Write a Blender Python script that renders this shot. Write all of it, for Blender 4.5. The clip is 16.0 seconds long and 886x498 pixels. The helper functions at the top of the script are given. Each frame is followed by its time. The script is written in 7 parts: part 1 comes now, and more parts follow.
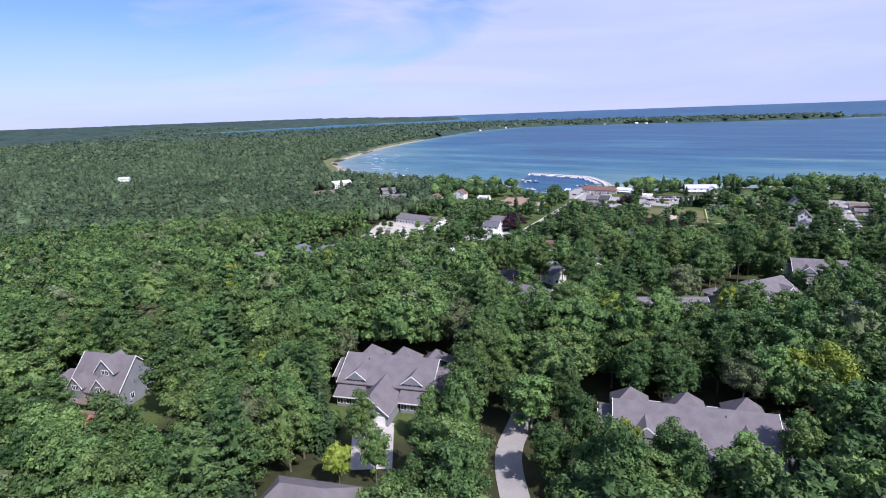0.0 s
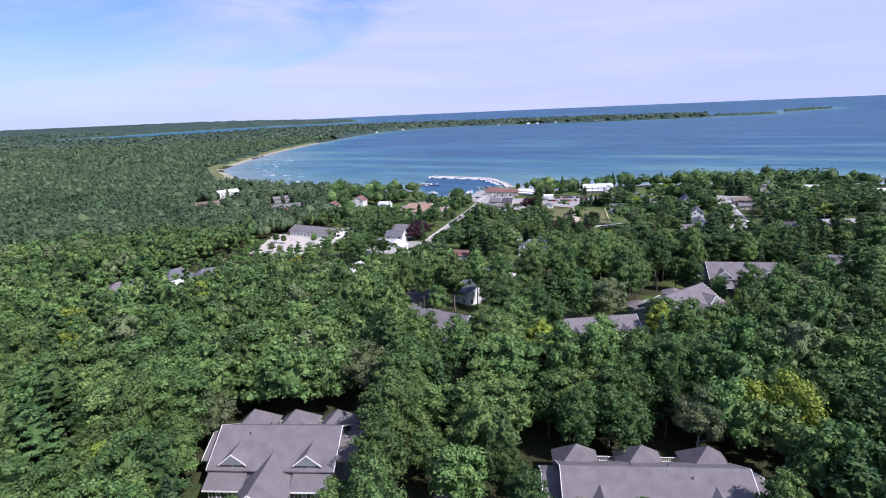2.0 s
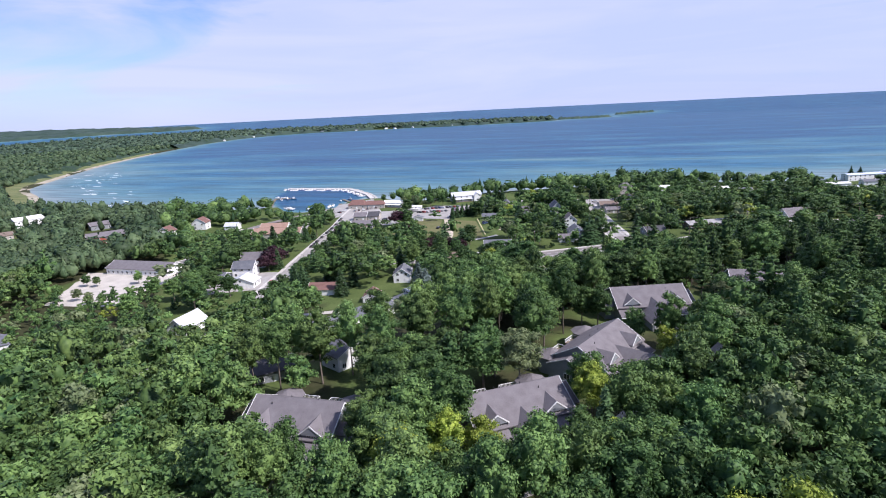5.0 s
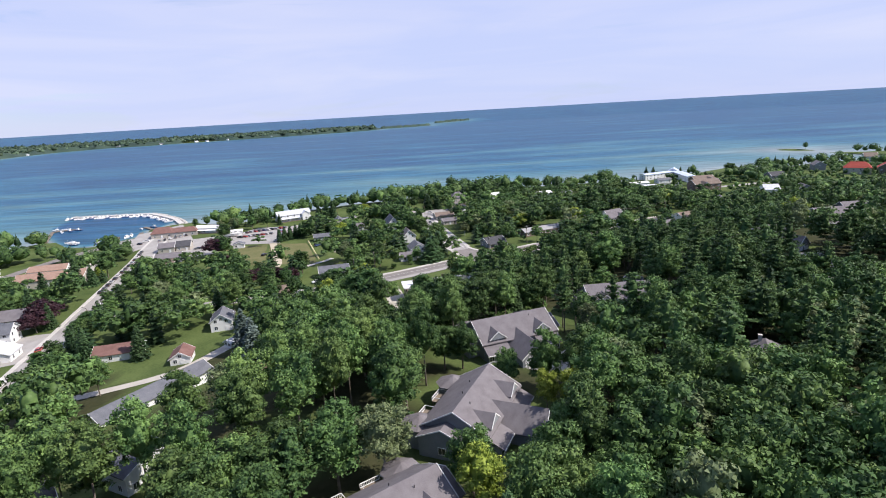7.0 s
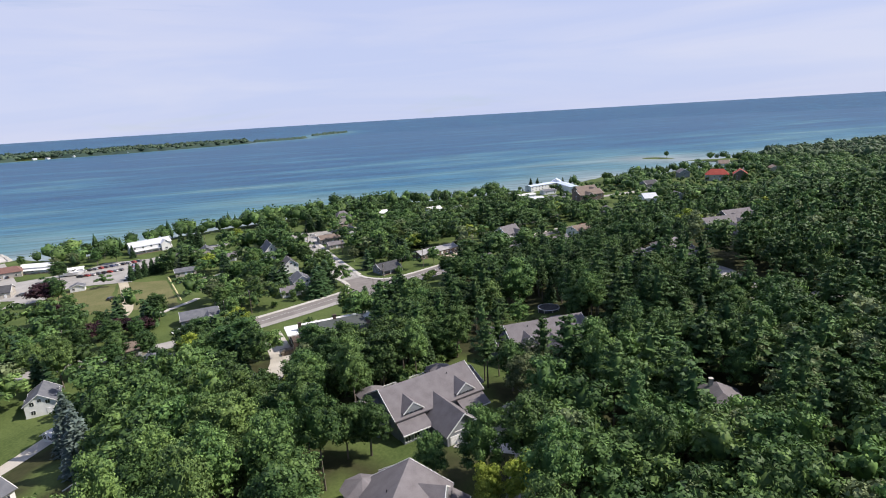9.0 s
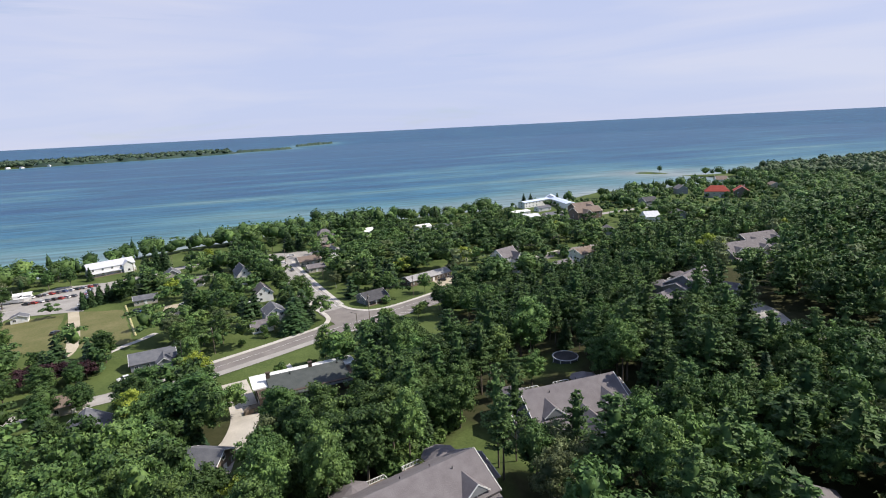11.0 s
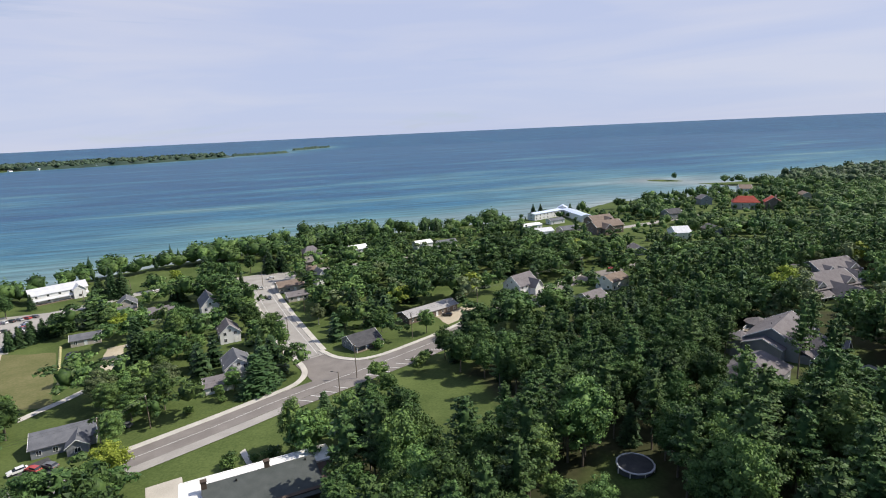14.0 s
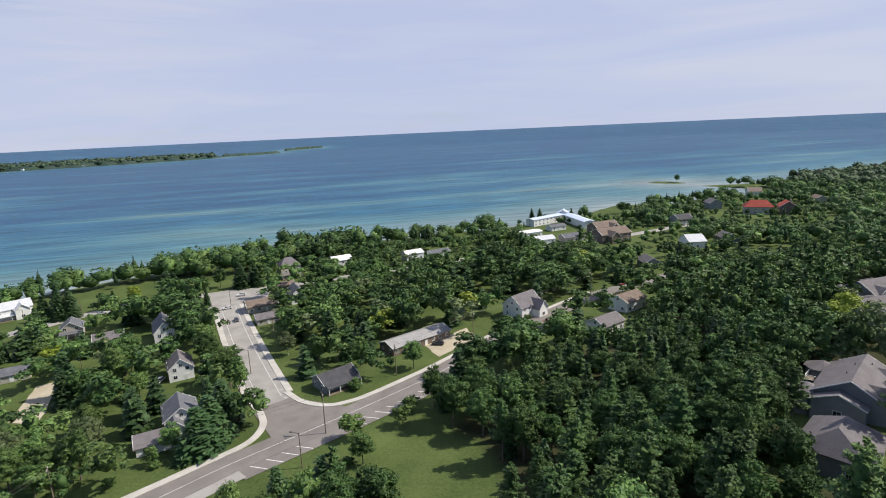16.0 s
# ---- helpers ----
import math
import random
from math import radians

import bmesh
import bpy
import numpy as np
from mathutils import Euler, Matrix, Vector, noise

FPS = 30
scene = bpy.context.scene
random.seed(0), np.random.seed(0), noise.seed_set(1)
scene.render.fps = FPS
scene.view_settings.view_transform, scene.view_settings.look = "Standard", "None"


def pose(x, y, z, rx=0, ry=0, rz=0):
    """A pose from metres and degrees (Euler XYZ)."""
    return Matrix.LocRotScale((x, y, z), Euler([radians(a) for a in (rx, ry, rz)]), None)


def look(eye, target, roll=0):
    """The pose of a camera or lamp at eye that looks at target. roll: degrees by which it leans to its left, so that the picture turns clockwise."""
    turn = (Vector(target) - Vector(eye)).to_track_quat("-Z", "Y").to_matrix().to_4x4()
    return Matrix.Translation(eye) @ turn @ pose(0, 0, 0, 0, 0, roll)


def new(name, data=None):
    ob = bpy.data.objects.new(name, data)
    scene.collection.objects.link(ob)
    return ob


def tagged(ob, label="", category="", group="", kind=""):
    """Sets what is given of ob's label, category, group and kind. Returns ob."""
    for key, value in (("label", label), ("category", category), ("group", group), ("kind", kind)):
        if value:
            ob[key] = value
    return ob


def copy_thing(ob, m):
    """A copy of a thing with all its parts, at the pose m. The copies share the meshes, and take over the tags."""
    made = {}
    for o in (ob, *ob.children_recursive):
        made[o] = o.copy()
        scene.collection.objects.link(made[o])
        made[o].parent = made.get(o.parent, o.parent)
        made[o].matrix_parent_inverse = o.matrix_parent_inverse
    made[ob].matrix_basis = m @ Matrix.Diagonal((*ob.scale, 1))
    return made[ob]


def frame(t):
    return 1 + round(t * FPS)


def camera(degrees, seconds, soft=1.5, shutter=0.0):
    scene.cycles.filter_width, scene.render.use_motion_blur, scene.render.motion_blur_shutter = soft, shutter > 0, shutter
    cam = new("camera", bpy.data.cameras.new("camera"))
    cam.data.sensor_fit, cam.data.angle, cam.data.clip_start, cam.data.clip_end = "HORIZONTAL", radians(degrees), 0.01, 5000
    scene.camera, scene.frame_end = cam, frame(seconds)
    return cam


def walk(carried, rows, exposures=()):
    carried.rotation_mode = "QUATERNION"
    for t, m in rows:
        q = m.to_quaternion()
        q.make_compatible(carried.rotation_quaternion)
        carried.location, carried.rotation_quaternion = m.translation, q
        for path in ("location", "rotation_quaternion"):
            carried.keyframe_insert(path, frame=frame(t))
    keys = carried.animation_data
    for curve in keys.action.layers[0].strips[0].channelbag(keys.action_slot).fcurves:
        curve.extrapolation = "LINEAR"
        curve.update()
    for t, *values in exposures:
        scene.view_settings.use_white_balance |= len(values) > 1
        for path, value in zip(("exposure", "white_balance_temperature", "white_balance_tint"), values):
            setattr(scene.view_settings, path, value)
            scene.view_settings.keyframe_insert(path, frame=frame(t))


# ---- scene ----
cam = camera(77.18, 16.0, 1.0)
PATH = [
    (0.0, -0.0, -0.0, 80.0, 76.232, 2.068, 0.028),
    (0.5, 0.249, 6.331, 80.039, 76.202, 2.119, -1.218),
    (1.0, 0.514, 12.685, 80.069, 76.145, 2.27, -4.335),
    (1.5, 0.824, 19.095, 80.087, 76.055, 2.378, -7.601),
    (2.0, 1.266, 25.686, 80.163, 75.981, 2.414, -10.401),
    (2.5, 1.987, 32.501, 80.325, 75.906, 2.42, -13.001),
    (3.0, 3.077, 39.452, 80.515, 75.858, 2.44, -15.242),
    (5.5, 13.957, 74.277, 80.717, 75.813, 2.883, -28.494),
    (6.0, 17.305, 81.128, 80.799, 75.777, 3.027, -33.144),
    (6.5, 21.043, 87.905, 80.909, 75.764, 3.145, -38.15),
    (7.0, 25.172, 94.605, 81.074, 75.83, 3.204, -42.548),
    (7.5, 29.686, 101.171, 81.3, 75.887, 3.252, -46.726),
    (8.0, 34.615, 107.493, 81.515, 75.976, 3.264, -50.086),
    (8.5, 39.881, 113.471, 81.636, 76.132, 3.268, -52.34),
    (9.0, 45.392, 119.174, 81.688, 76.302, 3.324, -54.82),
    (11.5, 75.988, 145.654, 81.957, 77.461, 2.799, -56.259),
    (12.0, 82.608, 150.994, 81.881, 77.577, 2.72, -56.166),
    (12.5, 89.413, 156.389, 81.794, 77.647, 2.626, -56.16),
    (13.0, 96.452, 161.774, 81.703, 77.715, 2.582, -56.204),
    (13.5, 103.749, 167.081, 81.604, 77.766, 2.565, -56.294),
    (14.0, 111.255, 172.196, 81.475, 77.791, 2.591, -56.42),
    (14.5, 118.872, 177.053, 81.29, 77.801, 2.594, -56.557),
    (15.0, 126.475, 181.636, 81.097, 77.794, 2.632, -56.721),
    (15.5, 134.016, 186.041, 80.934, 77.769, 2.612, -56.883),
    (16.0, 141.483, 190.336, 80.771, 77.778, 2.556, -56.999),
]
walk(cam, [(t, pose(x, y, z, rx, ry, rz)) for t, x, y, z, rx, ry, rz in PATH], ((0.0, 0.17, 5850, 24), (3.0, 0.18, 5900, 24), (6.0, 0.26, 6200, 18), (8.0, 0.18, 6580, 14), (9.5, 0.14, 6640, 13), (12.0, 0.11, 6770, 11), (16.0, 0.0, 6800, 10)))

# ---- world, sun ----
SUN_AZ, SUN_EL = math.radians(143), math.radians(47)
world = bpy.data.worlds.new("sky")
scene.world = world
world.use_nodes = True
wn, wl = world.node_tree.nodes, world.node_tree.links
wn.clear()
sky = wn.new("ShaderNodeTexSky")
sky.sky_type, sky.sun_disc = "NISHITA", False
sky.sun_elevation, sky.sun_rotation = SUN_EL, SUN_AZ
sky.altitude, sky.air_density, sky.dust_density, sky.ozone_density = 200, 1.1, 0.2, 4.0
coord = wn.new("ShaderNodeTexCoord")
stretch = wn.new("ShaderNodeMapping")
stretch.inputs["Scale"].default_value = (1.3, 1.3, 6.5)
stretch.inputs["Rotation"].default_value = (0.12, 0.1, 0.5)
cloud = wn.new("ShaderNodeTexNoise")
cloud.inputs["Scale"].default_value, cloud.inputs["Detail"].default_value = 1.5, 6.0
cloud.inputs["Roughness"].default_value, cloud.inputs["Distortion"].default_value = 0.55, 0.6
ramp = wn.new("ShaderNodeValToRGB")
ramp.color_ramp.elements[0].position, ramp.color_ramp.elements[1].position = 0.36, 0.58
ramp.color_ramp.elements[0].color = (0.06, 0.06, 0.06, 1)
ramp.color_ramp.elements[1].color = (0.92, 0.92, 0.92, 1)
veil = wn.new("ShaderNodeMixRGB")
veil.inputs[2].default_value = (6.0, 6.45, 9.2, 1)
back = wn.new("ShaderNodeBackground")
back.inputs["Strength"].default_value = 0.095
wout = wn.new("ShaderNodeOutputWorld")
wl.new(coord.outputs["Generated"], stretch.inputs["Vector"])
wl.new(stretch.outputs[0], cloud.inputs["Vector"])
drift = wn.new("ShaderNodeMath")
drift.operation = "MULTIPLY_ADD"
drift.inputs[1].default_value = 0.26
split = wn.new("ShaderNodeSeparateXYZ")
low = wn.new("ShaderNodeMapRange")
low.inputs["From Min"].default_value, low.inputs["From Max"].default_value = -0.02, 0.17
low.inputs["To Min"].default_value, low.inputs["To Max"].default_value = 0.88, 0.0
most = wn.new("ShaderNodeMath")
most.operation = "MAXIMUM"
wl.new(coord.outputs["Generated"], split.inputs[0])
wl.new(split.outputs["X"], drift.inputs[0])
wl.new(cloud.outputs["Fac"], drift.inputs[2])
wl.new(drift.outputs[0], ramp.inputs[0])
wl.new(split.outputs["Z"], low.inputs["Value"])
wl.new(ramp.outputs[0], most.inputs[0])
wl.new(low.outputs[0], most.inputs[1])
wl.new(most.outputs[0], veil.inputs[0])
azure = wn.new("ShaderNodeMixRGB")
azure.blend_type = "MULTIPLY"
azure.inputs[0].default_value, azure.inputs[2].default_value = 1.0, (0.80, 0.97, 1.20, 1)
wl.new(sky.outputs[0], azure.inputs[1])
wl.new(azure.outputs[0], veil.inputs[1])
wisp, wisp_at, wisp_col = wn.new("ShaderNodeTexNoise"), wn.new("ShaderNodeMapping"), wn.new("ShaderNodeValToRGB")
wisp_at.inputs["Scale"].default_value, wisp_at.inputs["Rotation"].default_value = (1.0, 1.0, 9.0), (-0.10, 0.16, 0.2)
wisp.inputs["Scale"].default_value, wisp.inputs["Detail"].default_value, wisp.inputs["Distortion"].default_value = 1.8, 6.0, 0.8
wisp_col.color_ramp.elements[0].position, wisp_col.color_ramp.elements[1].position = 0.38, 0.66
wisp_col.color_ramp.elements[0].color, wisp_col.color_ramp.elements[1].color = (5.35, 6.15, 8.7, 1), (6.3, 6.8, 8.7, 1)
wl.new(coord.outputs["Generated"], wisp_at.inputs["Vector"])
wl.new(wisp_at.outputs[0], wisp.inputs["Vector"])
wl.new(wisp.outputs["Fac"], wisp_col.inputs[0])
wl.new(wisp_col.outputs[0], veil.inputs[2])
wl.new(veil.outputs[0], back.inputs[0])
wl.new(back.outputs[0], wout.inputs[0])
sun = new("sun", bpy.data.lights.new("sun", "SUN"))
sun.data.energy, sun.data.angle, sun.data.color = 5.0, math.radians(0.55), (1.0, 0.95, 0.87)
to_sun = Vector((math.sin(SUN_AZ) * math.cos(SUN_EL), math.cos(SUN_AZ) * math.cos(SUN_EL), math.sin(SUN_EL)))
sun.matrix_world = look(to_sun * 300, (0, 0, 0))


# ---- materials ----
def nodes_of(name):
    m = bpy.data.materials.new(name)
    m.use_nodes = True
    return m, m.node_tree.nodes, m.node_tree.links, m.node_tree.nodes["Principled BSDF"]


def surface(name, a, b, rough=0.8, scale=0.5, fine=6.0, bump=0.3, metal=0.0, vary=0.0, spec=0.3):
    """Two colours mixed by coarse and fine noise at real size, with relief; vary: lightness that differs from piece to piece."""
    m, n, l, p = nodes_of(name)
    geo = n.new("ShaderNodeNewGeometry")
    big, small = n.new("ShaderNodeTexNoise"), n.new("ShaderNodeTexNoise")
    big.inputs["Scale"].default_value, big.inputs["Detail"].default_value = scale, 4
    small.inputs["Scale"].default_value, small.inputs["Detail"].default_value = fine, 3
    for t in (big, small):
        l.new(geo.outputs["Position"], t.inputs["Vector"])
    add = n.new("ShaderNodeMath")
    add.operation = "MULTIPLY_ADD"
    l.new(small.outputs["Fac"], add.inputs[0])
    add.inputs[1].default_value = 0.7
    l.new(big.outputs["Fac"], add.inputs[2])
    spread = n.new("ShaderNodeMapRange")
    spread.inputs["From Min"].default_value, spread.inputs["From Max"].default_value = 0.55, 1.15
    l.new(add.outputs[0], spread.inputs["Value"])
    mix = n.new("ShaderNodeMixRGB")
    mix.inputs[1].default_value, mix.inputs[2].default_value = (*a, 1), (*b, 1)
    l.new(spread.outputs[0], mix.inputs[0])
    last = mix.outputs[0]
    if vary:
        info, hue = n.new("ShaderNodeObjectInfo"), n.new("ShaderNodeHueSaturation")
        rng = n.new("ShaderNodeMapRange")
        rng.inputs["To Min"].default_value, rng.inputs["To Max"].default_value = 1 - vary, 1 + vary
        l.new(info.outputs["Random"], rng.inputs["Value"])
        l.new(rng.outputs[0], hue.inputs["Value"])
        l.new(last, hue.inputs["Color"])
        last = hue.outputs[0]
    l.new(last, p.inputs["Base Color"])
    p.inputs["Roughness"].default_value, p.inputs["Metallic"].default_value = rough, metal
    p.inputs["Specular IOR Level"].default_value = spec
    if bump:
        b_ = n.new("ShaderNodeBump")
        b_.inputs["Strength"].default_value, b_.inputs["Distance"].default_value = bump, 0.1
        l.new(small.outputs["Fac"], b_.inputs["Height"])
        l.new(b_.outputs[0], p.inputs["Normal"])
    return m


def foliage(name, dark, light, spread=0.35, hue_spread=0.02, patch=0.12, joined=False):
    """Leaves: colour differs from tree to tree, from clump to clump and over the crown; a part of the light passes through."""
    m, n, l, p = nodes_of(name)
    geo, info = n.new("ShaderNodeNewGeometry"), n.new("ShaderNodeObjectInfo")
    noise_ = n.new("ShaderNodeTexNoise")
    noise_.inputs["Scale"].default_value, noise_.inputs["Detail"].default_value = patch, 3
    l.new(geo.outputs["Position"], noise_.inputs["Vector"])
    half = n.new("ShaderNodeMath")
    half.operation = "MULTIPLY_ADD"
    l.new(geo.outputs["Random Per Island"], half.inputs[0])
    half.inputs[1].default_value = 0.56
    sub = n.new("ShaderNodeMath")
    sub.operation = "MULTIPLY_ADD"
    l.new(noise_.outputs["Fac"], sub.inputs[0])
    sub.inputs[1].default_value = 1.35
    clump, off = n.new("ShaderNodeTexNoise"), n.new("ShaderNodeMath")
    clump.inputs["Scale"].default_value, clump.inputs["Detail"].default_value = 0.85, 3
    l.new(geo.outputs["Position"], clump.inputs["Vector"])
    off.operation = "MULTIPLY_ADD"
    off.inputs[1].default_value, off.inputs[2].default_value = 1.7, -1.30
    l.new(clump.outputs["Fac"], off.inputs[0])
    l.new(off.outputs[0], sub.inputs[2])
    l.new(sub.outputs[0], half.inputs[2])
    half.use_clamp = True
    mix = n.new("ShaderNodeMixRGB")
    mix.inputs[1].default_value, mix.inputs[2].default_value = (*dark, 1), (*light, 1)
    l.new(half.outputs[0], mix.inputs[0])
    hue = n.new("ShaderNodeHueSaturation")
    rv, rh = n.new("ShaderNodeMapRange"), n.new("ShaderNodeMapRange")
    rv.inputs["To Min"].default_value, rv.inputs["To Max"].default_value = 1 - spread, 1 + spread
    rh.inputs["To Min"].default_value, rh.inputs["To Max"].default_value = 0.5 - hue_spread, 0.5 + 0.35 * hue_spread
    white = n.new("ShaderNodeTexWhiteNoise")
    white.noise_dimensions = "1D"
    each = info.outputs["Random"]
    if joined:
        tint = n.new("ShaderNodeAttribute")
        tint.attribute_name = "tint"
        each = tint.outputs["Fac"]
    l.new(each, white.inputs["W"])
    l.new(each, rv.inputs["Value"])
    l.new(white.outputs["Value"], rh.inputs["Value"])
    l.new(rv.outputs[0], hue.inputs["Value"])
    l.new(rh.outputs[0], hue.inputs["Hue"])
    l.new(mix.outputs[0], hue.inputs["Color"])
    l.new(hue.outputs[0], p.inputs["Base Color"])
    p.inputs["Roughness"].default_value, p.inputs["Specular IOR Level"].default_value = 0.55, 0.16
    trans, both = n.new("ShaderNodeBsdfTranslucent"), n.new("ShaderNodeMixShader")
    both.inputs[0].default_value = 0.14
    l.new(hue.outputs[0], trans.inputs["Color"])
    l.new(p.outputs[0], both.inputs[1])
    l.new(trans.outputs[0], both.inputs[2])
    l.new(both.outputs[0], n["Material Output"].inputs["Surface"])
    return m


DRY = surface("dry_grass", (0.10, 0.115, 0.042), (0.19, 0.175, 0.085), 0.95, 0.08, 1.2, 0.5, spec=0.1)
SAND = surface("sand", (0.36, 0.31, 0.22), (0.55, 0.49, 0.38), 0.95, 0.1, 2.0, 0.3, spec=0.1)
BEACH = surface("beach_sand", (0.24, 0.215, 0.155), (0.46, 0.41, 0.32), 0.95, 0.05, 0.6, 0.3, spec=0.1)
REEDS = surface("dune_grass", (0.085, 0.115, 0.042), (0.20, 0.205, 0.095), 0.95, 0.05, 0.8, 0.5, spec=0.1)
GRAVEL = surface("gravel", (0.40, 0.37, 0.32), (0.58, 0.54, 0.47), 0.95, 0.15, 4.0, 0.4, spec=0.1)
ASPHALT = surface("asphalt", (0.165, 0.148, 0.136), (0.25, 0.228, 0.210), 0.9, 0.2, 5.0, 0.2)
PALE_ROAD = surface("worn_asphalt", (0.27, 0.255, 0.235), (0.40, 0.38, 0.35), 0.9, 0.15, 4.0, 0.2)
CONCRETE = surface("concrete", (0.42, 0.40, 0.36), (0.60, 0.57, 0.52), 0.9, 0.3, 4.0, 0.2)
PAINT = surface("road_paint", (0.60, 0.60, 0.58), (0.78, 0.78, 0.76), 0.7, 1.0, 8.0, 0.1)
SHINGLE = surface("grey_shingle", (0.140, 0.126, 0.130), (0.205, 0.190, 0.195), 0.9, 0.5, 7.0, 0.6)
SLATE = surface("blue_grey_shingle", (0.10, 0.105, 0.12), (0.17, 0.175, 0.19), 0.9, 0.5, 7.0, 0.6)
BLACK_ROOF = surface("dark_shingle", (0.05, 0.05, 0.055), (0.09, 0.09, 0.095), 0.85, 0.5, 7.0, 0.5)
BROWN_ROOF = surface("brown_shingle", (0.16, 0.12, 0.095), (0.24, 0.19, 0.155), 0.9, 0.5, 7.0, 0.5)
RED_ROOF = surface("red_shingle", (0.150, 0.080, 0.066), (0.225, 0.128, 0.108), 0.9, 0.5, 7.0, 0.5)
RED_ROOF_BRIGHT = surface("bright_red_roof", (0.30, 0.050, 0.034), (0.40, 0.085, 0.06), 0.85, 0.5, 6.0, 0.4)
TAN_ROOF = surface("tan_tile", (0.27, 0.17, 0.125), (0.37, 0.25, 0.19), 0.9, 0.5, 6.0, 0.5)
GREEN_ROOF = surface("grey_green_roof", (0.058, 0.068, 0.064), (0.09, 0.10, 0.096), 0.85, 0.5, 6.0, 0.4)
PALE_ROOF = surface("pale_metal_roof", (0.50, 0.51, 0.53), (0.68, 0.69, 0.71), 0.5, 0.4, 5.0, 0.1, 0.1)
WORN_ROOF = surface("pale_grey_roof", (0.27, 0.265, 0.26), (0.38, 0.37, 0.36), 0.85, 0.4, 5.0, 0.3)
WHITE_ROOF = surface("white_membrane", (0.74, 0.73, 0.70), (0.86, 0.85, 0.82), 0.7, 0.4, 4.0, 0.1)
BLUE_ROOF = surface("pale_blue_roof", (0.50, 0.58, 0.74), (0.62, 0.69, 0.82), 0.5, 0.4, 4.0, 0.1)
GREY_SIDING = surface("grey_siding", (0.20, 0.215, 0.225), (0.27, 0.285, 0.30), 0.75, 0.5, 6.0, 0.2)
WHITE_SIDING = surface("white_siding", (0.68, 0.68, 0.66), (0.82, 0.82, 0.80), 0.7, 0.4, 5.0, 0.1)
BEIGE_SIDING = surface("beige_siding", (0.38, 0.35, 0.30), (0.50, 0.46, 0.40), 0.75, 0.4, 5.0, 0.2)
BROWN_SIDING = surface("brown_wood", (0.145, 0.112, 0.088), (0.225, 0.178, 0.142), 0.8, 0.6, 6.0, 0.3)
DARK_SIDING = surface("dark_brown_wood", (0.065, 0.048, 0.038), (0.115, 0.086, 0.068), 0.85, 0.6, 6.0, 0.3)
RED_SIDING = surface("red_painted_wood", (0.28, 0.07, 0.045), (0.38, 0.11, 0.07), 0.8, 0.6, 6.0, 0.3)
TRIM = surface("white_trim", (0.76, 0.76, 0.74), (0.84, 0.84, 0.82), 0.6, 1.0, 8.0, 0.05)
DARK_METAL = surface("dark_metal", (0.05, 0.05, 0.055), (0.09, 0.09, 0.09), 0.5, 2.0, 9.0, 0.1, 0.6)
WOOD = surface("weathered_wood", (0.15, 0.12, 0.09), (0.26, 0.21, 0.16), 0.85, 1.0, 8.0, 0.4)
BARK = surface("bark", (0.11, 0.09, 0.07), (0.22, 0.185, 0.15), 0.95, 0.8, 6.0, 0.8)
PALE_BARK = surface("pale_bark", (0.30, 0.28, 0.25), (0.52, 0.50, 0.46), 0.9, 1.2, 5.0, 0.6)
STONE = surface("pale_stone", (0.36, 0.34, 0.31), (0.52, 0.50, 0.46), 0.9, 0.6, 3.0, 0.6, vary=0.2)
BRICK_PAVING = surface("red_paving", (0.30, 0.13, 0.09), (0.42, 0.21, 0.15), 0.9, 0.8, 5.0, 0.3)
RUBBER = surface("tyre_rubber", (0.02, 0.02, 0.02), (0.04, 0.04, 0.04), 0.8, 3.0, 9.0, 0.1)
YELLOW = surface("yellow_paint", (0.46, 0.42, 0.20), (0.62, 0.57, 0.33), 0.8, 1.0, 6.0, 0.1)
def ground_material():
    """Mown grass, with leaf litter and low growth under the woods, their colour darkened for the trees' shade."""
    m = surface("land", (0.048, 0.076, 0.022), (0.116, 0.152, 0.050), 0.95, 0.06, 1.4, 0.5, spec=0.1)
    n, l = m.node_tree.nodes, m.node_tree.links
    p = n["Principled BSDF"]
    grass = p.inputs["Base Color"].links[0].from_socket
    wood_, mix, tex, col = n.new("ShaderNodeAttribute"), n.new("ShaderNodeMixRGB"), n.new("ShaderNodeTexNoise"), n.new("ShaderNodeMixRGB")
    wood_.attribute_name = "wood"
    tex.inputs["Scale"].default_value, tex.inputs["Detail"].default_value = 0.5, 5
    geo = n.new("ShaderNodeNewGeometry")
    l.new(geo.outputs["Position"], tex.inputs["Vector"])
    col.inputs[1].default_value, col.inputs[2].default_value = (0.022, 0.032, 0.012, 1), (0.075, 0.072, 0.036, 1)
    l.new(tex.outputs["Fac"], col.inputs[0])
    l.new(wood_.outputs["Fac"], mix.inputs[0])
    l.new(grass, mix.inputs[1])
    l.new(col.outputs[0], mix.inputs[2])
    l.new(mix.outputs[0], p.inputs["Base Color"])
    return m


LAND = ground_material()


def glass(name, tint):
    m, n, l, p = nodes_of(name)
    p.inputs["Base Color"].default_value = (*tint, 1)
    p.inputs["Roughness"].default_value, p.inputs["Specular IOR Level"].default_value = 0.06, 0.8
    return m


PANE = glass("window_glass", (0.03, 0.035, 0.045))


def car_paint(name, c):
    m, n, l, p = nodes_of(name)
    p.inputs["Base Color"].default_value = (*c, 1)
    p.inputs["Roughness"].default_value, p.inputs["Coat Weight"].default_value = 0.35, 0.6
    return m


CAR_PAINTS = {k: car_paint(k + "_car_paint", c) for k, c in dict(white=(0.75, 0.75, 0.74), black=(0.02, 0.02, 0.022), silver=(0.42, 0.43, 0.44), red=(0.42, 0.04, 0.03), blue=(0.05, 0.09, 0.2), grey=(0.13, 0.135, 0.14)).items()}

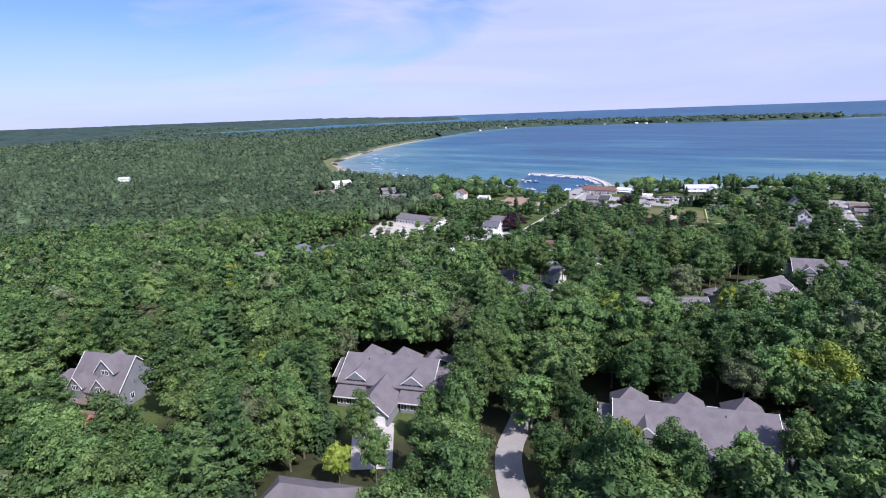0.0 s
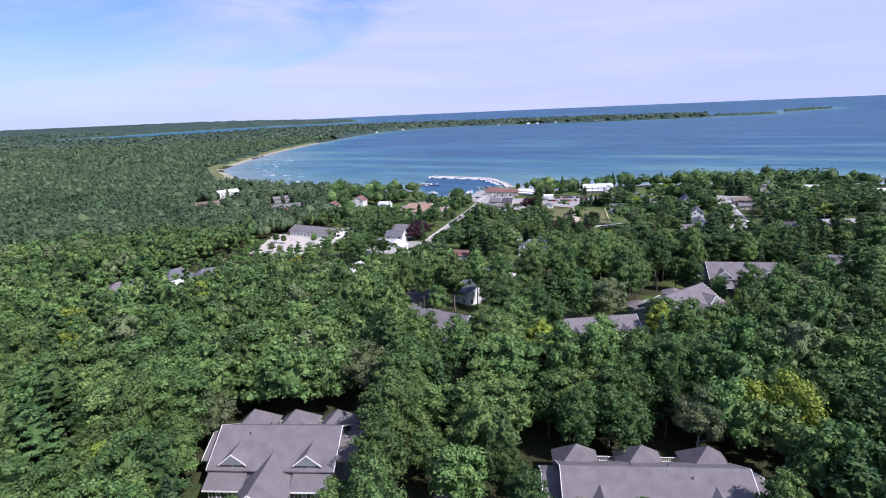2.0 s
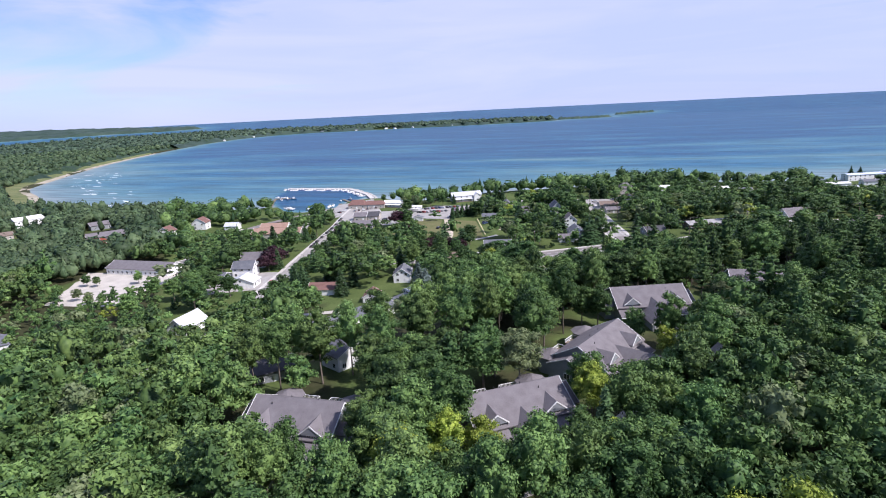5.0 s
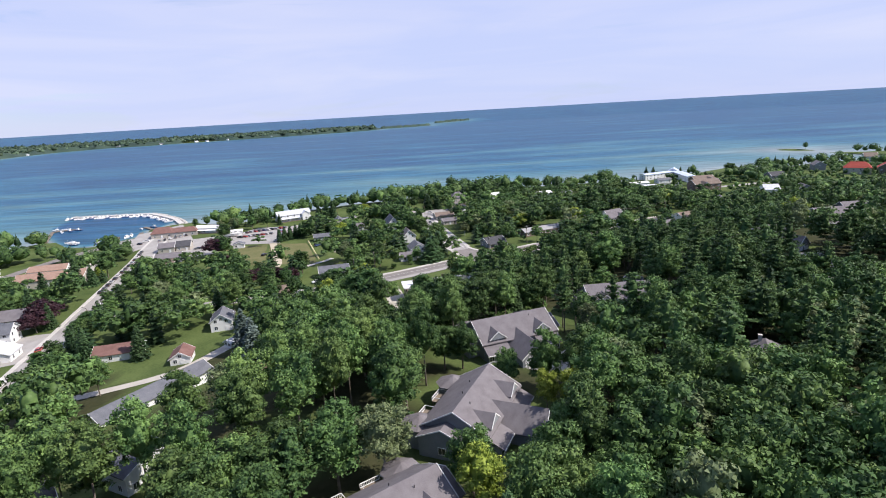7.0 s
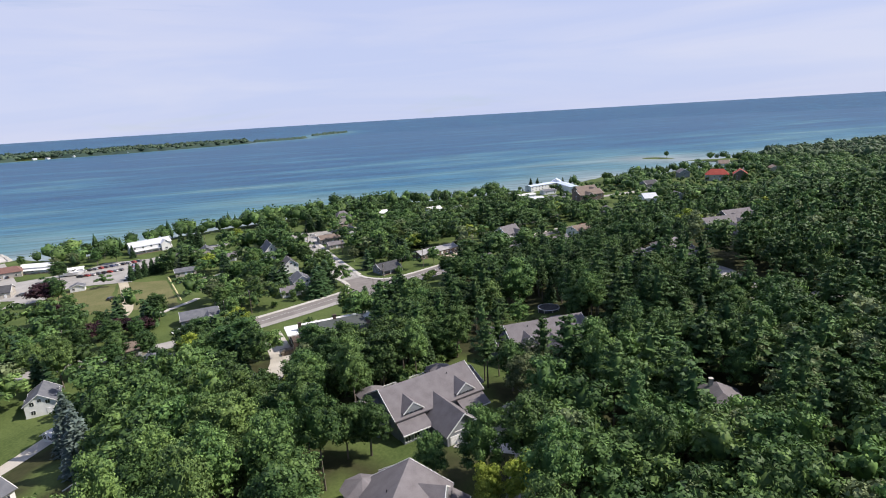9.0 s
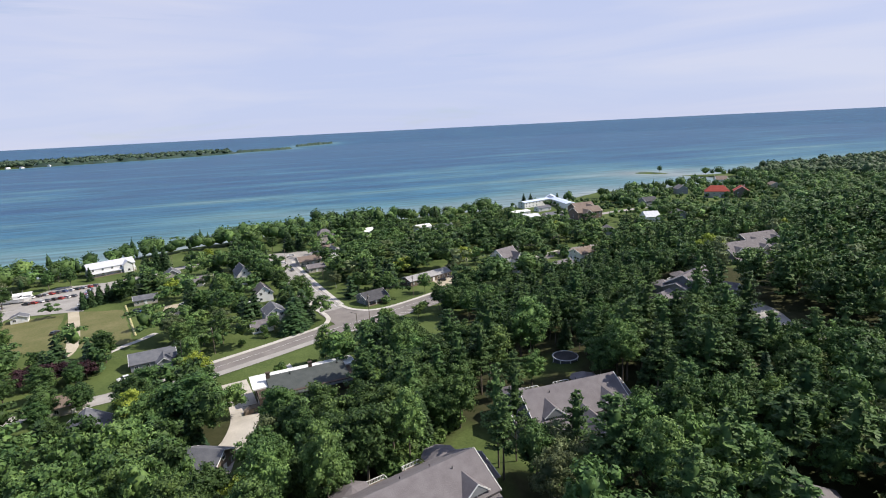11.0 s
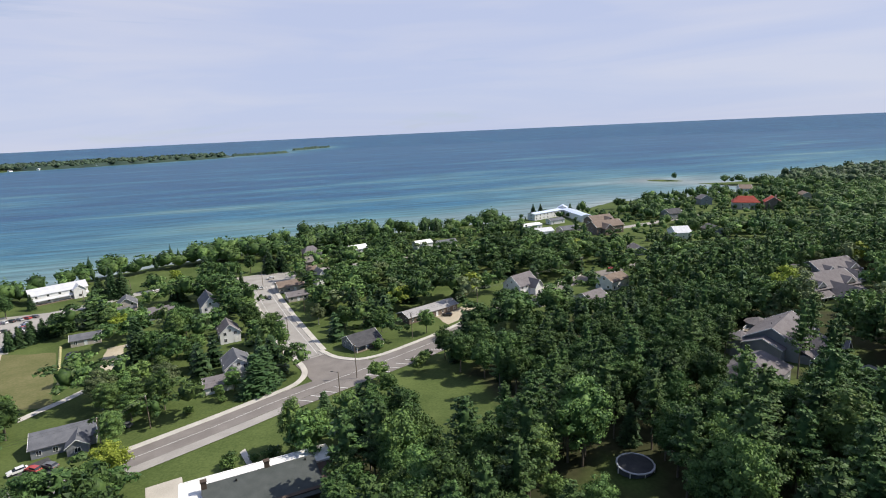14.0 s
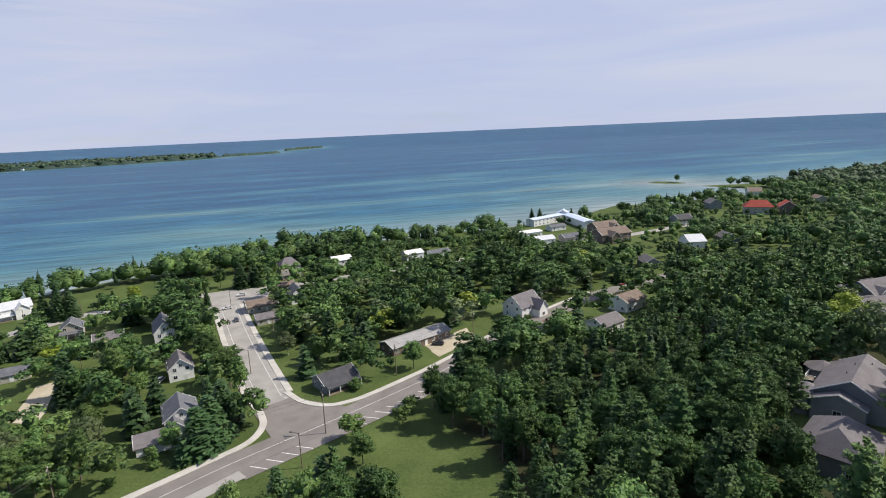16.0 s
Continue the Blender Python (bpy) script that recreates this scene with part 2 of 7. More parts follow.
# the first entry is the broad leaf darkened, for trees seen from their shady side
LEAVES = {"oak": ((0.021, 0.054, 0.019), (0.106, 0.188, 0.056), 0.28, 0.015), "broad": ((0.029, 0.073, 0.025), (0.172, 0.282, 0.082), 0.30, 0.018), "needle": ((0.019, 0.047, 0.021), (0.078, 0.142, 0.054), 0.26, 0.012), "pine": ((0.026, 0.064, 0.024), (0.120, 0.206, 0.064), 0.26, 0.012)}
LEAF, NEEDLE, PINE, SHADED_LEAF = [foliage(k + "_leaves", *LEAVES[k]) for k in ("broad", "needle", "pine", "oak")]
FAR_LEAF, FAR_NEEDLE, FAR_PINE, FAR_SHADED_LEAF = [foliage("far_" + k + "_leaves", *LEAVES[k], joined=True) for k in ("broad", "needle", "pine", "oak")]
# colour darkened in place of the crowns' self-shadow, bluish for distance haze
SHADED_ROOF_LEAF = foliage("shaded_forest_roof_leaves", (0.024, 0.050, 0.028), (0.080, 0.122, 0.064), 0.0, 0.0, 0.03)
# aerial haze is mixed into these three leaf colours as extra blue and grey
HAZED_LEAF = foliage("hazed_forest_leaves", (0.032, 0.060, 0.044), (0.088, 0.130, 0.090), 0.0, 0.0, 0.012)
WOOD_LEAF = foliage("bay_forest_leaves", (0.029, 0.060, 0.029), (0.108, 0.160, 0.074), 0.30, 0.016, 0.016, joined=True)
HAZED_WOOD = foliage("hazed_peninsula_leaves", (0.030, 0.058, 0.038), (0.098, 0.146, 0.084), 0.35, 0.015, 0.012, joined=True)
LIME = foliage("yellow_green_leaves", (0.12, 0.19, 0.028), (0.36, 0.44, 0.075), 0.22, 0.012)
OLIVE = foliage("grey_green_leaves", (0.06, 0.09, 0.035), (0.19, 0.23, 0.11), 0.25, 0.015)
SPRUCE = foliage("blue_spruce_needles", (0.06, 0.09, 0.075), (0.16, 0.205, 0.185), 0.25, 0.02)
PURPLE = foliage("purple_leaves", (0.022, 0.010, 0.014), (0.070, 0.034, 0.040), 0.2, 0.01)


def water_material():
    m, n, l, p = nodes_of("lake_water")
    geo, depth = n.new("ShaderNodeNewGeometry"), n.new("ShaderNodeAttribute")
    depth.attribute_name = "depth"
    ramp_ = n.new("ShaderNodeValToRGB")
    els = ramp_.color_ramp.elements
    els[0].position, els[0].color = 0.0, (0.22, 0.265, 0.265, 1)
    els[1].position, els[1].color = 1.0, (0.010, 0.066, 0.142, 1)
    for pos, c in ((0.06, (0.150, 0.222, 0.235)), (0.22, (0.075, 0.178, 0.205)), (0.5, (0.024, 0.116, 0.186))):
        e = els.new(pos)
        e.color = (*c, 1)
    streak, mp = n.new("ShaderNodeTexNoise"), n.new("ShaderNodeMapping")
    mp.vector_type = "TEXTURE"
    mp.inputs["Scale"].default_value = (385, 80, 1)
    mp.inputs["Rotation"].default_value = (0, 0, -0.75)
    streak.inputs["Scale"].default_value, streak.inputs["Detail"].default_value = 1.0, 5
    l.new(geo.outputs["Position"], mp.inputs["Vector"])
    l.new(mp.outputs[0], streak.inputs["Vector"])
    am = n.new("ShaderNodeMath")
    am.operation = "MULTIPLY_ADD"
    sh = n.new("ShaderNodeMath")
    sh.operation = "MULTIPLY_ADD"
    sh.inputs[1].default_value, sh.inputs[2].default_value = 3.3, -1.65
    l.new(streak.outputs["Fac"], sh.inputs[0])
    l.new(sh.outputs[0], am.inputs[0])
    l.new(depth.outputs["Fac"], am.inputs[1])
    l.new(depth.outputs["Fac"], am.inputs[2])
    keep = n.new("ShaderNodeMath")
    keep.operation = "MINIMUM"
    fade = n.new("ShaderNodeMath")
    fade.operation = "MULTIPLY"
    fade.inputs[1].default_value = 2.2
    l.new(depth.outputs["Fac"], fade.inputs[0])
    l.new(am.outputs[0], keep.inputs[0])
    l.new(fade.outputs[0], keep.inputs[1])
    l.new(keep.outputs[0], ramp_.inputs[0])
    # uneven sky reflection of the ripples, painted as lighter and darker water colour
    painted_rip, rm, rv_ = n.new("ShaderNodeTexNoise"), n.new("ShaderNodeMapping"), n.new("ShaderNodeMapRange")
    rm.vector_type = "TEXTURE"
    rm.inputs["Scale"].default_value, rm.inputs["Rotation"].default_value = (77, 8.3, 1), (0, 0, -0.75)
    painted_rip.inputs["Scale"].default_value, painted_rip.inputs["Detail"].default_value, painted_rip.inputs["Roughness"].default_value = 1.0, 6, 0.62
    l.new(geo.outputs["Position"], rm.inputs["Vector"])
    l.new(rm.outputs[0], painted_rip.inputs["Vector"])
    rv_.inputs["From Min"].default_value, rv_.inputs["From Max"].default_value = 0.3, 0.7
    rv_.inputs["To Min"].default_value, rv_.inputs["To Max"].default_value = 0.52, 1.48
    l.new(painted_rip.outputs["Fac"], rv_.inputs["Value"])
    hs = n.new("ShaderNodeHueSaturation")
    l.new(rv_.outputs[0], hs.inputs["Value"])
    l.new(ramp_.outputs[0], hs.inputs["Color"])
    l.new(hs.outputs[0], p.inputs["Base Color"])
    p.inputs["Roughness"].default_value, p.inputs["Specular IOR Level"].default_value = 0.36, 0.13
    p.inputs["IOR"].default_value = 1.25
    wave, wm = n.new("ShaderNodeTexNoise"), n.new("ShaderNodeMapping")
    wm.vector_type = "TEXTURE"
    wm.inputs["Scale"].default_value, wm.inputs["Rotation"].default_value = (20, 3.3, 5), (0, 0, -0.75)
    wave.inputs["Scale"].default_value, wave.inputs["Detail"].default_value = 1.0, 4
    l.new(geo.outputs["Position"], wm.inputs["Vector"])
    l.new(wm.outputs[0], wave.inputs["Vector"])
    b_ = n.new("ShaderNodeBump")
    b_.inputs["Strength"].default_value, b_.inputs["Distance"].default_value = 0.5, 0.6
    l.new(wave.outputs["Fac"], b_.inputs["Height"])
    l.new(b_.outputs[0], p.inputs["Normal"])
    return m


WATER_MAT = water_material()
FOAM = surface("foam", (0.62, 0.66, 0.68), (0.85, 0.87, 0.88), 0.8, 0.3, 3.0, 0.1)


# ---- mesh helpers ----
def mesh_of(name, verts, faces, mats):
    me = bpy.data.meshes.new(name)
    me.from_pydata([tuple(map(float, v)) for v in verts], [], [tuple(map(int, f)) for f in faces])
    for m in (mats if isinstance(mats, (list, tuple)) else [mats]):
        me.materials.append(m)
    return me


def child(name, me, parent, label=""):
    ob = new(name, me)
    ob.parent = parent
    return tagged(ob, label)


def part(name, bm, material, parent, label=""):
    me = bpy.data.meshes.new(name)
    bmesh.ops.recalc_face_normals(bm, faces=bm.faces)
    bm.to_mesh(me)
    bm.free()
    me.materials.append(material)
    return child(name, me, parent, label)


def thing(name, x, y, z, rz, label, category, group="", kind=""):
    ob = new(name)
    ob.empty_display_size = 0.5
    ob.matrix_basis = pose(x, y, z, 0, 0, rz)
    return tagged(ob, label, category, group, kind)


def box(bm, x0, y0, z0, x1, y1, z1):
    v = [bm.verts.new(c) for c in ((x0, y0, z0), (x1, y0, z0), (x1, y1, z0), (x0, y1, z0), (x0, y0, z1), (x1, y0, z1), (x1, y1, z1), (x0, y1, z1))]
    for f in ((0, 3, 2, 1), (4, 5, 6, 7), (0, 1, 5, 4), (1, 2, 6, 5), (2, 3, 7, 6), (3, 0, 4, 7)):
        bm.faces.new([v[i] for i in f])


def boxed(*spans):
    bm = bmesh.new()
    for s in spans:
        box(bm, *s)
    return bm


def prism(bm, ring, top):
    """A closed solid between two rings of equal length."""
    a, b = [bm.verts.new(p) for p in ring], [bm.verts.new(p) for p in top]
    k = len(a)
    bm.faces.new(a[::-1])
    bm.faces.new(b)
    for i in range(k):
        bm.faces.new((a[i], a[(i + 1) % k], b[(i + 1) % k], b[i]))


def slab(bm, corners, thick):
    """A roof plane with thickness, from its upper corners."""
    prism(bm, [(x, y, z - thick) for x, y, z in corners], corners)


def tube(bm, p, q, r0, r1, sides=7):
    p, q = Vector(p), Vector(q)
    m = (q - p).to_track_quat("Z", "Y").to_matrix()
    ring = lambda c, r: [c + m @ Vector((r * math.cos(2 * math.pi * i / sides), r * math.sin(2 * math.pi * i / sides), 0)) for i in range(sides)]
    prism(bm, ring(p, r0), ring(q, r1))


# ---- the lie of the land ----
WATER = -4.0
BLUFF = ((-2000, 250), (50, 250), (200, 228), (300, 215), (400, 175), (500, 100), (600, 0), (700, -90), (1000, -320), (3000, -1500))
BX, BY = zip(*BLUFF)
COAST = ((870, 225), (829, 243), (793, 280), (737, 298), (714, 353), (630, 367), (560, 402), (521, 440), (476, 471), (450, 488), (421, 518), (391, 523), (347, 537),
         (313, 552), (276, 560), (238, 556), (210, 560), (192, 575), (184, 603), (166, 608), (151, 604), (137, 577), (116, 575), (99, 569), (87, 584), (84, 618), (74, 626), (60, 618), (40, 640), (1, 660), (-47, 703), (-97, 763), (-140, 815), (-172, 930),
         (-204, 1045), (-197, 1170), (-158, 1480), (-70, 1860), (70, 2320), (220, 2640), (400, 2840), (600, 2880), (740, 2800), (1000, 2690), (1200, 2580), (1450, 2500), (1650, 2450), (1740, 2440))
NORTH = ((1800, 2520), (1850, 2680), (1450, 3020), (1000, 3260), (700, 3390), (300, 3480), (60, 3520), (-220, 3510), (-440, 3455), (-620, 3345), (-900, 3165), (-1135, 3105), (-1405, 3075), (-1620, 3010), (-1690, 3050),
         (-1557, 3215), (-1307, 3410), (-1020, 3600), (-694, 3780), (-380, 3860), (0, 3915), (140, 3960), (90, 4060), (-400, 4290), (-900, 4480), (-1600, 4900), (-3000, 6000))
MAIN = np.array(COAST + NORTH + ((-9000, 6000), (-9000, -9000), (9000, -9000), (9000, -5200), (3000, -1200), (1400, -110), (1080, 130), (960, 222), (936, 258), (922, 300), (940, 330), (950, 345), (944, 374), (924, 374), (917, 331), (903, 300), (886, 264)), float)
ISLES = (np.array(((1800, 2540), (1960, 2470), (2110, 2470), (2130, 2500), (1960, 2520), (1830, 2580)), float), np.array(((2240, 2590), (2350, 2555), (2480, 2525), (2490, 2550), (2360, 2600), (2260, 2625)), float))


def inside(x, y, poly):
    hit = np.zeros(np.shape(x), bool)
    for (ax, ay), (bx, by) in zip(poly, np.roll(poly, -1, 0)):
        if ay != by:
            hit ^= ((ay > y) != (by > y)) & (x < (bx - ax) * (y - ay) / (by - ay) + ax)
    return hit


def edge_distance(x, y, poly):
    d = np.full(np.shape(x), 1e9)
    for (ax, ay), (bx, by) in zip(poly, np.roll(poly, -1, 0)):
        t = np.clip(((x - ax) * (bx - ax) + (y - ay) * (by - ay)) / ((bx - ax) ** 2 + (by - ay) ** 2), 0, 1)
        d = np.minimum(d, np.hypot(x - ax - t * (bx - ax), y - ay - t * (by - ay)))
    return d


def shore(x, y):
    """Metres inland (out on the water: minus)."""
    x, y = np.asarray(x, float), np.asarray(y, float)
    best = np.full(x.shape, -1e9)
    for poly in (MAIN, *ISLES):
        s = np.where(inside(x, y, poly), 1, -1) * edge_distance(x, y, poly)
        best = np.maximum(best, s)
    return best


def lift(x, y):
    """The far sheet rises to where the horizon stands."""
    r = np.hypot(np.asarray(x, float) - 70, np.asarray(y, float) - 100)
    dip = 0.0052 + (80.5 - WATER) * (1 / 3200 - 0.0052 / (80.5 - WATER)) * (1 - np.clip((r - 3200) / 1250, 0, 1)) ** 1.4
    return np.where(r < 3200, 0.0, 80.5 - WATER - r * dip)


def hill(x, y):
    x, y = np.asarray(x, float), np.asarray(y, float)
    s = y - np.interp(x, BX, BY)
    u = np.clip((s + 55) / 110, 0, 1)
    u = u * u * (3 - 2 * u)
    return 15 * (1 - u) + np.interp(s, (55, 150, 260), (1.5, -1, -2.2)) * u


def height(x, y):
    return float(hill(x, y))


def sheet_axis(fine0, fine1, step, far):
    out = list(np.arange(fine0, fine1 + step, step))
    s, v = step, out[-1]
    while v < far:
        s = min(s * 1.13, 62)
        v += s
        out.append(min(v, far))
    s, v = step, out[0]
    while v > -far:
        s = min(s * 1.13, 62)
        v -= s
        out.insert(0, max(v, -far))
    return np.array(out)


def sheet(name, xs, ys, z, mats, keep=None):
    """A grid mesh over xs by ys; keep: which vertices are wanted."""
    nx, ny = len(xs), len(ys)
    gx, gy = np.meshgrid(xs, ys)
    verts = np.stack([gx.ravel(), gy.ravel(), z.ravel()], 1)
    i = np.arange((nx - 1) * (ny - 1))
    a = i // (nx - 1) * nx + i % (nx - 1)
    quads = np.stack([a, a + 1, a + nx + 1, a + nx], 1)
    if keep is not None:
        quads = quads[keep.ravel()[quads].any(1)]
        used, back_ = np.unique(quads, return_inverse=True)
        verts, quads = verts[used], back_.reshape(-1, 4)
    return bulk(name, verts, quads, mats), verts


def bulk(name, verts, quads, mats):
    me = bpy.data.meshes.new(name)
    k = quads.shape[1]
    me.vertices.add(len(verts))
    me.vertices.foreach_set("co", np.ascontiguousarray(verts, np.float32).ravel())
    me.loops.add(quads.size)
    me.loops.foreach_set("vertex_index", np.ascontiguousarray(quads, np.int32).ravel())
    me.polygons.add(len(quads))
    me.polygons.foreach_set("loop_start", np.arange(0, quads.size, k, dtype=np.int32))
    me.update(calc_edges=True)
    for m in (mats if isinstance(mats, (list, tuple)) else [mats]):
        me.materials.append(m)
    return me


XS, YS = sheet_axis(-260, 700, 6, 4900), sheet_axis(40, 640, 6, 4900)
GX, GY = np.meshgrid(XS, YS)
SHORE = shore(GX, GY)
FAR = np.hypot(GX - 70, GY - 100) < 4880
GZ = np.where(SHORE > 0, np.minimum(hill(GX, GY), WATER + 0.15 + np.clip(SHORE, 0, 60) * 0.12), WATER + np.clip(SHORE, -30, 0) * 0.15 - 0.1)
GZ = np.where((SHORE > 0) & (SHORE > 20), hill(GX, GY), GZ) + lift(GX, GY)
ground_mesh, ground_v = sheet("ground", XS, YS, GZ, LAND, FAR)
ground_mesh.polygons.foreach_set("use_smooth", np.ones(len(ground_mesh.polygons), bool))
tagged(new("ground", ground_mesh), "grassy lakeside land falling from a wooded bluff to the shore", "ground", kind="structure")
WX, WY = sheet_axis(-260, 1000, 9, 4900), sheet_axis(150, 900, 9, 4900)
wx, wy = np.meshgrid(WX, WY)
wshore = shore(wx, wy)
water_mesh, wv = sheet("lake_water", WX, WY, WATER + lift(wx, wy), WATER_MAT, (wshore < 40) & (np.hypot(wx - 70, wy - 100) < 4880))
attr = water_mesh.attributes.new("depth", "FLOAT", "POINT")
wd = np.clip(-shore(wv[:, 0], wv[:, 1]), 0, None)
deep = 1 - np.exp(-wd / np.where(wv[:, 1] > 1500, 90, 330))
BASIN = np.array(((84, 640), (100, 700), (118, 744), (150, 716), (175, 682), (176, 640), (168, 600), (140, 570), (90, 570)), float)
deep = np.where(inside(wv[:, 0], wv[:, 1], BASIN) & (wd > 4), np.maximum(deep, 0.9), deep)
attr.data.foreach_set("value", deep.astype(np.float32))
tagged(new("water", water_mesh), "wind-rippled lake, turquoise near the shore, deep blue offshore", "lake", kind="structure")


# ---- roads, lots, lawns ----
def along(points, step):
    """Evenly spaced places on a smooth line through the points, with the unit direction at each."""
    p = [Vector((*q, 0)) for q in points]
    p = [2 * p[0] - p[1], *p, 2 * p[-1] - p[-2]]
    fine = []
    for a, b, c, d in zip(p, p[1:], p[2:], p[3:]):
        n = max(2, int((c - b).length / step))
        for i in range(n):
            t = i / n
            fine.append(0.5 * (2 * b + (c - a) * t + (2 * a - 5 * b + 4 * c - d) * t * t + (3 * b - a - 3 * c + d) * t ** 3))
    fine.append(p[-2])
    out = []
    for i, q in enumerate(fine):
        d = (fine[min(i + 1, len(fine) - 1)] - fine[max(i - 1, 0)]).normalized()
        out.append((q.x, q.y, d.x, d.y))
    return out


def strip(points, off0, off1, rise, mat, name, thick=0.0, step=3.0):
    """A band laid on the land between two offsets (right is plus) from a line; with thickness it has sides."""
    line = along(points, step)
    k = max(2, int(abs(off1 - off0) / 3) + 1)
    verts, faces = [], []
    for x, y, dx, dy in line:
        for j in range(k + 1):
            o = off0 + (off1 - off0) * j / k
            px, py = x + dy * o, y - dx * o
            verts.append((px, py, height(px, py) + rise))
    n = len(line)
    for i in range(n - 1):
        for j in range(k):
            a = i * (k + 1) + j
            faces.append((a, a + 1, a + k + 2, a + k + 1))
    if thick:
        base = len(verts)
        for i in range(n):
            for j in (0, k):
                x, y, z = verts[i * (k + 1) + j]
                verts.append((x, y, z - thick))
        for i in range(n - 1):
            a, b = i * (k + 1), (i + 1) * (k + 1)
            faces.append((a, b, base + 2 * i + 2, base + 2 * i))
            faces.append((b + k, a + k, base + 2 * i + 1, base + 2 * i + 3))
        faces.append((*range(0, k + 1), base + 1, base))
        e = (n - 1) * (k + 1)
        faces.append((*range(e + k, e - 1, -1), base + 2 * (n - 1), base + 2 * (n - 1) + 1))
    return mesh_of(name, verts, faces, mat)


def strip_at(points, off0, off1, z, mat, name, thick):
    """The same at one level."""
    me = strip(points, off0, off1, 0.0, mat, name, thick)
    for v in me.vertices:
        v.co.z = z if abs(v.co.z - height(v.co.x, v.co.y)) < 0.01 or not thick else z - thick
    return me


def patch(name, corners, rise, mat, label, category, step=4.0, ragged=0.0):
    """A four-cornered lot laid on the land."""
    a, b, c, d = [Vector((*q, 0)) for q in corners]
    nu, nv = max(2, int((b - a).length / step)), max(2, int((d - a).length / step))
    verts, faces = [], []
    for j in range(nv + 1):
        for i in range(nu + 1):
            u, v = i / nu, j / nv
            p = (a * (1 - u) + b * u) * (1 - v) + (d * (1 - u) + c * u) * v
            if ragged and (i in (0, nu) or j in (0, nv)):
                p += ragged * Vector((noise.noise(p * 0.2), noise.noise(p * 0.2 + Vector((9, 4, 1))), 0))
            verts.append((p.x, p.y, height(p.x, p.y) + rise))
    for j in range(nv):
        for i in range(nu):
            k = j * (nu + 1) + i
            faces.append((k, k + 1, k + nu + 2, k + nu + 1))
    return tagged(new(name, mesh_of(name, verts, faces, mat)), label, category, kind="structure")


MAIN_STREET = ((-18, 225), (0, 258), (17, 289), (27, 309), (38, 332), (52, 360), (66, 390), (79, 416), (94, 446), (108, 474), (121, 503), (134, 530), (148, 556))
SIDE_STREET = ((241.5, 320.5), (247, 330.5), (262, 357.6), (283, 394), (304, 429), (312, 444))
UPPER_ROAD = ((68, 366), (110, 345), (145, 326), (170, 316), (195, 310), (215, 306), (240, 299), (265, 292.5), (290, 287.5), (330, 283), (367, 276), (393, 269), (413, 260), (450, 242), (520, 205))
LAKE_ROAD = ((132, 520), (160, 512), (195, 499), (238, 489), (272, 484), (323, 452), (345, 432), (400, 395), (470, 350), (540, 305), (640, 250))
CONDO_LANE = ((12, 60), (10, 84), (10.5, 96), (14, 106), (18, 118), (24, 137), (30, 146), (60, 140), (100, 152), (128, 163), (150, 170))
TRACK = ((187, 452), (176, 425), (161, 392), (150, 380))
HOUSE_LANE = ((24, 292), (50, 281), (70, 278), (95, 290))
RIGHT_LANE = ((284, 159), (278, 152), (268, 147), (262, 140), (261, 128), (264, 112))
BAY_ROAD = ((-4, 424), (8, 434), (18, 462), (26, 488), (46, 512), (84, 540), (112, 550))
ROADS = ((BAY_ROAD, 5.5), (MAIN_STREET, 6.6), (SIDE_STREET, 9.0), (UPPER_ROAD, 9.0), (LAKE_ROAD, 5.0), (CONDO_LANE, 1.2), (TRACK, 3.0), (HOUSE_LANE, 3.0), (RIGHT_LANE, 4.0))

S = "structure"
tagged(new("main_street", strip(MAIN_STREET, -5.0, 5.0, 0.14, PALE_ROAD, "main_street")), "pale worn asphalt street running down to the harbour", "road", kind=S)
tagged(new("side_street", strip(SIDE_STREET, -5.4, 5.4, 0.15, PALE_ROAD, "side_street")), "wide pale asphalt side street with parking bays", "road", kind=S)
tagged(new("upper_road", strip(UPPER_ROAD[3:], -4.6, 4.6, 0.17, ASPHALT, "upper_road")), "dark asphalt road curving through the town", "road", kind=S)
tagged(new("lower_road", strip(UPPER_ROAD[:4], -4.2, 4.2, 0.165, PALE_ROAD, "lower_road")), "pale worn road running on between the gardens", "road", kind=S)
tagged(new("lake_road", strip(LAKE_ROAD, -4.2, 4.2, 0.13, PALE_ROAD, "lake_road")), "lakefront road of pale asphalt", "road", kind=S)
tagged(new("condo_lane", strip(CONDO_LANE, -2.6, 2.6, 0.14, PALE_ROAD, "condo_lane")), "narrow paved lane between the condominium houses", "road", kind=S)
tagged(new("right_lane", strip(RIGHT_LANE, -4.2, 4.2, 0.15, PALE_ROAD, "right_lane")), "pale drive among the trees", "road", kind=S)
tagged(new("dirt_track", strip(TRACK, -2.4, 2.4, 0.12, SAND, "dirt_track")), "sandy track between two fields", "track", kind=S)
tagged(new("gravel_lane", strip(HOUSE_LANE, -2.6, 2.6, 0.13, GRAVEL, "gravel_lane")), "pale gravel lane behind the houses", "road", kind=S)
tagged(new("bay_road", strip(BAY_ROAD, -4.0, 4.0, 0.13, ASPHALT, "bay_road")), "asphalt road curving past the gravel yard towards the bay", "road", kind=S)
tagged(new("kerb", strip(BAY_ROAD[:5], -5.6, -4.0, 0.26, CONCRETE, "kerb", 0.4)), "pale concrete kerb beside the road", "kerb", kind=S)
patch("junction", ((228, 305.5), (252, 297.5), (248, 321), (236.5, 325)), 0.16, ASPHALT, "dark asphalt junction of the side street and the upper road", "road", 3.0)
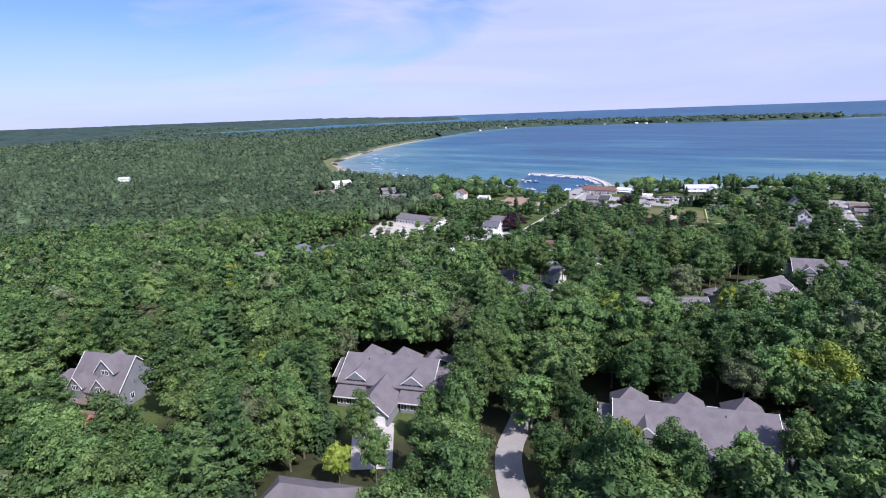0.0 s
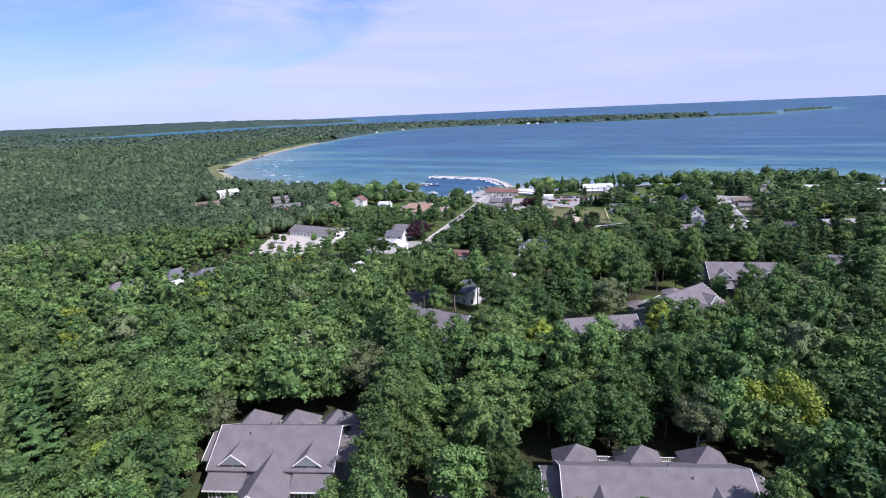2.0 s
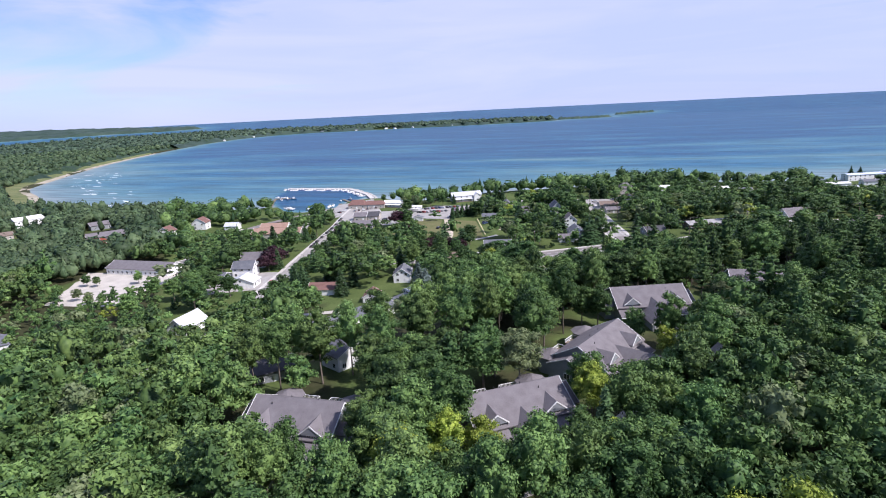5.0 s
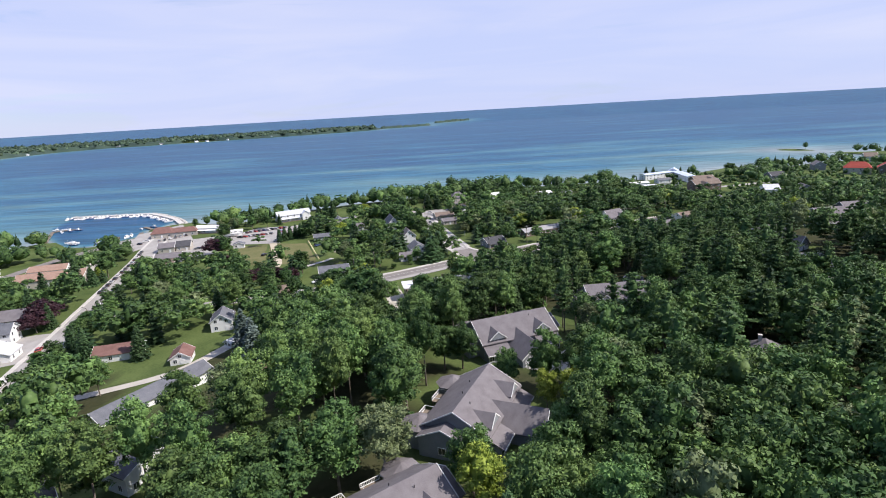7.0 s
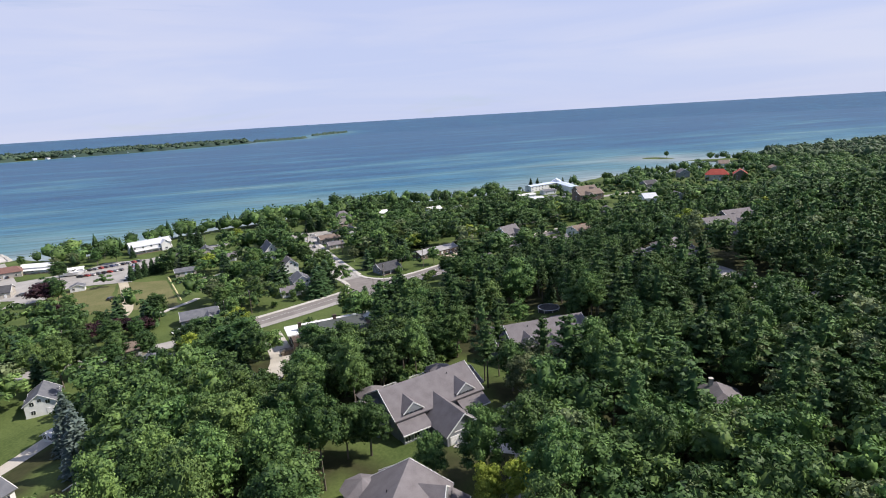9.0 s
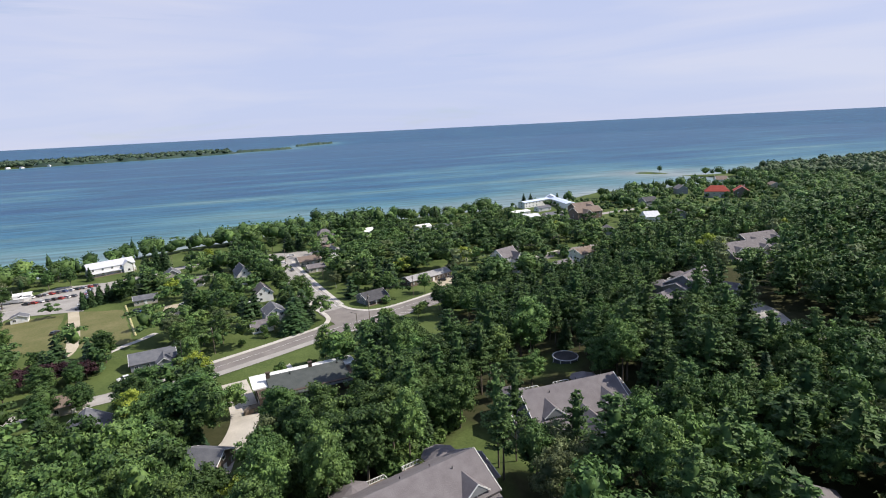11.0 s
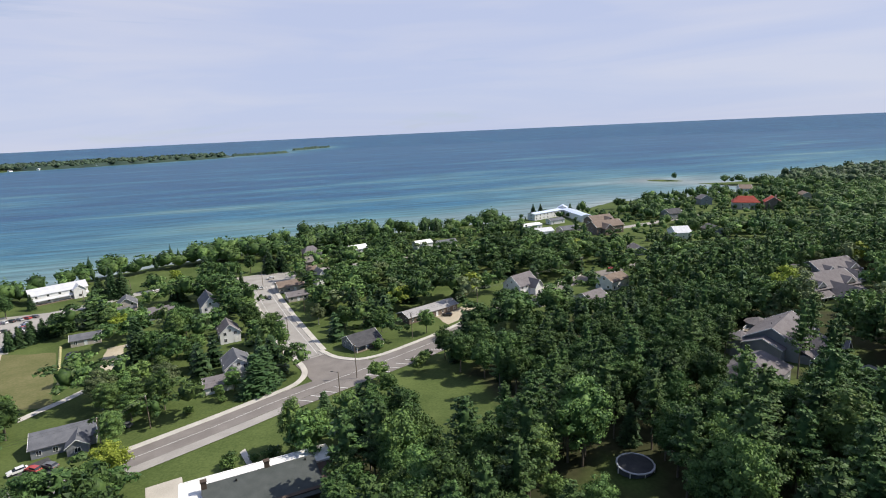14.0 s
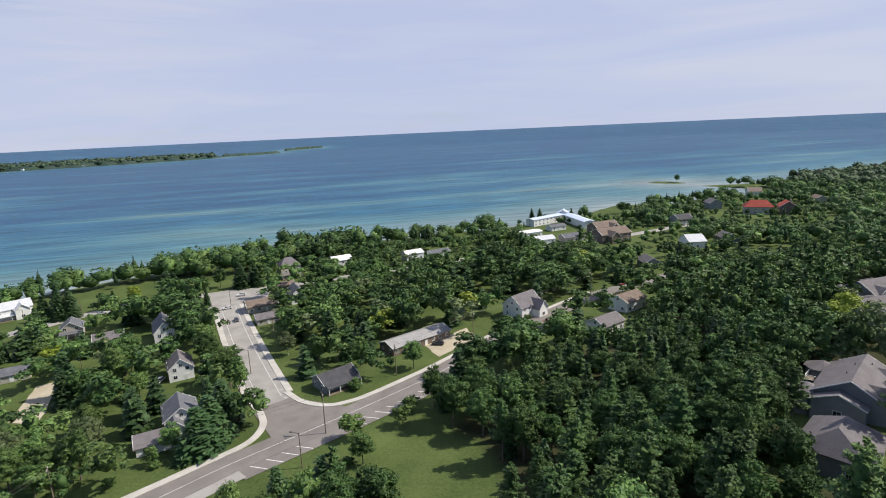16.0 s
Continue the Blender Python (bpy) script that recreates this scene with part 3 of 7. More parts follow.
for corner in (((250.2, 325.5), (247.8, 315), (249.6, 306), (256, 301), (264, 298.4)), ((240.4, 330.5), (236.5, 321), (231.5, 314), (224, 310.6), (214, 311.8))):
    tagged(new("kerb", strip(corner, -1.0, 1.0, 0.30, CONCRETE, "kerb", 0.4, step=1.5)), "pale concrete kerb curving round the street corner", "kerb", kind=S)
# kerbs and pavements
for name, line, o0, o1 in (("kerb", UPPER_ROAD[3:6], -7.0, -4.6), ("kerb", ((256, 295),) + UPPER_ROAD[7:12], -6.6, -4.6), ("pavement", SIDE_STREET, -7.6, -5.4), ("pavement", SIDE_STREET, 5.4, 7.6), ("pavement", MAIN_STREET[2:], -6.8, -5.0), ("pavement", MAIN_STREET[3:], 5.0, 6.4)):
    pts = line if name != "pavement" or line[0] != SIDE_STREET[0] else ((245.5, 328),) + SIDE_STREET[2:5]
    tagged(new(name, strip(pts, o0, o1, 0.28, CONCRETE, name, 0.4)), "pale concrete kerb and pavement beside the road", name, kind=S)
tagged(new("parking_strip", strip(UPPER_ROAD[5:9], 4.6, 9.4, 0.155, ASPHALT, "parking_strip")), "asphalt parking strip with slanted bays along the road", "parking", kind=S)
tagged(new("forecourt", strip(UPPER_ROAD[3:6], 4.6, 8.6, 0.16, PALE_ROAD, "forecourt")), "pale concrete lay-by beside the road", "lay-by", kind=S)


def painted_line(points, width, rise, name="road_line"):
    return tagged(new(name, strip(points, -width / 2, width / 2, rise, PAINT, name, step=2.0)), "thin white painted line on the road", "road marking", kind=S)


painted_line(UPPER_ROAD[3:10], 0.16, 0.19)
for off in (-3.3, 3.3):
    tagged(new("road_line", strip(((244.5, 326), *SIDE_STREET[2:5]), off - 0.08, off + 0.08, 0.18, PAINT, "road_line", step=2.0)), "thin white parking line on the side street", "road marking", kind=S)
line = along(UPPER_ROAD[5:9], 1.0)
for i in range(4, len(line) - 2, 4):
    x, y, dx, dy = line[i]
    if 17 < i < 25:
        continue
    a = (x + dy * 4.8 - dx * 1.0, y - dx * 4.8 - dy * 1.0)
    b = (x + dy * 9.2 + dx * 1.6, y - dx * 9.2 + dy * 1.6)
    tagged(painted_line((a, b), 0.28, 0.19, "bay_line"), "white slanted parking bay line", "road marking")
for i in range(1, 9):
    x, y, dx, dy = along(SIDE_STREET, 9.0)[i] if i < len(along(SIDE_STREET, 9.0)) else along(SIDE_STREET, 9.0)[-1]
    for s in (-1, 1):
        painted_line(((x + dy * 3.3 * s, y - dx * 3.3 * s), (x + dy * 5.3 * s, y - dx * 5.3 * s)), 0.15, 0.185, "bay_line")

patch("parking_lot", ((163, 497), (205, 514), (232, 489), (196, 456)), 0.1, PALE_ROAD, "large pale asphalt parking lot by the lake", "parking")
patch("forecourt", ((124, 499), (150, 521), (171, 500), (141, 470)), 0.085, PALE_ROAD, "pale paved lot between the shops and the street", "parking")
patch("harbour_square", ((112, 528), (134, 578), (172, 590), (152, 500)), 0.09, PALE_ROAD, "paved square at the harbour", "square")
patch("beach_lot", ((285, 425), (312, 455), (338, 436), (306, 408)), 0.09, PALE_ROAD, "pale paved lot at the end of the side street", "parking")
patch("field", ((158, 396), (184, 450), (200, 427), (176, 372)), 0.06, DRY, "dry yellowish grass field", "field", ragged=1.5)
patch("field", ((130, 420), (160, 465), (182, 450), (156, 398)), 0.06, DRY, "dry mown grass field beside the track", "field", ragged=1.5)
patch("parking_lot", ((131, 460), (162, 496), (177, 479), (147, 455)), 0.125, PALE_ROAD, "pale paved lot behind the shops", "parking", ragged=0.8)
patch("parking_lot", ((162, 496), (197, 458), (189, 445), (164, 474)), 0.14, PALE_ROAD, "pale asphalt lot at the end of the field", "parking", ragged=0.8)
patch("plaza", ((108, 508), (106, 560), (140, 566), (152, 546)), 0.155, PALE_ROAD, "pale paved plaza at the harbour", "plaza", ragged=0.8)
patch("gravel_lot", ((-60, 372), (-30, 350), (4, 398), (-50, 434)), 0.08, GRAVEL, "pale gravel yard round the maintenance building", "yard", ragged=2)
patch("forecourt", ((6, 345), (34, 336), (47, 366), (16, 384)), 0.11, PALE_ROAD, "pale paved yard round the white garages", "yard", ragged=1.0)
patch("parking_lot", ((46, 484), (84, 476), (96, 506), (58, 512)), 0.1, GRAVEL, "pale lot behind the tan-roofed building", "parking", ragged=1.0)
patch("sandy_yard", ((213, 412), (197, 389), (200.5, 379), (219, 408)), 0.07, SAND, "bare sandy patch in a back yard", "yard", ragged=2)
patch("side_yard", ((296, 296), (318, 292), (326, 303), (302, 308)), 0.07, SAND, "sandy yard before a long low building", "yard", ragged=1.5)
patch("driveway", ((127, 179), (133, 162), (152, 168), (148, 178)), 0.12, CONCRETE, "pale concrete drive before a grey condominium house", "driveway")
patch("driveway", ((-22, 108), (-20, 92), (-12, 92), (-13, 108)), 0.12, CONCRETE, "concrete drive before a grey condominium house", "driveway")
tagged(new("driveway", strip(((171, 297), (163, 282), (156, 271), (147, 262), (139, 257), (131, 249)), -4.0, 4.0, 0.14, GRAVEL, "driveway")), "pale gravel drive curving round a low flat-roofed building", "driveway", kind=S)
patch("terrace", ((-85, 117), (-81, 106.5), (-71, 106.5), (-75, 114.5)), 0.12, BRICK_PAVING, "red-brown paved terrace before a grey house", "terrace")
patch("driveway", ((66, 276), (67, 264), (76, 267), (75, 278)), 0.12, BLACK_ROOF, "black asphalt drive beside a long low house", "driveway")
patch("driveway", ((153.5, 338.5), (153.0, 329.5), (160.5, 326.5), (162.0, 337.5)), 0.12, BLACK_ROOF, "black asphalt parking before a dark-roofed house", "driveway", 2.0)
tagged(new("path", strip(((166, 371), (172, 372.3), (181, 373.5), (188, 375.5)), -1.6, 1.6, 0.12, CONCRETE, "path")), "pale concrete path at the edge of the field", "path", kind=S)


def shore_band(name, o0, z0, o1, z1, mat, label, category, ragged=0.0):
    """A band along the bay's head, sloping up from the water; its inland edge may be ragged."""
    verts, faces, k = [], [], 4
    k0 = COAST.index((1, 660))
    line = along(COAST[k0:k0 + 9], 5.0)
    for n_, (x, y, dx, dy) in enumerate(line):
        thin = min(1.0, 0.25 + 1.5 * (len(line) - n_) / len(line))
        for j in range(k + 1):
            o = o0 + (o1 - o0) * thin * j / k + ragged * (j / k) * noise.noise(Vector((x * 0.04, y * 0.04, 3.0)))
            verts.append((x + dy * o, y - dx * o, WATER + z0 + (z1 - z0) * j / k))
    for i in range(len(line) - 1):
        for j in range(k):
            a = i * (k + 1) + j
            faces.append((a, a + 1, a + k + 2, a + k + 1))
    tagged(new(name, mesh_of(name, verts, faces, mat)), label, category, kind=S)


shore_band("beach", 4.0, -0.15, -8.0, 1.5, BEACH, "narrow pale sand beach round the bay", "beach", 3.0)
shore_band("reed_bed", -6.0, 1.1, -26.0, 4.2, REEDS, "yellow-green reeds and dune grass behind the beach", "grass", 7.0)


# ---- houses ----
def gable_roof(bm, x0, x1, y0, y1, eave, ridge, over=0.45, thick=0.22, axis="x", hip0=0.0, hip1=0.0):
    """A pitched roof over a rectangle, its ridge along the axis; hip0, hip1: how far the ridge ends lie in from the gables."""
    if axis == "y":
        rot = lambda p: (p[1], p[0], p[2])
        x0, x1, y0, y1 = y0, y1, x0, x1
    else:
        rot = lambda p: p
    ym, slope = (y0 + y1) / 2, (ridge - eave) / ((y1 - y0) / 2)
    X0, X1, Y0, Y1, E = x0 - over, x1 + over, y0 - over, y1 + over, eave - slope * over + thick
    R = ridge + thick
    A, B = (X0 + (hip0 + over if hip0 else 0), ym, R), (X1 - (hip1 + over if hip1 else 0), ym, R)
    for corners in ([(X0, Y0, E), (X1, Y0, E), B, A], [(X1, Y1, E), (X0, Y1, E), A, B]):
        slab(bm, [rot(c) for c in corners], thick)
    if hip0:
        slab(bm, [rot(c) for c in ((X0, Y1, E), (X0, Y0, E), A)], thick)
    if hip1:
        slab(bm, [rot(c) for c in ((X1, Y0, E), (X1, Y1, E), B)], thick)


def gable_body(bm, x0, x1, y0, y1, eave, ridge, base=-1.5, axis="x", hip0=False, hip1=False):
    """Walls with their gables, as a solid under such a roof."""
    if axis == "y":
        rot = lambda p: (p[1], p[0], p[2])
        x0, x1, y0, y1 = y0, y1, x0, x1
    else:
        rot = lambda p: p
    ym = (y0 + y1) / 2
    ring = lambda x, h: [(x, y0, base), (x, y1, base), (x, y1, eave), (x, ym, eave if h else ridge), (x, y0, eave)]
    prism(bm, [rot(p) for p in ring(x0, hip0)], [rot(p) for p in ring(x1, hip1)])


PANES = {}


def window(parent, x, y, z, w, h, face, name="window"):
    """face: which way it looks, in degrees round z (0 is -y)."""
    if (w, h) not in PANES:
        t = 0.1
        pair = []
        for bm, mat in ((boxed((-w / 2 - t, -0.06, -h / 2 - t, w / 2 + t, 0.02, -h / 2), (-w / 2 - t, -0.06, h / 2, w / 2 + t, 0.02, h / 2 + t), (-w / 2 - t, -0.06, -h / 2, -w / 2, 0.02, h / 2), (w / 2, -0.06, -h / 2, w / 2 + t, 0.02, h / 2), (-0.03, -0.05, -h / 2, 0.03, 0.02, h / 2)), TRIM), (boxed((-w / 2, -0.03, -h / 2, w / 2, 0.02, h / 2)), PANE)):
            me = bpy.data.meshes.new("window")
            bm.to_mesh(me)
            bm.free()
            me.materials.append(mat)
            pair.append(me)
        PANES[w, h] = pair
    ob = child(name, PANES[w, h][0], parent)
    ob.matrix_basis = pose(x, y, z, 0, 0, face)
    child("pane", PANES[w, h][1], ob)
    return ob


def door(parent, x, y, z, w, h, face, mat, name="door"):
    ob = new(name)
    ob.parent = parent
    ob.matrix_basis = pose(x, y, z, 0, 0, face)
    bands = [(-w / 2, -0.05, 0, w / 2, 0.02, h)] + [(-w / 2 + 0.1, -0.08, h * (i + 0.12) / 4, w / 2 - 0.1, -0.05, h * (i + 0.88) / 4) for i in range(4)]
    part("leaf", boxed(*bands), mat, ob)
    part("frame", boxed((-w / 2 - 0.12, -0.09, 0, -w / 2, 0.02, h + 0.12), (w / 2, -0.09, 0, w / 2 + 0.12, 0.02, h + 0.12), (-w / 2, -0.09, h, w / 2, 0.02, h + 0.12)), TRIM, ob)
    return ob


def fascia(parent, p, q, size=0.26):
    bm = bmesh.new()
    p, q = Vector(p), Vector(q)
    side = Vector((0, 0, size))
    out = (q - p).cross(side).normalized() * 0.05
    prism(bm, [p - out, q - out, q + out, p + out], [p - out + side, q - out + side, q + out + side, p + out + side])
    return part("fascia", bm, TRIM, parent, "white trim board")


def house(name, x, y, rz, w, d, eave, rise, walls, roof, label, category="house", axis="x", storeys=1, chimney=False, porch=False, hip=0.0, garage=0, group="", wing=None, z=None):
    """A house, its front looking towards its own -y. wing: (x0, x1, depth, eave, rise) of a cross-gabled part before the front."""
    ob = thing(name, x, y, height(x, y) if z is None else z, rz, label, category, group)
    bm = bmesh.new()
    gable_body(bm, -w / 2, w / 2, -d / 2, d / 2, eave, eave + rise, axis=axis, hip0=bool(hip), hip1=bool(hip))
    part("wall", bm, walls, ob)
    bm = bmesh.new()
    gable_roof(bm, -w / 2, w / 2, -d / 2, d / 2, eave, eave + rise, axis=axis, hip0=hip, hip1=hip)
    part("roof", bm, roof, ob)
    s = rise / ((d if axis == "x" else w) / 2)
    if not hip:
        for sx in (-1, 1):
            for sy in (-1, 1):
                if axis == "x":
                    fascia(ob, (sx * (w / 2 + 0.47), sy * (d / 2 + 0.45), eave - s * 0.45 - 0.02), (sx * (w / 2 + 0.47), 0, eave + rise - 0.02))
                else:
                    fascia(ob, (sx * (w / 2 + 0.45), sy * (d / 2 + 0.47), eave - s * 0.45 - 0.02), (0, sy * (d / 2 + 0.47), eave + rise - 0.02))
    far = x > 450 or y > 440 or x < -110
    n = max(2, int(w / (4.6 if far else 3.2)))
    for k in range(storeys):
        zc = 1.6 + 2.7 * k
        for i in range(n):
            px = -w / 2 + (i + 0.5) * w / n
            if k == 0 and i == n // 2:
                door(ob, px, -d / 2 - 0.01, 0.1, 1.0, 2.05, 0, TRIM)
            else:
                window(ob, px, -d / 2 - 0.01, zc, 1.1, 1.25, 0)
            if not far and k == 0:
                window(ob, px, d / 2 + 0.01, zc, 1.1, 1.25, 180)
        for j in ((-1, 1) if not far else (0,)):
            for sx, face in ((-1, -90), (1, 90)):
                window(ob, sx * (w / 2 + 0.01), j * d / 4, zc, 1.0, 1.2, face)
    if not hip and rise > 1.8 and not far:
        for sgn, face in ((-1, -90), (1, 90)):
            if axis == "x":
                window(ob, sgn * (w / 2 + 0.01), 0, eave + rise * 0.3, 0.9, 1.0, face)
            else:
                window(ob, 0, sgn * (d / 2 + 0.01), eave + rise * 0.3, 0.9, 1.0, 0 if sgn < 0 else 180)
    if garage:
        door(ob, w / 2 - 1.8, -d / 2 - 0.02, 0.05, 2.7, 2.2, 0, TRIM, "garage_door")
    if chimney:
        part("chimney", boxed((w * 0.2 - 0.4, d * 0.12 - 0.4, eave, w * 0.2 + 0.4, d * 0.12 + 0.4, eave + rise + 1.0), (w * 0.2 - 0.48, d * 0.12 - 0.48, eave + rise + 1.0, w * 0.2 + 0.48, d * 0.12 + 0.48, eave + rise + 1.15)), STONE, ob)
    if porch:
        bm = bmesh.new()
        slab(bm, [(-w / 2, -d / 2 - 2.4, 2.5), (w / 2, -d / 2 - 2.4, 2.5), (w / 2, -d / 2, 3.1), (-w / 2, -d / 2, 3.1)], 0.15)
        part("porch_roof", bm, roof, ob)
        part("porch_floor", boxed((-w / 2, -d / 2 - 2.4, -1, w / 2, -d / 2, 0.3)), WOOD, ob)
        for i in range(4):
            px = -w / 2 + 0.15 + i * (w - 0.3) / 3
            part("post", boxed((px - 0.09, -d / 2 - 2.3, 0.3, px + 0.09, -d / 2 - 2.12, 2.4)), TRIM, ob)
    if wing:
        x0, x1, dep, ev, rs = wing
        bm = bmesh.new()
        gable_body(bm, x0, x1, -d / 2 - dep, -d / 2 + 1.0, ev, ev + rs, axis="y")
        part("wing_wall", bm, walls, ob)
        bm = bmesh.new()
        gable_roof(bm, x0, x1, -d / 2 - dep, 0, ev, ev + rs, axis="y")
        part("wing_roof", bm, roof, ob)
        for sx in (x0 - 0.45, x1 + 0.45):
            fascia(ob, (sx, -d / 2 - dep - 0.47, ev - rs / ((x1 - x0) / 2) * 0.45), ((x0 + x1) / 2, -d / 2 - dep - 0.47, ev + rs))
        window(ob, (x0 + x1) / 2, -d / 2 - dep - 0.01, 1.6, 1.4, 1.3, 0)
    return ob


def condo(x, y, rz, label, mirror=1, length=23.0, z=None, tall_bays=False):
    """A large grey two-unit house: long ridge, two front dormers, a garage wing, lower porch roofs, hipped bays and white-railed decks behind."""
    ob = thing("condominium_house", x, y, height(x, y) if z is None else z, rz, label, "house", "condominium houses")
    h = length / 2
    E, R = 5.0, 9.0
    mx = lambda a, b: (a, b) if mirror > 0 else (-b, -a)
    bm = bmesh.new()
    gable_body(bm, -h, h, -7, 7, E, R)
    part("wall", bm, GREY_SIDING, ob)
    bm = bmesh.new()
    gable_roof(bm, -h, h, -7, 7, E, R, over=0.6)
    part("roof", bm, SHINGLE, ob)
    for sx in (-1, 1):
        for sy in (-1, 1):
            fascia(ob, (sx * (h + 0.62), sy * 7.6, E - 0.36), (sx * (h + 0.62), 0, R), 0.28)
    # lower shed wings on the gable ends
    for sx in (-1, 1):
        a, b = sorted((sx * h, sx * (h + 3.0)))
        bm = bmesh.new()
        gable_body(bm, a, b, -3.5, 6.5, 4.2, 6.4)
        part("side_wing_wall", bm, GREY_SIDING, ob)
        bm = bmesh.new()
        gable_roof(bm, a, b, -3.5, 6.5, 4.2, 6.4, over=0.4)
        part("side_wing_roof", bm, SHINGLE, ob)
        px = sx * (h + 3.42)
        fascia(ob, (px, -3.9, 4.05), (px, 1.5, 6.4))
        fascia(ob, (px, 6.9, 4.05), (px, 1.5, 6.4))
        window(ob, sx * (h + 3.01), 1.5, 1.8, 1.5, 1.4, 90 * sx)
    # dormers on the front slope
    for cx in (-0.62 * h, 0.62 * h):
        bm = bmesh.new()
        gable_body(bm, cx - 2.2, cx + 2.2, -6.9, -1.0, 5.8, 7.6, base=4.6, axis="y")
        part("dormer_wall", bm, GREY_SIDING, ob)
        bm = bmesh.new()
        gable_roof(bm, cx - 2.2, cx + 2.2, -6.9, -0.8, 5.8, 7.6, axis="y", over=0.4)
        part("dormer_roof", bm, SHINGLE, ob)
        for sx in (-1, 1):
            fascia(ob, (cx + sx * 2.6, -7.32, 5.5), (cx, -7.32, 7.6), 0.3)
        bm = bmesh.new()
        prism(bm, [(cx - 2.2, -7.3, 5.75), (cx + 2.2, -7.3, 5.75), (cx, -7.3, 7.5)], [(cx - 2.2, -6.9, 5.75), (cx + 2.2, -6.9, 5.75), (cx, -6.9, 7.5)])
        part("pediment", bm, GREY_SIDING, ob)
        for k in (-0.55, 0.55):
            window(ob, cx + k, -6.92, 5.1, 0.8, 0.8, 0)
    # porch roofs either side of the garage wing
    for a, b in ((-h - 0.3, -4.2), (4.2, h + 0.3)):
        bm = bmesh.new()
        slab(bm, [(a, -10.4, 2.9), (b, -10.4, 2.9), (b, -7.0, 4.5), (a, -7.0, 4.5)], 0.2)
        part("porch_roof", bm, SHINGLE, ob)
        part("porch_wall", boxed((a + 0.5, -9.6, -1.5, b - 0.5, -7.0, 2.95)), GREY_SIDING, ob)
        part("gutter", boxed((a, -10.5, 2.6, b, -10.4, 2.85)), TRIM, ob, "white gutter")
        m = (a + b) / 2
        for k in (-2.2, 0, 2.2):
            window(ob, m + k, -9.62, 1.5, 1.3, 1.4, 0)
    # garage wing
    bm = bmesh.new()
    gable_body(bm, -4.2, 4.2, -16.0, -6.0, 3.0, 6.6, axis="y")
    part("garage_wall", bm, GREY_SIDING, ob)
    bm = bmesh.new()
    gable_roof(bm, -4.2, 4.2, -16.0, -2.4, 3.0, 6.6, axis="y", over=0.5)
    part("garage_roof", bm, SHINGLE, ob)
    for sx in (-1, 1):
        fascia(ob, (sx * 4.7, -16.55, 2.6), (0, -16.55, 6.6), 0.3)
    part("gable_panel", boxed((-2.4, -16.06, 3.0, 2.4, -16.0, 3.25)), TRIM, ob)
    for k in (-2.0, 2.0):
        door(ob, k, -16.02, 0.05, 2.8, 2.2, 0, TRIM, "garage_door")
    # bays and decks behind
    for cx in (-0.78 * h, 0.0, 0.78 * h) if tall_bays else (-0.86 * h, 0.86 * h):
        bm = bmesh.new()
        ring = lambda r, zz: [(cx + r * math.cos(a), 8.6 + r * math.sin(a), zz) for a in [math.radians(22.5 + 45 * i) for i in range(8)]]
        if tall_bays:
            ring = lambda r, zz: [(cx + 1.05 * r * a, 8.0 + 0.95 * r * b, zz) for a, b in ((1, 1), (-1, 1), (-1, -1), (1, -1))]
        prism(bm, ring(3.2, -1.5), ring(3.2, 4.4))
        part("bay_wall", bm, GREY_SIDING, ob)
        bm = bmesh.new()
        lo = [bm.verts.new(p) for p in ring(3.8, 4.3)]
        tip = bm.verts.new((cx, 7.6 if tall_bays else 8.2, 8.2 if tall_bays else 6.0))
        bm.faces.new(lo[::-1])
        for i in range(len(lo)):
            bm.faces.new((lo[i], lo[(i + 1) % len(lo)], tip))
        part("bay_roof", bm, SHINGLE, ob)
    for cx in (-0.36 * h, 0.36 * h):
        part("deck", boxed((cx - 2.0, 7.0, 2.6, cx + 2.0, 10.6, 2.8), (cx - 1.9, 10.3, -1, cx - 1.7, 10.5, 2.6), (cx + 1.7, 10.3, -1, cx + 1.9, 10.5, 2.6)), WOOD, ob)
        rails = [(cx - 2.0, 10.5, 3.7, cx + 2.0, 10.6, 3.8), (cx - 2.0, 10.5, 2.9, cx + 2.0, 10.6, 3.0), (cx - 2.05, 7.0, 3.7, cx - 1.95, 10.6, 3.8), (cx + 1.95, 7.0, 3.7, cx + 2.05, 10.6, 3.8)]
        rails += [(cx - 2.0 + 0.33 * i - 0.04, 10.52, 3.0, cx - 2.0 + 0.33 * i + 0.04, 10.58, 3.7) for i in range(13)]
        part("railing", boxed(*rails), TRIM, ob, "white deck railing")
        window(ob, cx, 7.02, 4.0, 1.8, 1.4, 180)
    for i, (vx, vy) in enumerate(((-3.2, 1.8), (2.5, 1.2), (5.5, -1.6))):
        bm = bmesh.new()
        zz = R - abs(vy) * 4 / 7
        tube(bm, (vx * mirror, vy, zz - 0.2), (vx * mirror, vy, zz + 0.7), 0.09, 0.09)
        part("vent_pipe", bm, DARK_METAL, ob)
    return ob


CONDOS = ((-14, 123, -15, 22), (45.5, 95.5, -15.7, 28), (25, 175, -40, 19), (65.5, 158, -6, 21), (99.3, 171.0, 24, 21), (136.5, 193.2, -22, 22), (180.2, 183.8, -38, 23), (291, 177, -12, 18), (363, 168, -38, 24), (396, 165, -38, 21))
for i, (x, y, rz, ln) in enumerate(CONDOS):
    condo(x, y, rz, "large grey white-trimmed condominium house " + ("among tall trees" if i in (0, 1, 7, 8, 9) else "on a mown lawn"), 1 if i % 2 else -1, ln, tall_bays=i < 2)


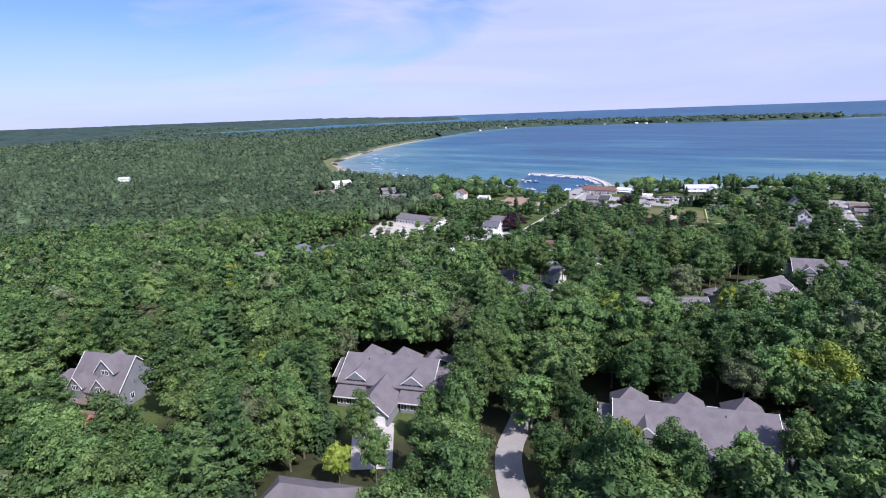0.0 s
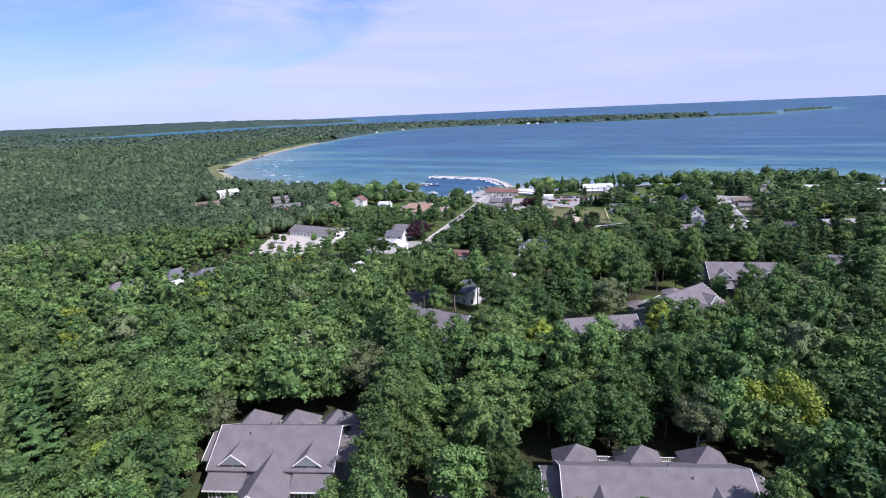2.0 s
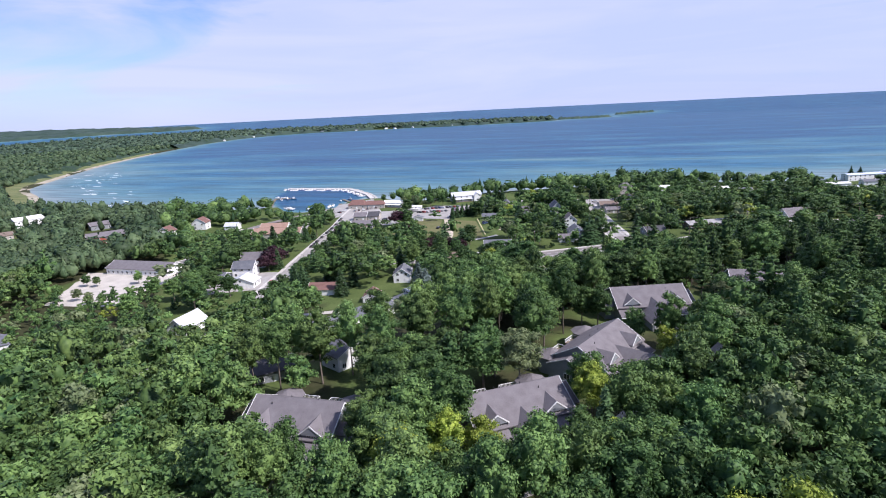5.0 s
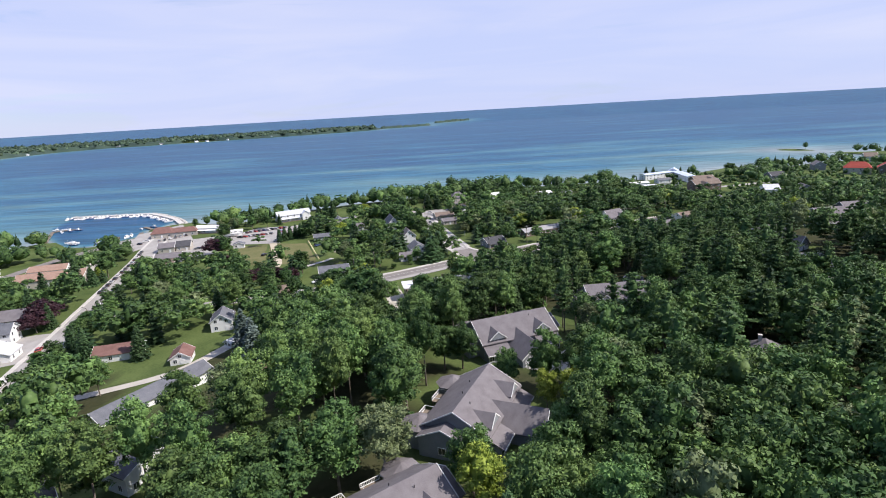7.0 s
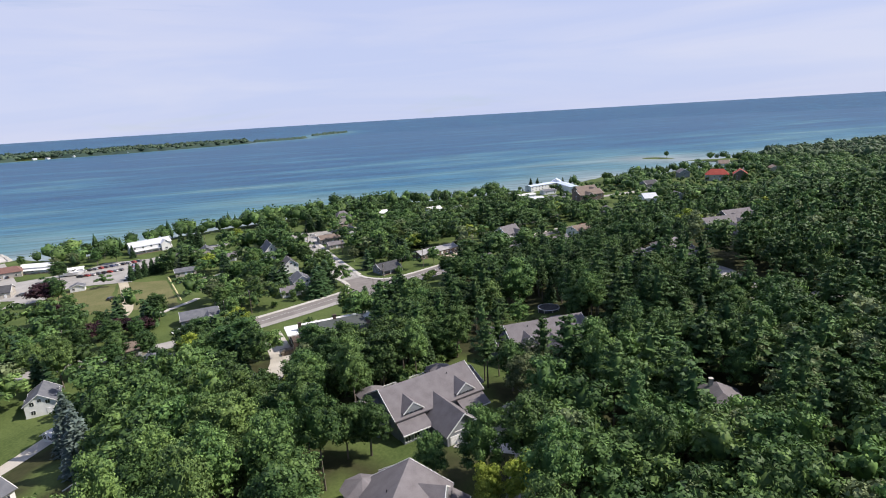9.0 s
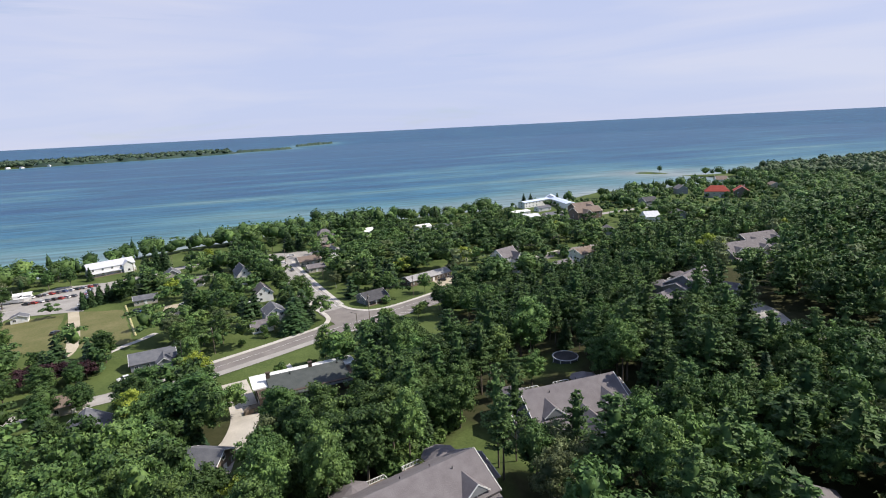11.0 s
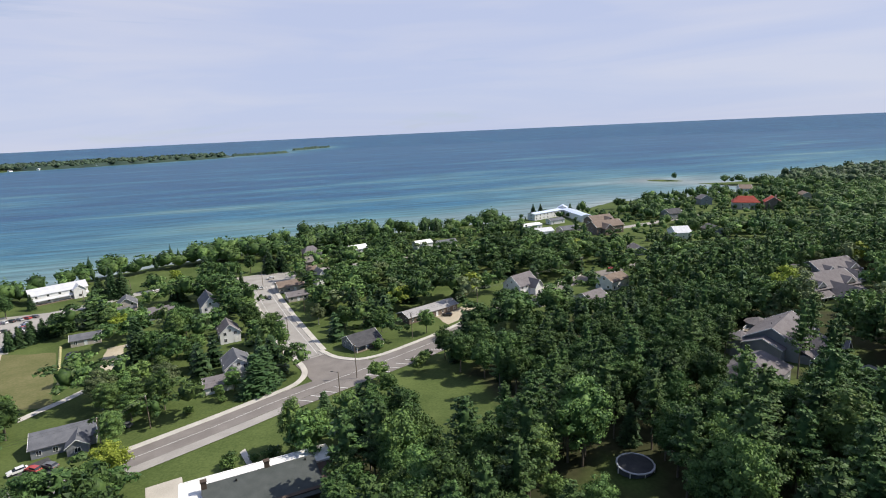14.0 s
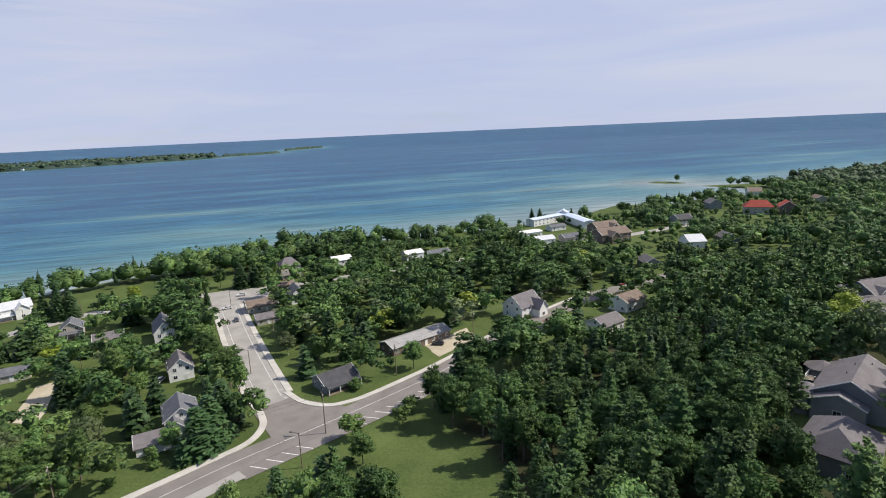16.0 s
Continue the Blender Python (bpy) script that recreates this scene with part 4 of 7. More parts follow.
def cottage(x, y, rz):
    """A steep grey house: a tall dormer on the ridge, two small gables over the front, a lower hipped wing."""
    ob = thing("house", x, y, height(x, y), rz, "steep grey shingled house with dormers beside a red terrace", "house")
    bm = bmesh.new()
    gable_body(bm, -7, 7, -6.5, 6.5, 4.6, 11.0)
    part("wall", bm, GREY_SIDING, ob)
    bm = bmesh.new()
    gable_roof(bm, -7, 7, -6.5, 6.5, 4.6, 11.0, over=0.5)
    part("roof", bm, SHINGLE, ob)
    for sx in (-1, 1):
        for sy in (-1, 1):
            fascia(ob, (sx * 7.52, sy * 7.0, 4.05), (sx * 7.52, 0, 11.0), 0.3)
    for cx, hw, y0, y1, e, r, base in ((-4.3, 1.9, -7.0, -2.6, 5.6, 7.9, -1.5), (2.6, 1.9, -7.0, -2.6, 5.6, 7.9, -1.5), (2.2, 2.5, -4.4, 1.0, 8.7, 11.6, 6.0)):
        bm = bmesh.new()
        gable_body(bm, cx - hw, cx + hw, y0, y1, e, r, base=base, axis="y")
        part("dormer_wall", bm, GREY_SIDING, ob)
        bm = bmesh.new()
        gable_roof(bm, cx - hw, cx + hw, y0, y1, e, r, axis="y", over=0.4)
        part("dormer_roof", bm, SHINGLE, ob)
        for sx in (-1, 1):
            fascia(ob, (cx + sx * (hw + 0.4), y0 - 0.42, e - 0.45), (cx, y0 - 0.42, r), 0.28)
        for k in (-0.5, 0.5):
            window(ob, cx + k, y0 - 0.01, e - 0.3 if base < 0 else 8.4, 0.8, 1.1, 0)
    for k in (-1.1, 0.0, 1.1):
        window(ob, -0.9 + k, -6.51, 4.0, 0.8, 1.1, 0)
    for k in (-5.2, -3.4, 1.6, 3.6):
        window(ob, k, -7.01 if abs(k) > 2 else -6.51, 1.5, 1.1, 1.4, 0)
    door(ob, -0.9, -6.52, 0.1, 1.6, 2.1, 0, TRIM)
    for sx in (-1, 1):
        for k in (-2.5, 2.5):
            window(ob, sx * 7.01, k, 2.0, 1.0, 1.3, 90 * sx)
    bm = bmesh.new()
    gable_body(bm, -15.5, -7, -5.5, 3.5, 3.4, 6.6, hip0=True)
    part("wing_wall", bm, GREY_SIDING, ob)
    bm = bmesh.new()
    gable_roof(bm, -15.5, -6.6, -5.5, 3.5, 3.4, 6.6, hip0=3.5)
    part("wing_roof", bm, SHINGLE, ob)
    part("porch", boxed((-3.4, -9.2, -1, 3.4, -7.0, 0.3), (-3.4, -9.1, 0.3, -3.2, -8.9, 2.5), (3.2, -9.1, 0.3, 3.4, -8.9, 2.5), (-3.6, -9.3, 2.5, 3.6, -6.4, 2.7)), WOOD, ob)
    return ob


cottage(-83, 125, -14)
house("house", -25, 78, -14, 15, 11, 4.0, 3.2, GREY_SIDING, SHINGLE, "grey shingled house half hidden by the trees", hip=3.5)
house("house", 166, 136, 25, 11, 10, 3.4, 3.0, GREY_SIDING, SHINGLE, "grey-roofed house deep among the trees", chimney=True, hip=3.0)

TOWN = (
    (263, 181, -14, 14, 12, 4.4, 3.8, GREY_SIDING, SHINGLE, "grey hip-roofed condominium house among trees", dict(hip=4.0)),
    (242, 143, -20, 12, 10, 3.4, 3.0, GREY_SIDING, SHINGLE, "grey hip-roofed house beside a drive", dict(hip=3.5)),
    # x, y, turn, width, depth, eave, rise, walls, roof, label, more
    (168, 341, -28, 15, 10, 3.0, 2.4, GREY_SIDING, SLATE, "low house with a dark blue-grey roof beside parked cars", dict(wing=(1, 6, 4, 2.8, 1.8))),
    (212, 428, -28, 11, 7, 2.8, 1.6, BEIGE_SIDING, SLATE, "small grey-roofed cottage behind a hedge", {}),
    (246, 460, -28, 9, 9, 4.0, 3.2, BEIGE_SIDING, SLATE, "grey two-storey cottage near the lake road", dict(storeys=2, axis="y", porch=True)),
    (248, 432, -28, 11, 8, 3.0, 2.2, GREY_SIDING, SHINGLE, "grey-roofed cottage among back yard trees", {}),
    (262, 414, -28, 8, 16, 5.6, 4.2, WHITE_SIDING, SLATE, "tall white gabled house with a grey roof", dict(storeys=2, axis="y")),
    (243, 372, -28, 8, 10, 4.6, 3.4, WHITE_SIDING, SHINGLE, "white gabled house behind a large tree", dict(storeys=2, axis="y")),
    (222, 338, -28, 9, 11, 4.4, 3.0, WHITE_SIDING, SLATE, "white house with a pale grey roof on a lawn", dict(storeys=2, axis="y", wing=(-4, 0, 3, 3.5, 2))),
    (211, 333, -28, 9, 8, 2.6, 1.8, WHITE_SIDING, SHINGLE, "low white garage with a grey roof on a lawn", dict(garage=1)),
    (309, 410, -28, 14, 11, 3.2, 2.0, BEIGE_SIDING, BROWN_ROOF, "low brown-roofed building at the beach lot", {}),
    (297, 391, -28, 10, 8, 2.8, 1.6, BEIGE_SIDING, SHINGLE, "small grey-roofed cottage on the side street", {}),
    (362, 449, -28, 12, 12, 7.4, 4.0, BEIGE_SIDING, SHINGLE, "tall beige lakeside house with a hipped roof", dict(storeys=2, hip=4.0, porch=True)),
    (326, 403, -28, 8, 11, 4.8, 3.6, WHITE_SIDING, SLATE, "white gabled house with a dark roof", dict(storeys=2, axis="y")),
    (340, 428, -28, 9, 7, 2.8, 1.6, BEIGE_SIDING, BROWN_ROOF, "small brown-roofed shed near the beach", {}),
    (391, 434, -28, 12, 10, 5.6, 2.0, WHITE_SIDING, WHITE_ROOF, "white house with a white roof among trees", dict(storeys=2)),
    (427, 404, -28, 12, 9, 4.6, 1.6, WHITE_SIDING, WHITE_ROOF, "white flat-pitched house near the shore", dict(storeys=1)),
    (440, 392, -28, 13, 8, 3.4, 1.6, WHITE_SIDING, SLATE, "white cottage with a grey roof near the shore", {}),
    (262, 315, -17, 12, 9, 3.0, 2.2, GREY_SIDING, BLACK_ROOF, "small dark-roofed house at the street corner", dict(porch=True)),
    (303, 312, -17, 27, 9, 3.0, 1.6, BROWN_SIDING, WORN_ROOF, "long low building with a pale grey roof", {}),
    (352, 290, -15, 13, 11, 5.2, 4.2, WHITE_SIDING, SHINGLE, "white house with a steep grey roof and cross gable", dict(storeys=2, wing=(0, 5.5, 4, 4.2, 3.2))),
    (377, 252, -20, 13, 10, 4.6, 2.2, WHITE_SIDING, BROWN_ROOF, "white house with a brown roof beside the road", dict(storeys=1)),
    (346, 252, -20, 12, 9, 3.6, 2.4, WHITE_SIDING, SHINGLE, "white house with a grey roof behind a wood", {}),
    (338, 272, -18, 9, 7, 2.8, 1.6, BEIGE_SIDING, BROWN_ROOF, "small brown-roofed garage by the road", dict(garage=1)),
    (528, 304, -36, 24, 14, 6.0, 3.6, BROWN_SIDING, BROWN_ROOF, "brown two-storey lodge with a brown roof", dict(storeys=2, wing=(-8, -1, 5, 5.5, 3))),
    (556, 318, -36, 20, 13, 5.6, 3.4, BROWN_SIDING, BROWN_ROOF, "brown shingled lodge near the shore", dict(storeys=2, wing=(0, 7, 4, 5, 3))),
    (520, 330, -36, 16, 10, 3.2, 2.2, BEIGE_SIDING, SLATE, "low grey-roofed house near the motel", {}),
    (505, 345, -36, 14, 9, 3.2, 2.0, WHITE_SIDING, PALE_ROOF, "low white house with a pale roof", {}),
    (526, 250, 35, 15, 11, 4.4, 3.4, WHITE_SIDING, PALE_ROOF, "white house with a pale grey metal roof", dict(storeys=1, axis="y")),
    (548, 232, 35, 12, 10, 3.4, 3.0, GREY_SIDING, SHINGLE, "grey-roofed house among trees", {}),
    (460, 262, 35, 12, 9, 3.2, 2.6, GREY_SIDING, SHINGLE, "grey-roofed cottage hidden by trees", {}),
    (608, 272, -36, 14, 11, 5.4, 3.2, GREY_SIDING, BLACK_ROOF, "dark two-storey house among trees", dict(storeys=2)),
    (704, 262, 30, 13, 11, 5.6, 3.4, GREY_SIDING, SHINGLE, "grey two-storey house near the spit", dict(storeys=2)),
    (796, 236, 20, 15, 12, 6.0, 3.6, WHITE_SIDING, BROWN_ROOF, "pale gabled house near the spit", dict(storeys=2, axis="y")),
    (770, 180, 20, 15, 10, 4.0, 2.4, BEIGE_SIDING, BROWN_ROOF, "brown-roofed house far along the shore", {}),
    # west of the side street
    (31, 370, -28, 11, 9, 5.0, 3.0, WHITE_SIDING, SLATE, "white two-storey house with a grey roof on the main street", dict(storeys=2)),
    (38, 389, -28, 13, 10, 5.0, 3.2, WHITE_SIDING, SHINGLE, "white house with a grey roof behind trees", dict(storeys=2)),
    (28, 348, -28, 13, 9, 3.0, 2.6, WHITE_SIDING, PALE_ROOF, "white garage with a pale roof by the street", dict(axis="y", garage=1)),
    (17, 366, -28, 9, 9, 3.2, 1.6, GREY_SIDING, SLATE, "small grey-roofed building beside a house", {}),
    (61, 312, -28, 15, 9, 2.9, 2.0, WHITE_SIDING, RED_ROOF, "low white house with a rust-red roof and a deck", {}),
    (75, 288, -28, 6.5, 8, 2.7, 2.0, WHITE_SIDING, RED_ROOF, "small white garage with a red roof", dict(axis="y", garage=1)),
    (98, 311, -28, 8, 10, 4.2, 2.8, WHITE_SIDING, SLATE, "white house with a grey roof among hedges", dict(storeys=2, axis="y")),
    (57, 254, 18, 33, 8, 2.9, 1.9, WHITE_SIDING, SLATE, "long low house with a blue-grey roof and white trim", {}),
    (84, 240, 20, 8, 7, 2.8, 2.2, BROWN_SIDING, RED_ROOF, "small shed with a rusty red roof among trees", {}),
    (128.5, 303, -28, 12, 9, 3.6, 3.8, RED_SIDING, SLATE, "dark red house with steep grey gables among trees", dict(axis="y", wing=(0, 4, 3, 3, 3))),
    (133, 253.5, 25, 10, 9, 3.2, 2.6, BROWN_SIDING, SLATE, "dark house with steep grey gables in the trees", dict(axis="y")),
    (134, 330, -28, 9, 8, 3.0, 2.0, BEIGE_SIDING, BROWN_ROOF, "small brown-roofed cottage behind a hedge", {}),
    (2, 294, 48, 12, 9, 3.2, 3.4, WHITE_SIDING, PALE_ROOF, "white house with a pale roof in the trees", {}),
    (22, 210, 0, 14, 9, 3.0, 1.6, GREY_SIDING, BLACK_ROOF, "low dark-roofed house under tall trees", {}),
    (43, 207, 20, 11, 8, 4.4, 2.4, WHITE_SIDING, SLATE, "white house with a dark roof behind the trunks", dict(storeys=1, axis="y")),
    (-19, 415, -41, 42, 14, 3.6, 2.8, WHITE_SIDING, SHINGLE, "long white maintenance building with a grey roof", dict(garage=1)),
    (-51, 532, 10, 24, 12, 5.4, 2.4, RED_SIDING, SHINGLE, "red two-storey building with a grey roof among trees", dict(storeys=2)),
    (-10, 520, -28, 10, 9, 5.2, 3.2, WHITE_SIDING, RED_ROOF, "white house with a red roof near the bay", dict(storeys=2, axis="y")),
    (14, 540, -28, 11, 9, 5.6, 3.4, WHITE_SIDING, RED_ROOF, "white gabled house with a red roof near the bay", dict(storeys=2, axis="y")),
    (36, 522, -28, 10, 8, 3.0, 2.2, WHITE_SIDING, PALE_ROOF, "small white house near the bay", {}),
    (62, 463, -28, 34, 14, 4.6, 2.6, BEIGE_SIDING, TAN_ROOF, "long tan-roofed building on the main street", dict(wing=(8, 15, 3, 4, 2.6))),
    (64, 490, -28, 20, 10, 4.0, 2.2, WHITE_SIDING, TAN_ROOF, "tan-roofed shop near the harbour", {}),
    (-125, 662, 30, 22, 12, 6.0, 2.4, WHITE_SIDING, WHITE_ROOF, "white house with a pale roof near the beach", dict(storeys=2)),
    (-136, 597, 20, 28, 12, 3.4, 2.0, BEIGE_SIDING, BROWN_ROOF, "low brown-roofed house in the woods", {}),
    (-62, 598, 20, 16, 10, 4.0, 2.2, GREY_SIDING, SHINGLE, "grey-roofed house in the woods", {}),
    (-66, 305, 15, 17, 11, 5.2, 3.2, WHITE_SIDING, SLATE, "house with a blue-grey hipped roof in the woods", dict(hip=4.0)),
    (-84, 309, 40, 12, 10, 5.2, 3.4, WHITE_SIDING, SLATE, "blue-grey roofed house wing in the woods", dict(hip=3.5)),
    (-101, 292, 20, 16, 11, 5.2, 3.2, BEIGE_SIDING, SHINGLE, "grey-roofed house sunk in the woods", dict(hip=4.0)),
    # harbour
    (145, 550, -28, 15, 12, 3.8, 3.6, BEIGE_SIDING, RED_ROOF, "small shop with a red-brown roof at the harbour", dict(hip=2.5)),
    (158, 541, -28, 18, 9, 3.6, 2.6, BEIGE_SIDING, RED_ROOF, "low harbour building with a red-brown roof", dict(hip=2.5)),
    (131, 493, -28, 10, 11, 3.6, 2.2, BEIGE_SIDING, SHINGLE, "small grey-roofed shop by the square", {}),
    (122, 459, -28, 15, 9, 3.4, 2.2, GREY_SIDING, SHINGLE, "grey shop with a shingle roof on the main street", {}),
    (166, 458, -28, 7, 5, 2.6, 1.4, WHITE_SIDING, SLATE, "small white shop with a slate roof beside the field", dict(axis="y")),
    (175, 535, -48, 20, 9, 4.0, 1.4, WHITE_SIDING, WHITE_ROOF, "long white lakefront shop with a pale roof", dict(porch=True)),
)
for x, y, rz, w, d, ev, rs, wl_, rf, label, more in TOWN:
    house("house" if "building" not in label and "shop" not in label else "building", x, y, rz, w, d, ev, rs, wl_, rf, label, **more)


# ---- trees ----
rng = np.random.default_rng(7)


def ball(center, radii, subdiv, rough, seed):
    """A lumpy low ball: vertices and triangles."""
    bm = bmesh.new()
    bmesh.ops.create_icosphere(bm, subdivisions=subdiv, radius=1)
    v = np.array([p.co for p in bm.verts])
    f = np.array([[p.index for p in q.verts] for q in bm.faces])
    bm.free()
    k = np.array([1 + rough * noise.noise(Vector(p) * 1.7 + Vector((seed, seed * 1.3, 0))) for p in v])
    return v * k[:, None] * np.array(radii) + np.array(center), f


def leaves(r, centers, normals, size, flat=0.5):
    """One small uneven spray of leaves at each place."""
    n = len(centers)
    nrm = normals * (1 - flat) + r.normal(size=(n, 3)) * flat
    nrm /= np.linalg.norm(nrm, axis=1, keepdims=True) + 1e-9
    ref = np.where(np.abs(nrm[:, 2:3]) < 0.8, np.array([[0, 0, 1.0]]), np.array([[1.0, 0, 0]]))
    u = np.cross(nrm, ref)
    u /= np.linalg.norm(u, axis=1, keepdims=True)
    w = np.cross(nrm, u)
    a = r.uniform(0, 2 * np.pi, n)[:, None]
    u, w = u * np.cos(a) + w * np.sin(a), w * np.cos(a) - u * np.sin(a)
    s = (size * r.uniform(0.6, 1.35, n))[:, None]
    q = np.stack([centers + s * u * r.uniform(0.8, 1.3, (n, 1)), centers + s * (w * r.uniform(0.75, 1.25, (n, 1)) - u * r.uniform(0.2, 0.8, (n, 1)) + nrm * 0.12), centers - s * (w * r.uniform(0.75, 1.25, (n, 1)) + u * r.uniform(0.2, 0.8, (n, 1)))], 1)
    return q.reshape(-1, 3), np.arange(3 * n).reshape(n, 3)


def join(pieces):
    """Tris and quads in one: all as quads, a triangle repeating its last corner is split off instead."""
    tv, tf, o = [], [], 0
    for v, f in pieces:
        if f.shape[1] == 4:
            f = np.concatenate([f[:, [0, 1, 2]], f[:, [0, 2, 3]]])
        tv.append(v)
        tf.append(f + o)
        o += len(v)
    return np.concatenate(tv), np.concatenate(tf)


def sphere_dirs(r, n, low=-0.35):
    d = r.normal(size=(n * 3, 3))
    d /= np.linalg.norm(d, axis=1, keepdims=True)
    return d[d[:, 2] > low][:n]


def broad_crown(seed, height_, radius, base, lobes, count, leaf):
    """A rounded, uneven crown: many leafy heads round a dense middle."""
    r = np.random.default_rng(seed)
    half = (height_ - base) / 2
    mid_ = base + half
    core = 0.60 if lobes > 6 else 0.44
    pieces = [ball((0, 0, mid_), (radius * core, radius * core, half * (core + 0.1)), 1, 0.3, r.uniform(0, 50))]
    heads = []
    for i in range(lobes):
        zz = 1 - 1.75 * (i + 0.5) / lobes + r.uniform(-0.06, 0.06)
        a = i * 2.399963 + r.uniform(-0.35, 0.35)
        k = math.sqrt(max(0.0, 1 - min(1, zz * zz)))
        push = r.uniform(0.56, 0.94)
        c = np.array((radius * push * k * math.cos(a), radius * push * k * math.sin(a), mid_ + half * push * zz))
        q = radius * r.uniform(0.19, 0.40) * (26 / max(lobes, 14)) ** 0.3
        heads.append((c, np.array((q, q, q * r.uniform(0.7, 0.95)))))
    area = np.array([h[1][0] ** 2 for h in heads])
    for (c, rad), share in zip(heads, area / area.sum()):
        if lobes > 6:
            pieces.append(ball(c, rad * 0.72, 1, 0.3, r.uniform(0, 50)))
        d = sphere_dirs(r, max(5, int(count * share)), -0.15 if c[2] > mid_ else -0.4)
        d = d * (1 + 0.22 * r.normal(size=(len(d), 1)))
        pieces.append(leaves(r, d * rad + c, d, leaf, 0.34))
    return join(pieces)


def spruce_crown(seed, height_, radius, base, tiers, leaf, droop=0.35):
    """Tiers of drooping boughs, wide below and narrow above."""
    r = np.random.default_rng(seed)
    pieces = []
    core_v, core_f = ball((0, 0, 0), (1, 1, 1), 1, 0.2, seed)
    core_v = core_v * np.array([radius * 0.5, radius * 0.5, (height_ - base) * 0.5]) + np.array([0, 0, (height_ + base) / 2])
    k = np.clip((height_ - core_v[:, 2]) / (height_ - base), 0.05, 1)
    core_v[:, :2] *= (k * 1.3)[:, None]
    pieces.append((core_v, core_f))
    cs, ns = [], []
    for i in range(tiers):
        t = i / tiers
        zz, rr = base + (height_ - base) * t, radius * (1 - t) ** 0.85 + 0.15
        n = max(5, int(rr * 9 * (0.55 / leaf) ** 0.5))
        for j in range(n):
            a = 2 * math.pi * j / n + r.uniform(-0.3, 0.3) + i
            reach = rr * r.uniform(0.75, 1.15)
            for q in ((0.45, 0.8, 1.0) if rr > 1.2 else (0.6, 1.0)):
                cs.append((reach * q * math.cos(a), reach * q * math.sin(a), zz - droop * reach * q * 0.6 + r.uniform(-0.15, 0.15)))
                ns.append((0.35 * math.cos(a), 0.35 * math.sin(a), 1.0))
    pieces.append(leaves(r, np.array(cs), np.array(ns), leaf, 0.28))
    return join(pieces)


def pine_crown(seed, height_, radius, base, boughs, leaf):
    """Open, level plumes at uneven heights, as a white pine has them."""
    r = np.random.default_rng(seed)
    cs, ns, pieces = [], [], []
    for i in range(boughs):
        t = i / boughs
        zz = base + (height_ - base) * (t + r.uniform(-0.02, 0.02))
        rr = radius * (1.05 - 0.8 * t ** 1.5) * r.uniform(0.6, 1.15)
        a = i * 2.4 + r.uniform(-0.5, 0.5)
        n = int((16 + rr * 9) * (0.5 / leaf))
        for j in range(n):
            s = r.uniform(0.25, 1.0)
            sp = 0.42 * s * rr * r.uniform(-1, 1)
            cs.append((s * rr * math.cos(a) - sp * math.sin(a), s * rr * math.sin(a) + sp * math.cos(a), zz + 0.28 * s * rr + r.uniform(-0.25, 0.25)))
            ns.append((0.2 * math.cos(a), 0.2 * math.sin(a), 1))
    pieces.append(leaves(r, np.array(cs), np.array(ns), leaf, 0.3))
    v, f = ball((0, 0, base + (height_ - base) * 0.55), (radius * 0.28, radius * 0.28, (height_ - base) * 0.42), 1, 0.3, seed)
    pieces.append((v, f))
    return join(pieces)


def trunk_mesh(seed, top, r0, lean, limbs, base, reach, bark=None):
    r = np.random.default_rng(seed)
    bm = bmesh.new()
    pts = [Vector((0, 0, -1.0))]
    for i in range(1, 4):
        pts.append(Vector((lean * i * r.uniform(-0.3, 0.5), lean * i * r.uniform(-0.4, 0.4), top * i / 3)))
    for i in range(3):
        tube(bm, pts[i], pts[i + 1], r0 * (1 - 0.28 * i), r0 * (1 - 0.28 * (i + 1)), 6)
    for j in range(limbs):
        zz = base + (top - base) * (j + 0.3) / limbs
        a = j * 2.4 + r.uniform(-0.3, 0.3)
        tube(bm, (0, 0, zz - 0.6), (reach * math.cos(a), reach * math.sin(a), zz + reach * 0.55), r0 * 0.36, r0 * 0.12, 4)
    me = bpy.data.meshes.new("trunk")
    bm.to_mesh(me)
    bm.free()
    me.materials.append(bark or BARK)
    return me


def crown_mesh(data, mat):
    return bulk("crown", data[0], data[1], mat)


KINDS = {}
LABELS = {"oak": ("broad-leaved tree with a dense dark green crown, colour darkened for shade", "tree", "dark green trees"), "maple": ("broad-leaved tree with a dense rounded green crown", "tree", "broad-leaved trees"), "tall_maple": ("tall tree with a bare trunk and high green crown", "tree", "tall trees on the lawn"),
          "lime": ("tree with bright yellow-green leaves", "tree", "yellow-green trees"), "olive": ("tree with pale grey-green leaves", "tree", "grey-green trees"),
          "spruce": ("dark pointed spruce with drooping boughs", "spruce", "spruces"), "blue_spruce": ("blue-grey spruce with layered boughs", "spruce", "blue spruces"),
          "pine": ("white pine with open feathery boughs", "pine", "white pines"), "cedar": ("narrow dark cedar dense to the ground", "cedar", "cedars"),
          "purple": ("tree with dark purple leaves", "tree", "purple trees"), "shrub": ("rounded green garden shrub", "shrub", "shrubs"), "young_tree": ("small young tree with a round crown", "tree", "young trees")}


def add_kind(kind, crown, trunk):
    KINDS.setdefault(kind, []).append((crown, trunk))


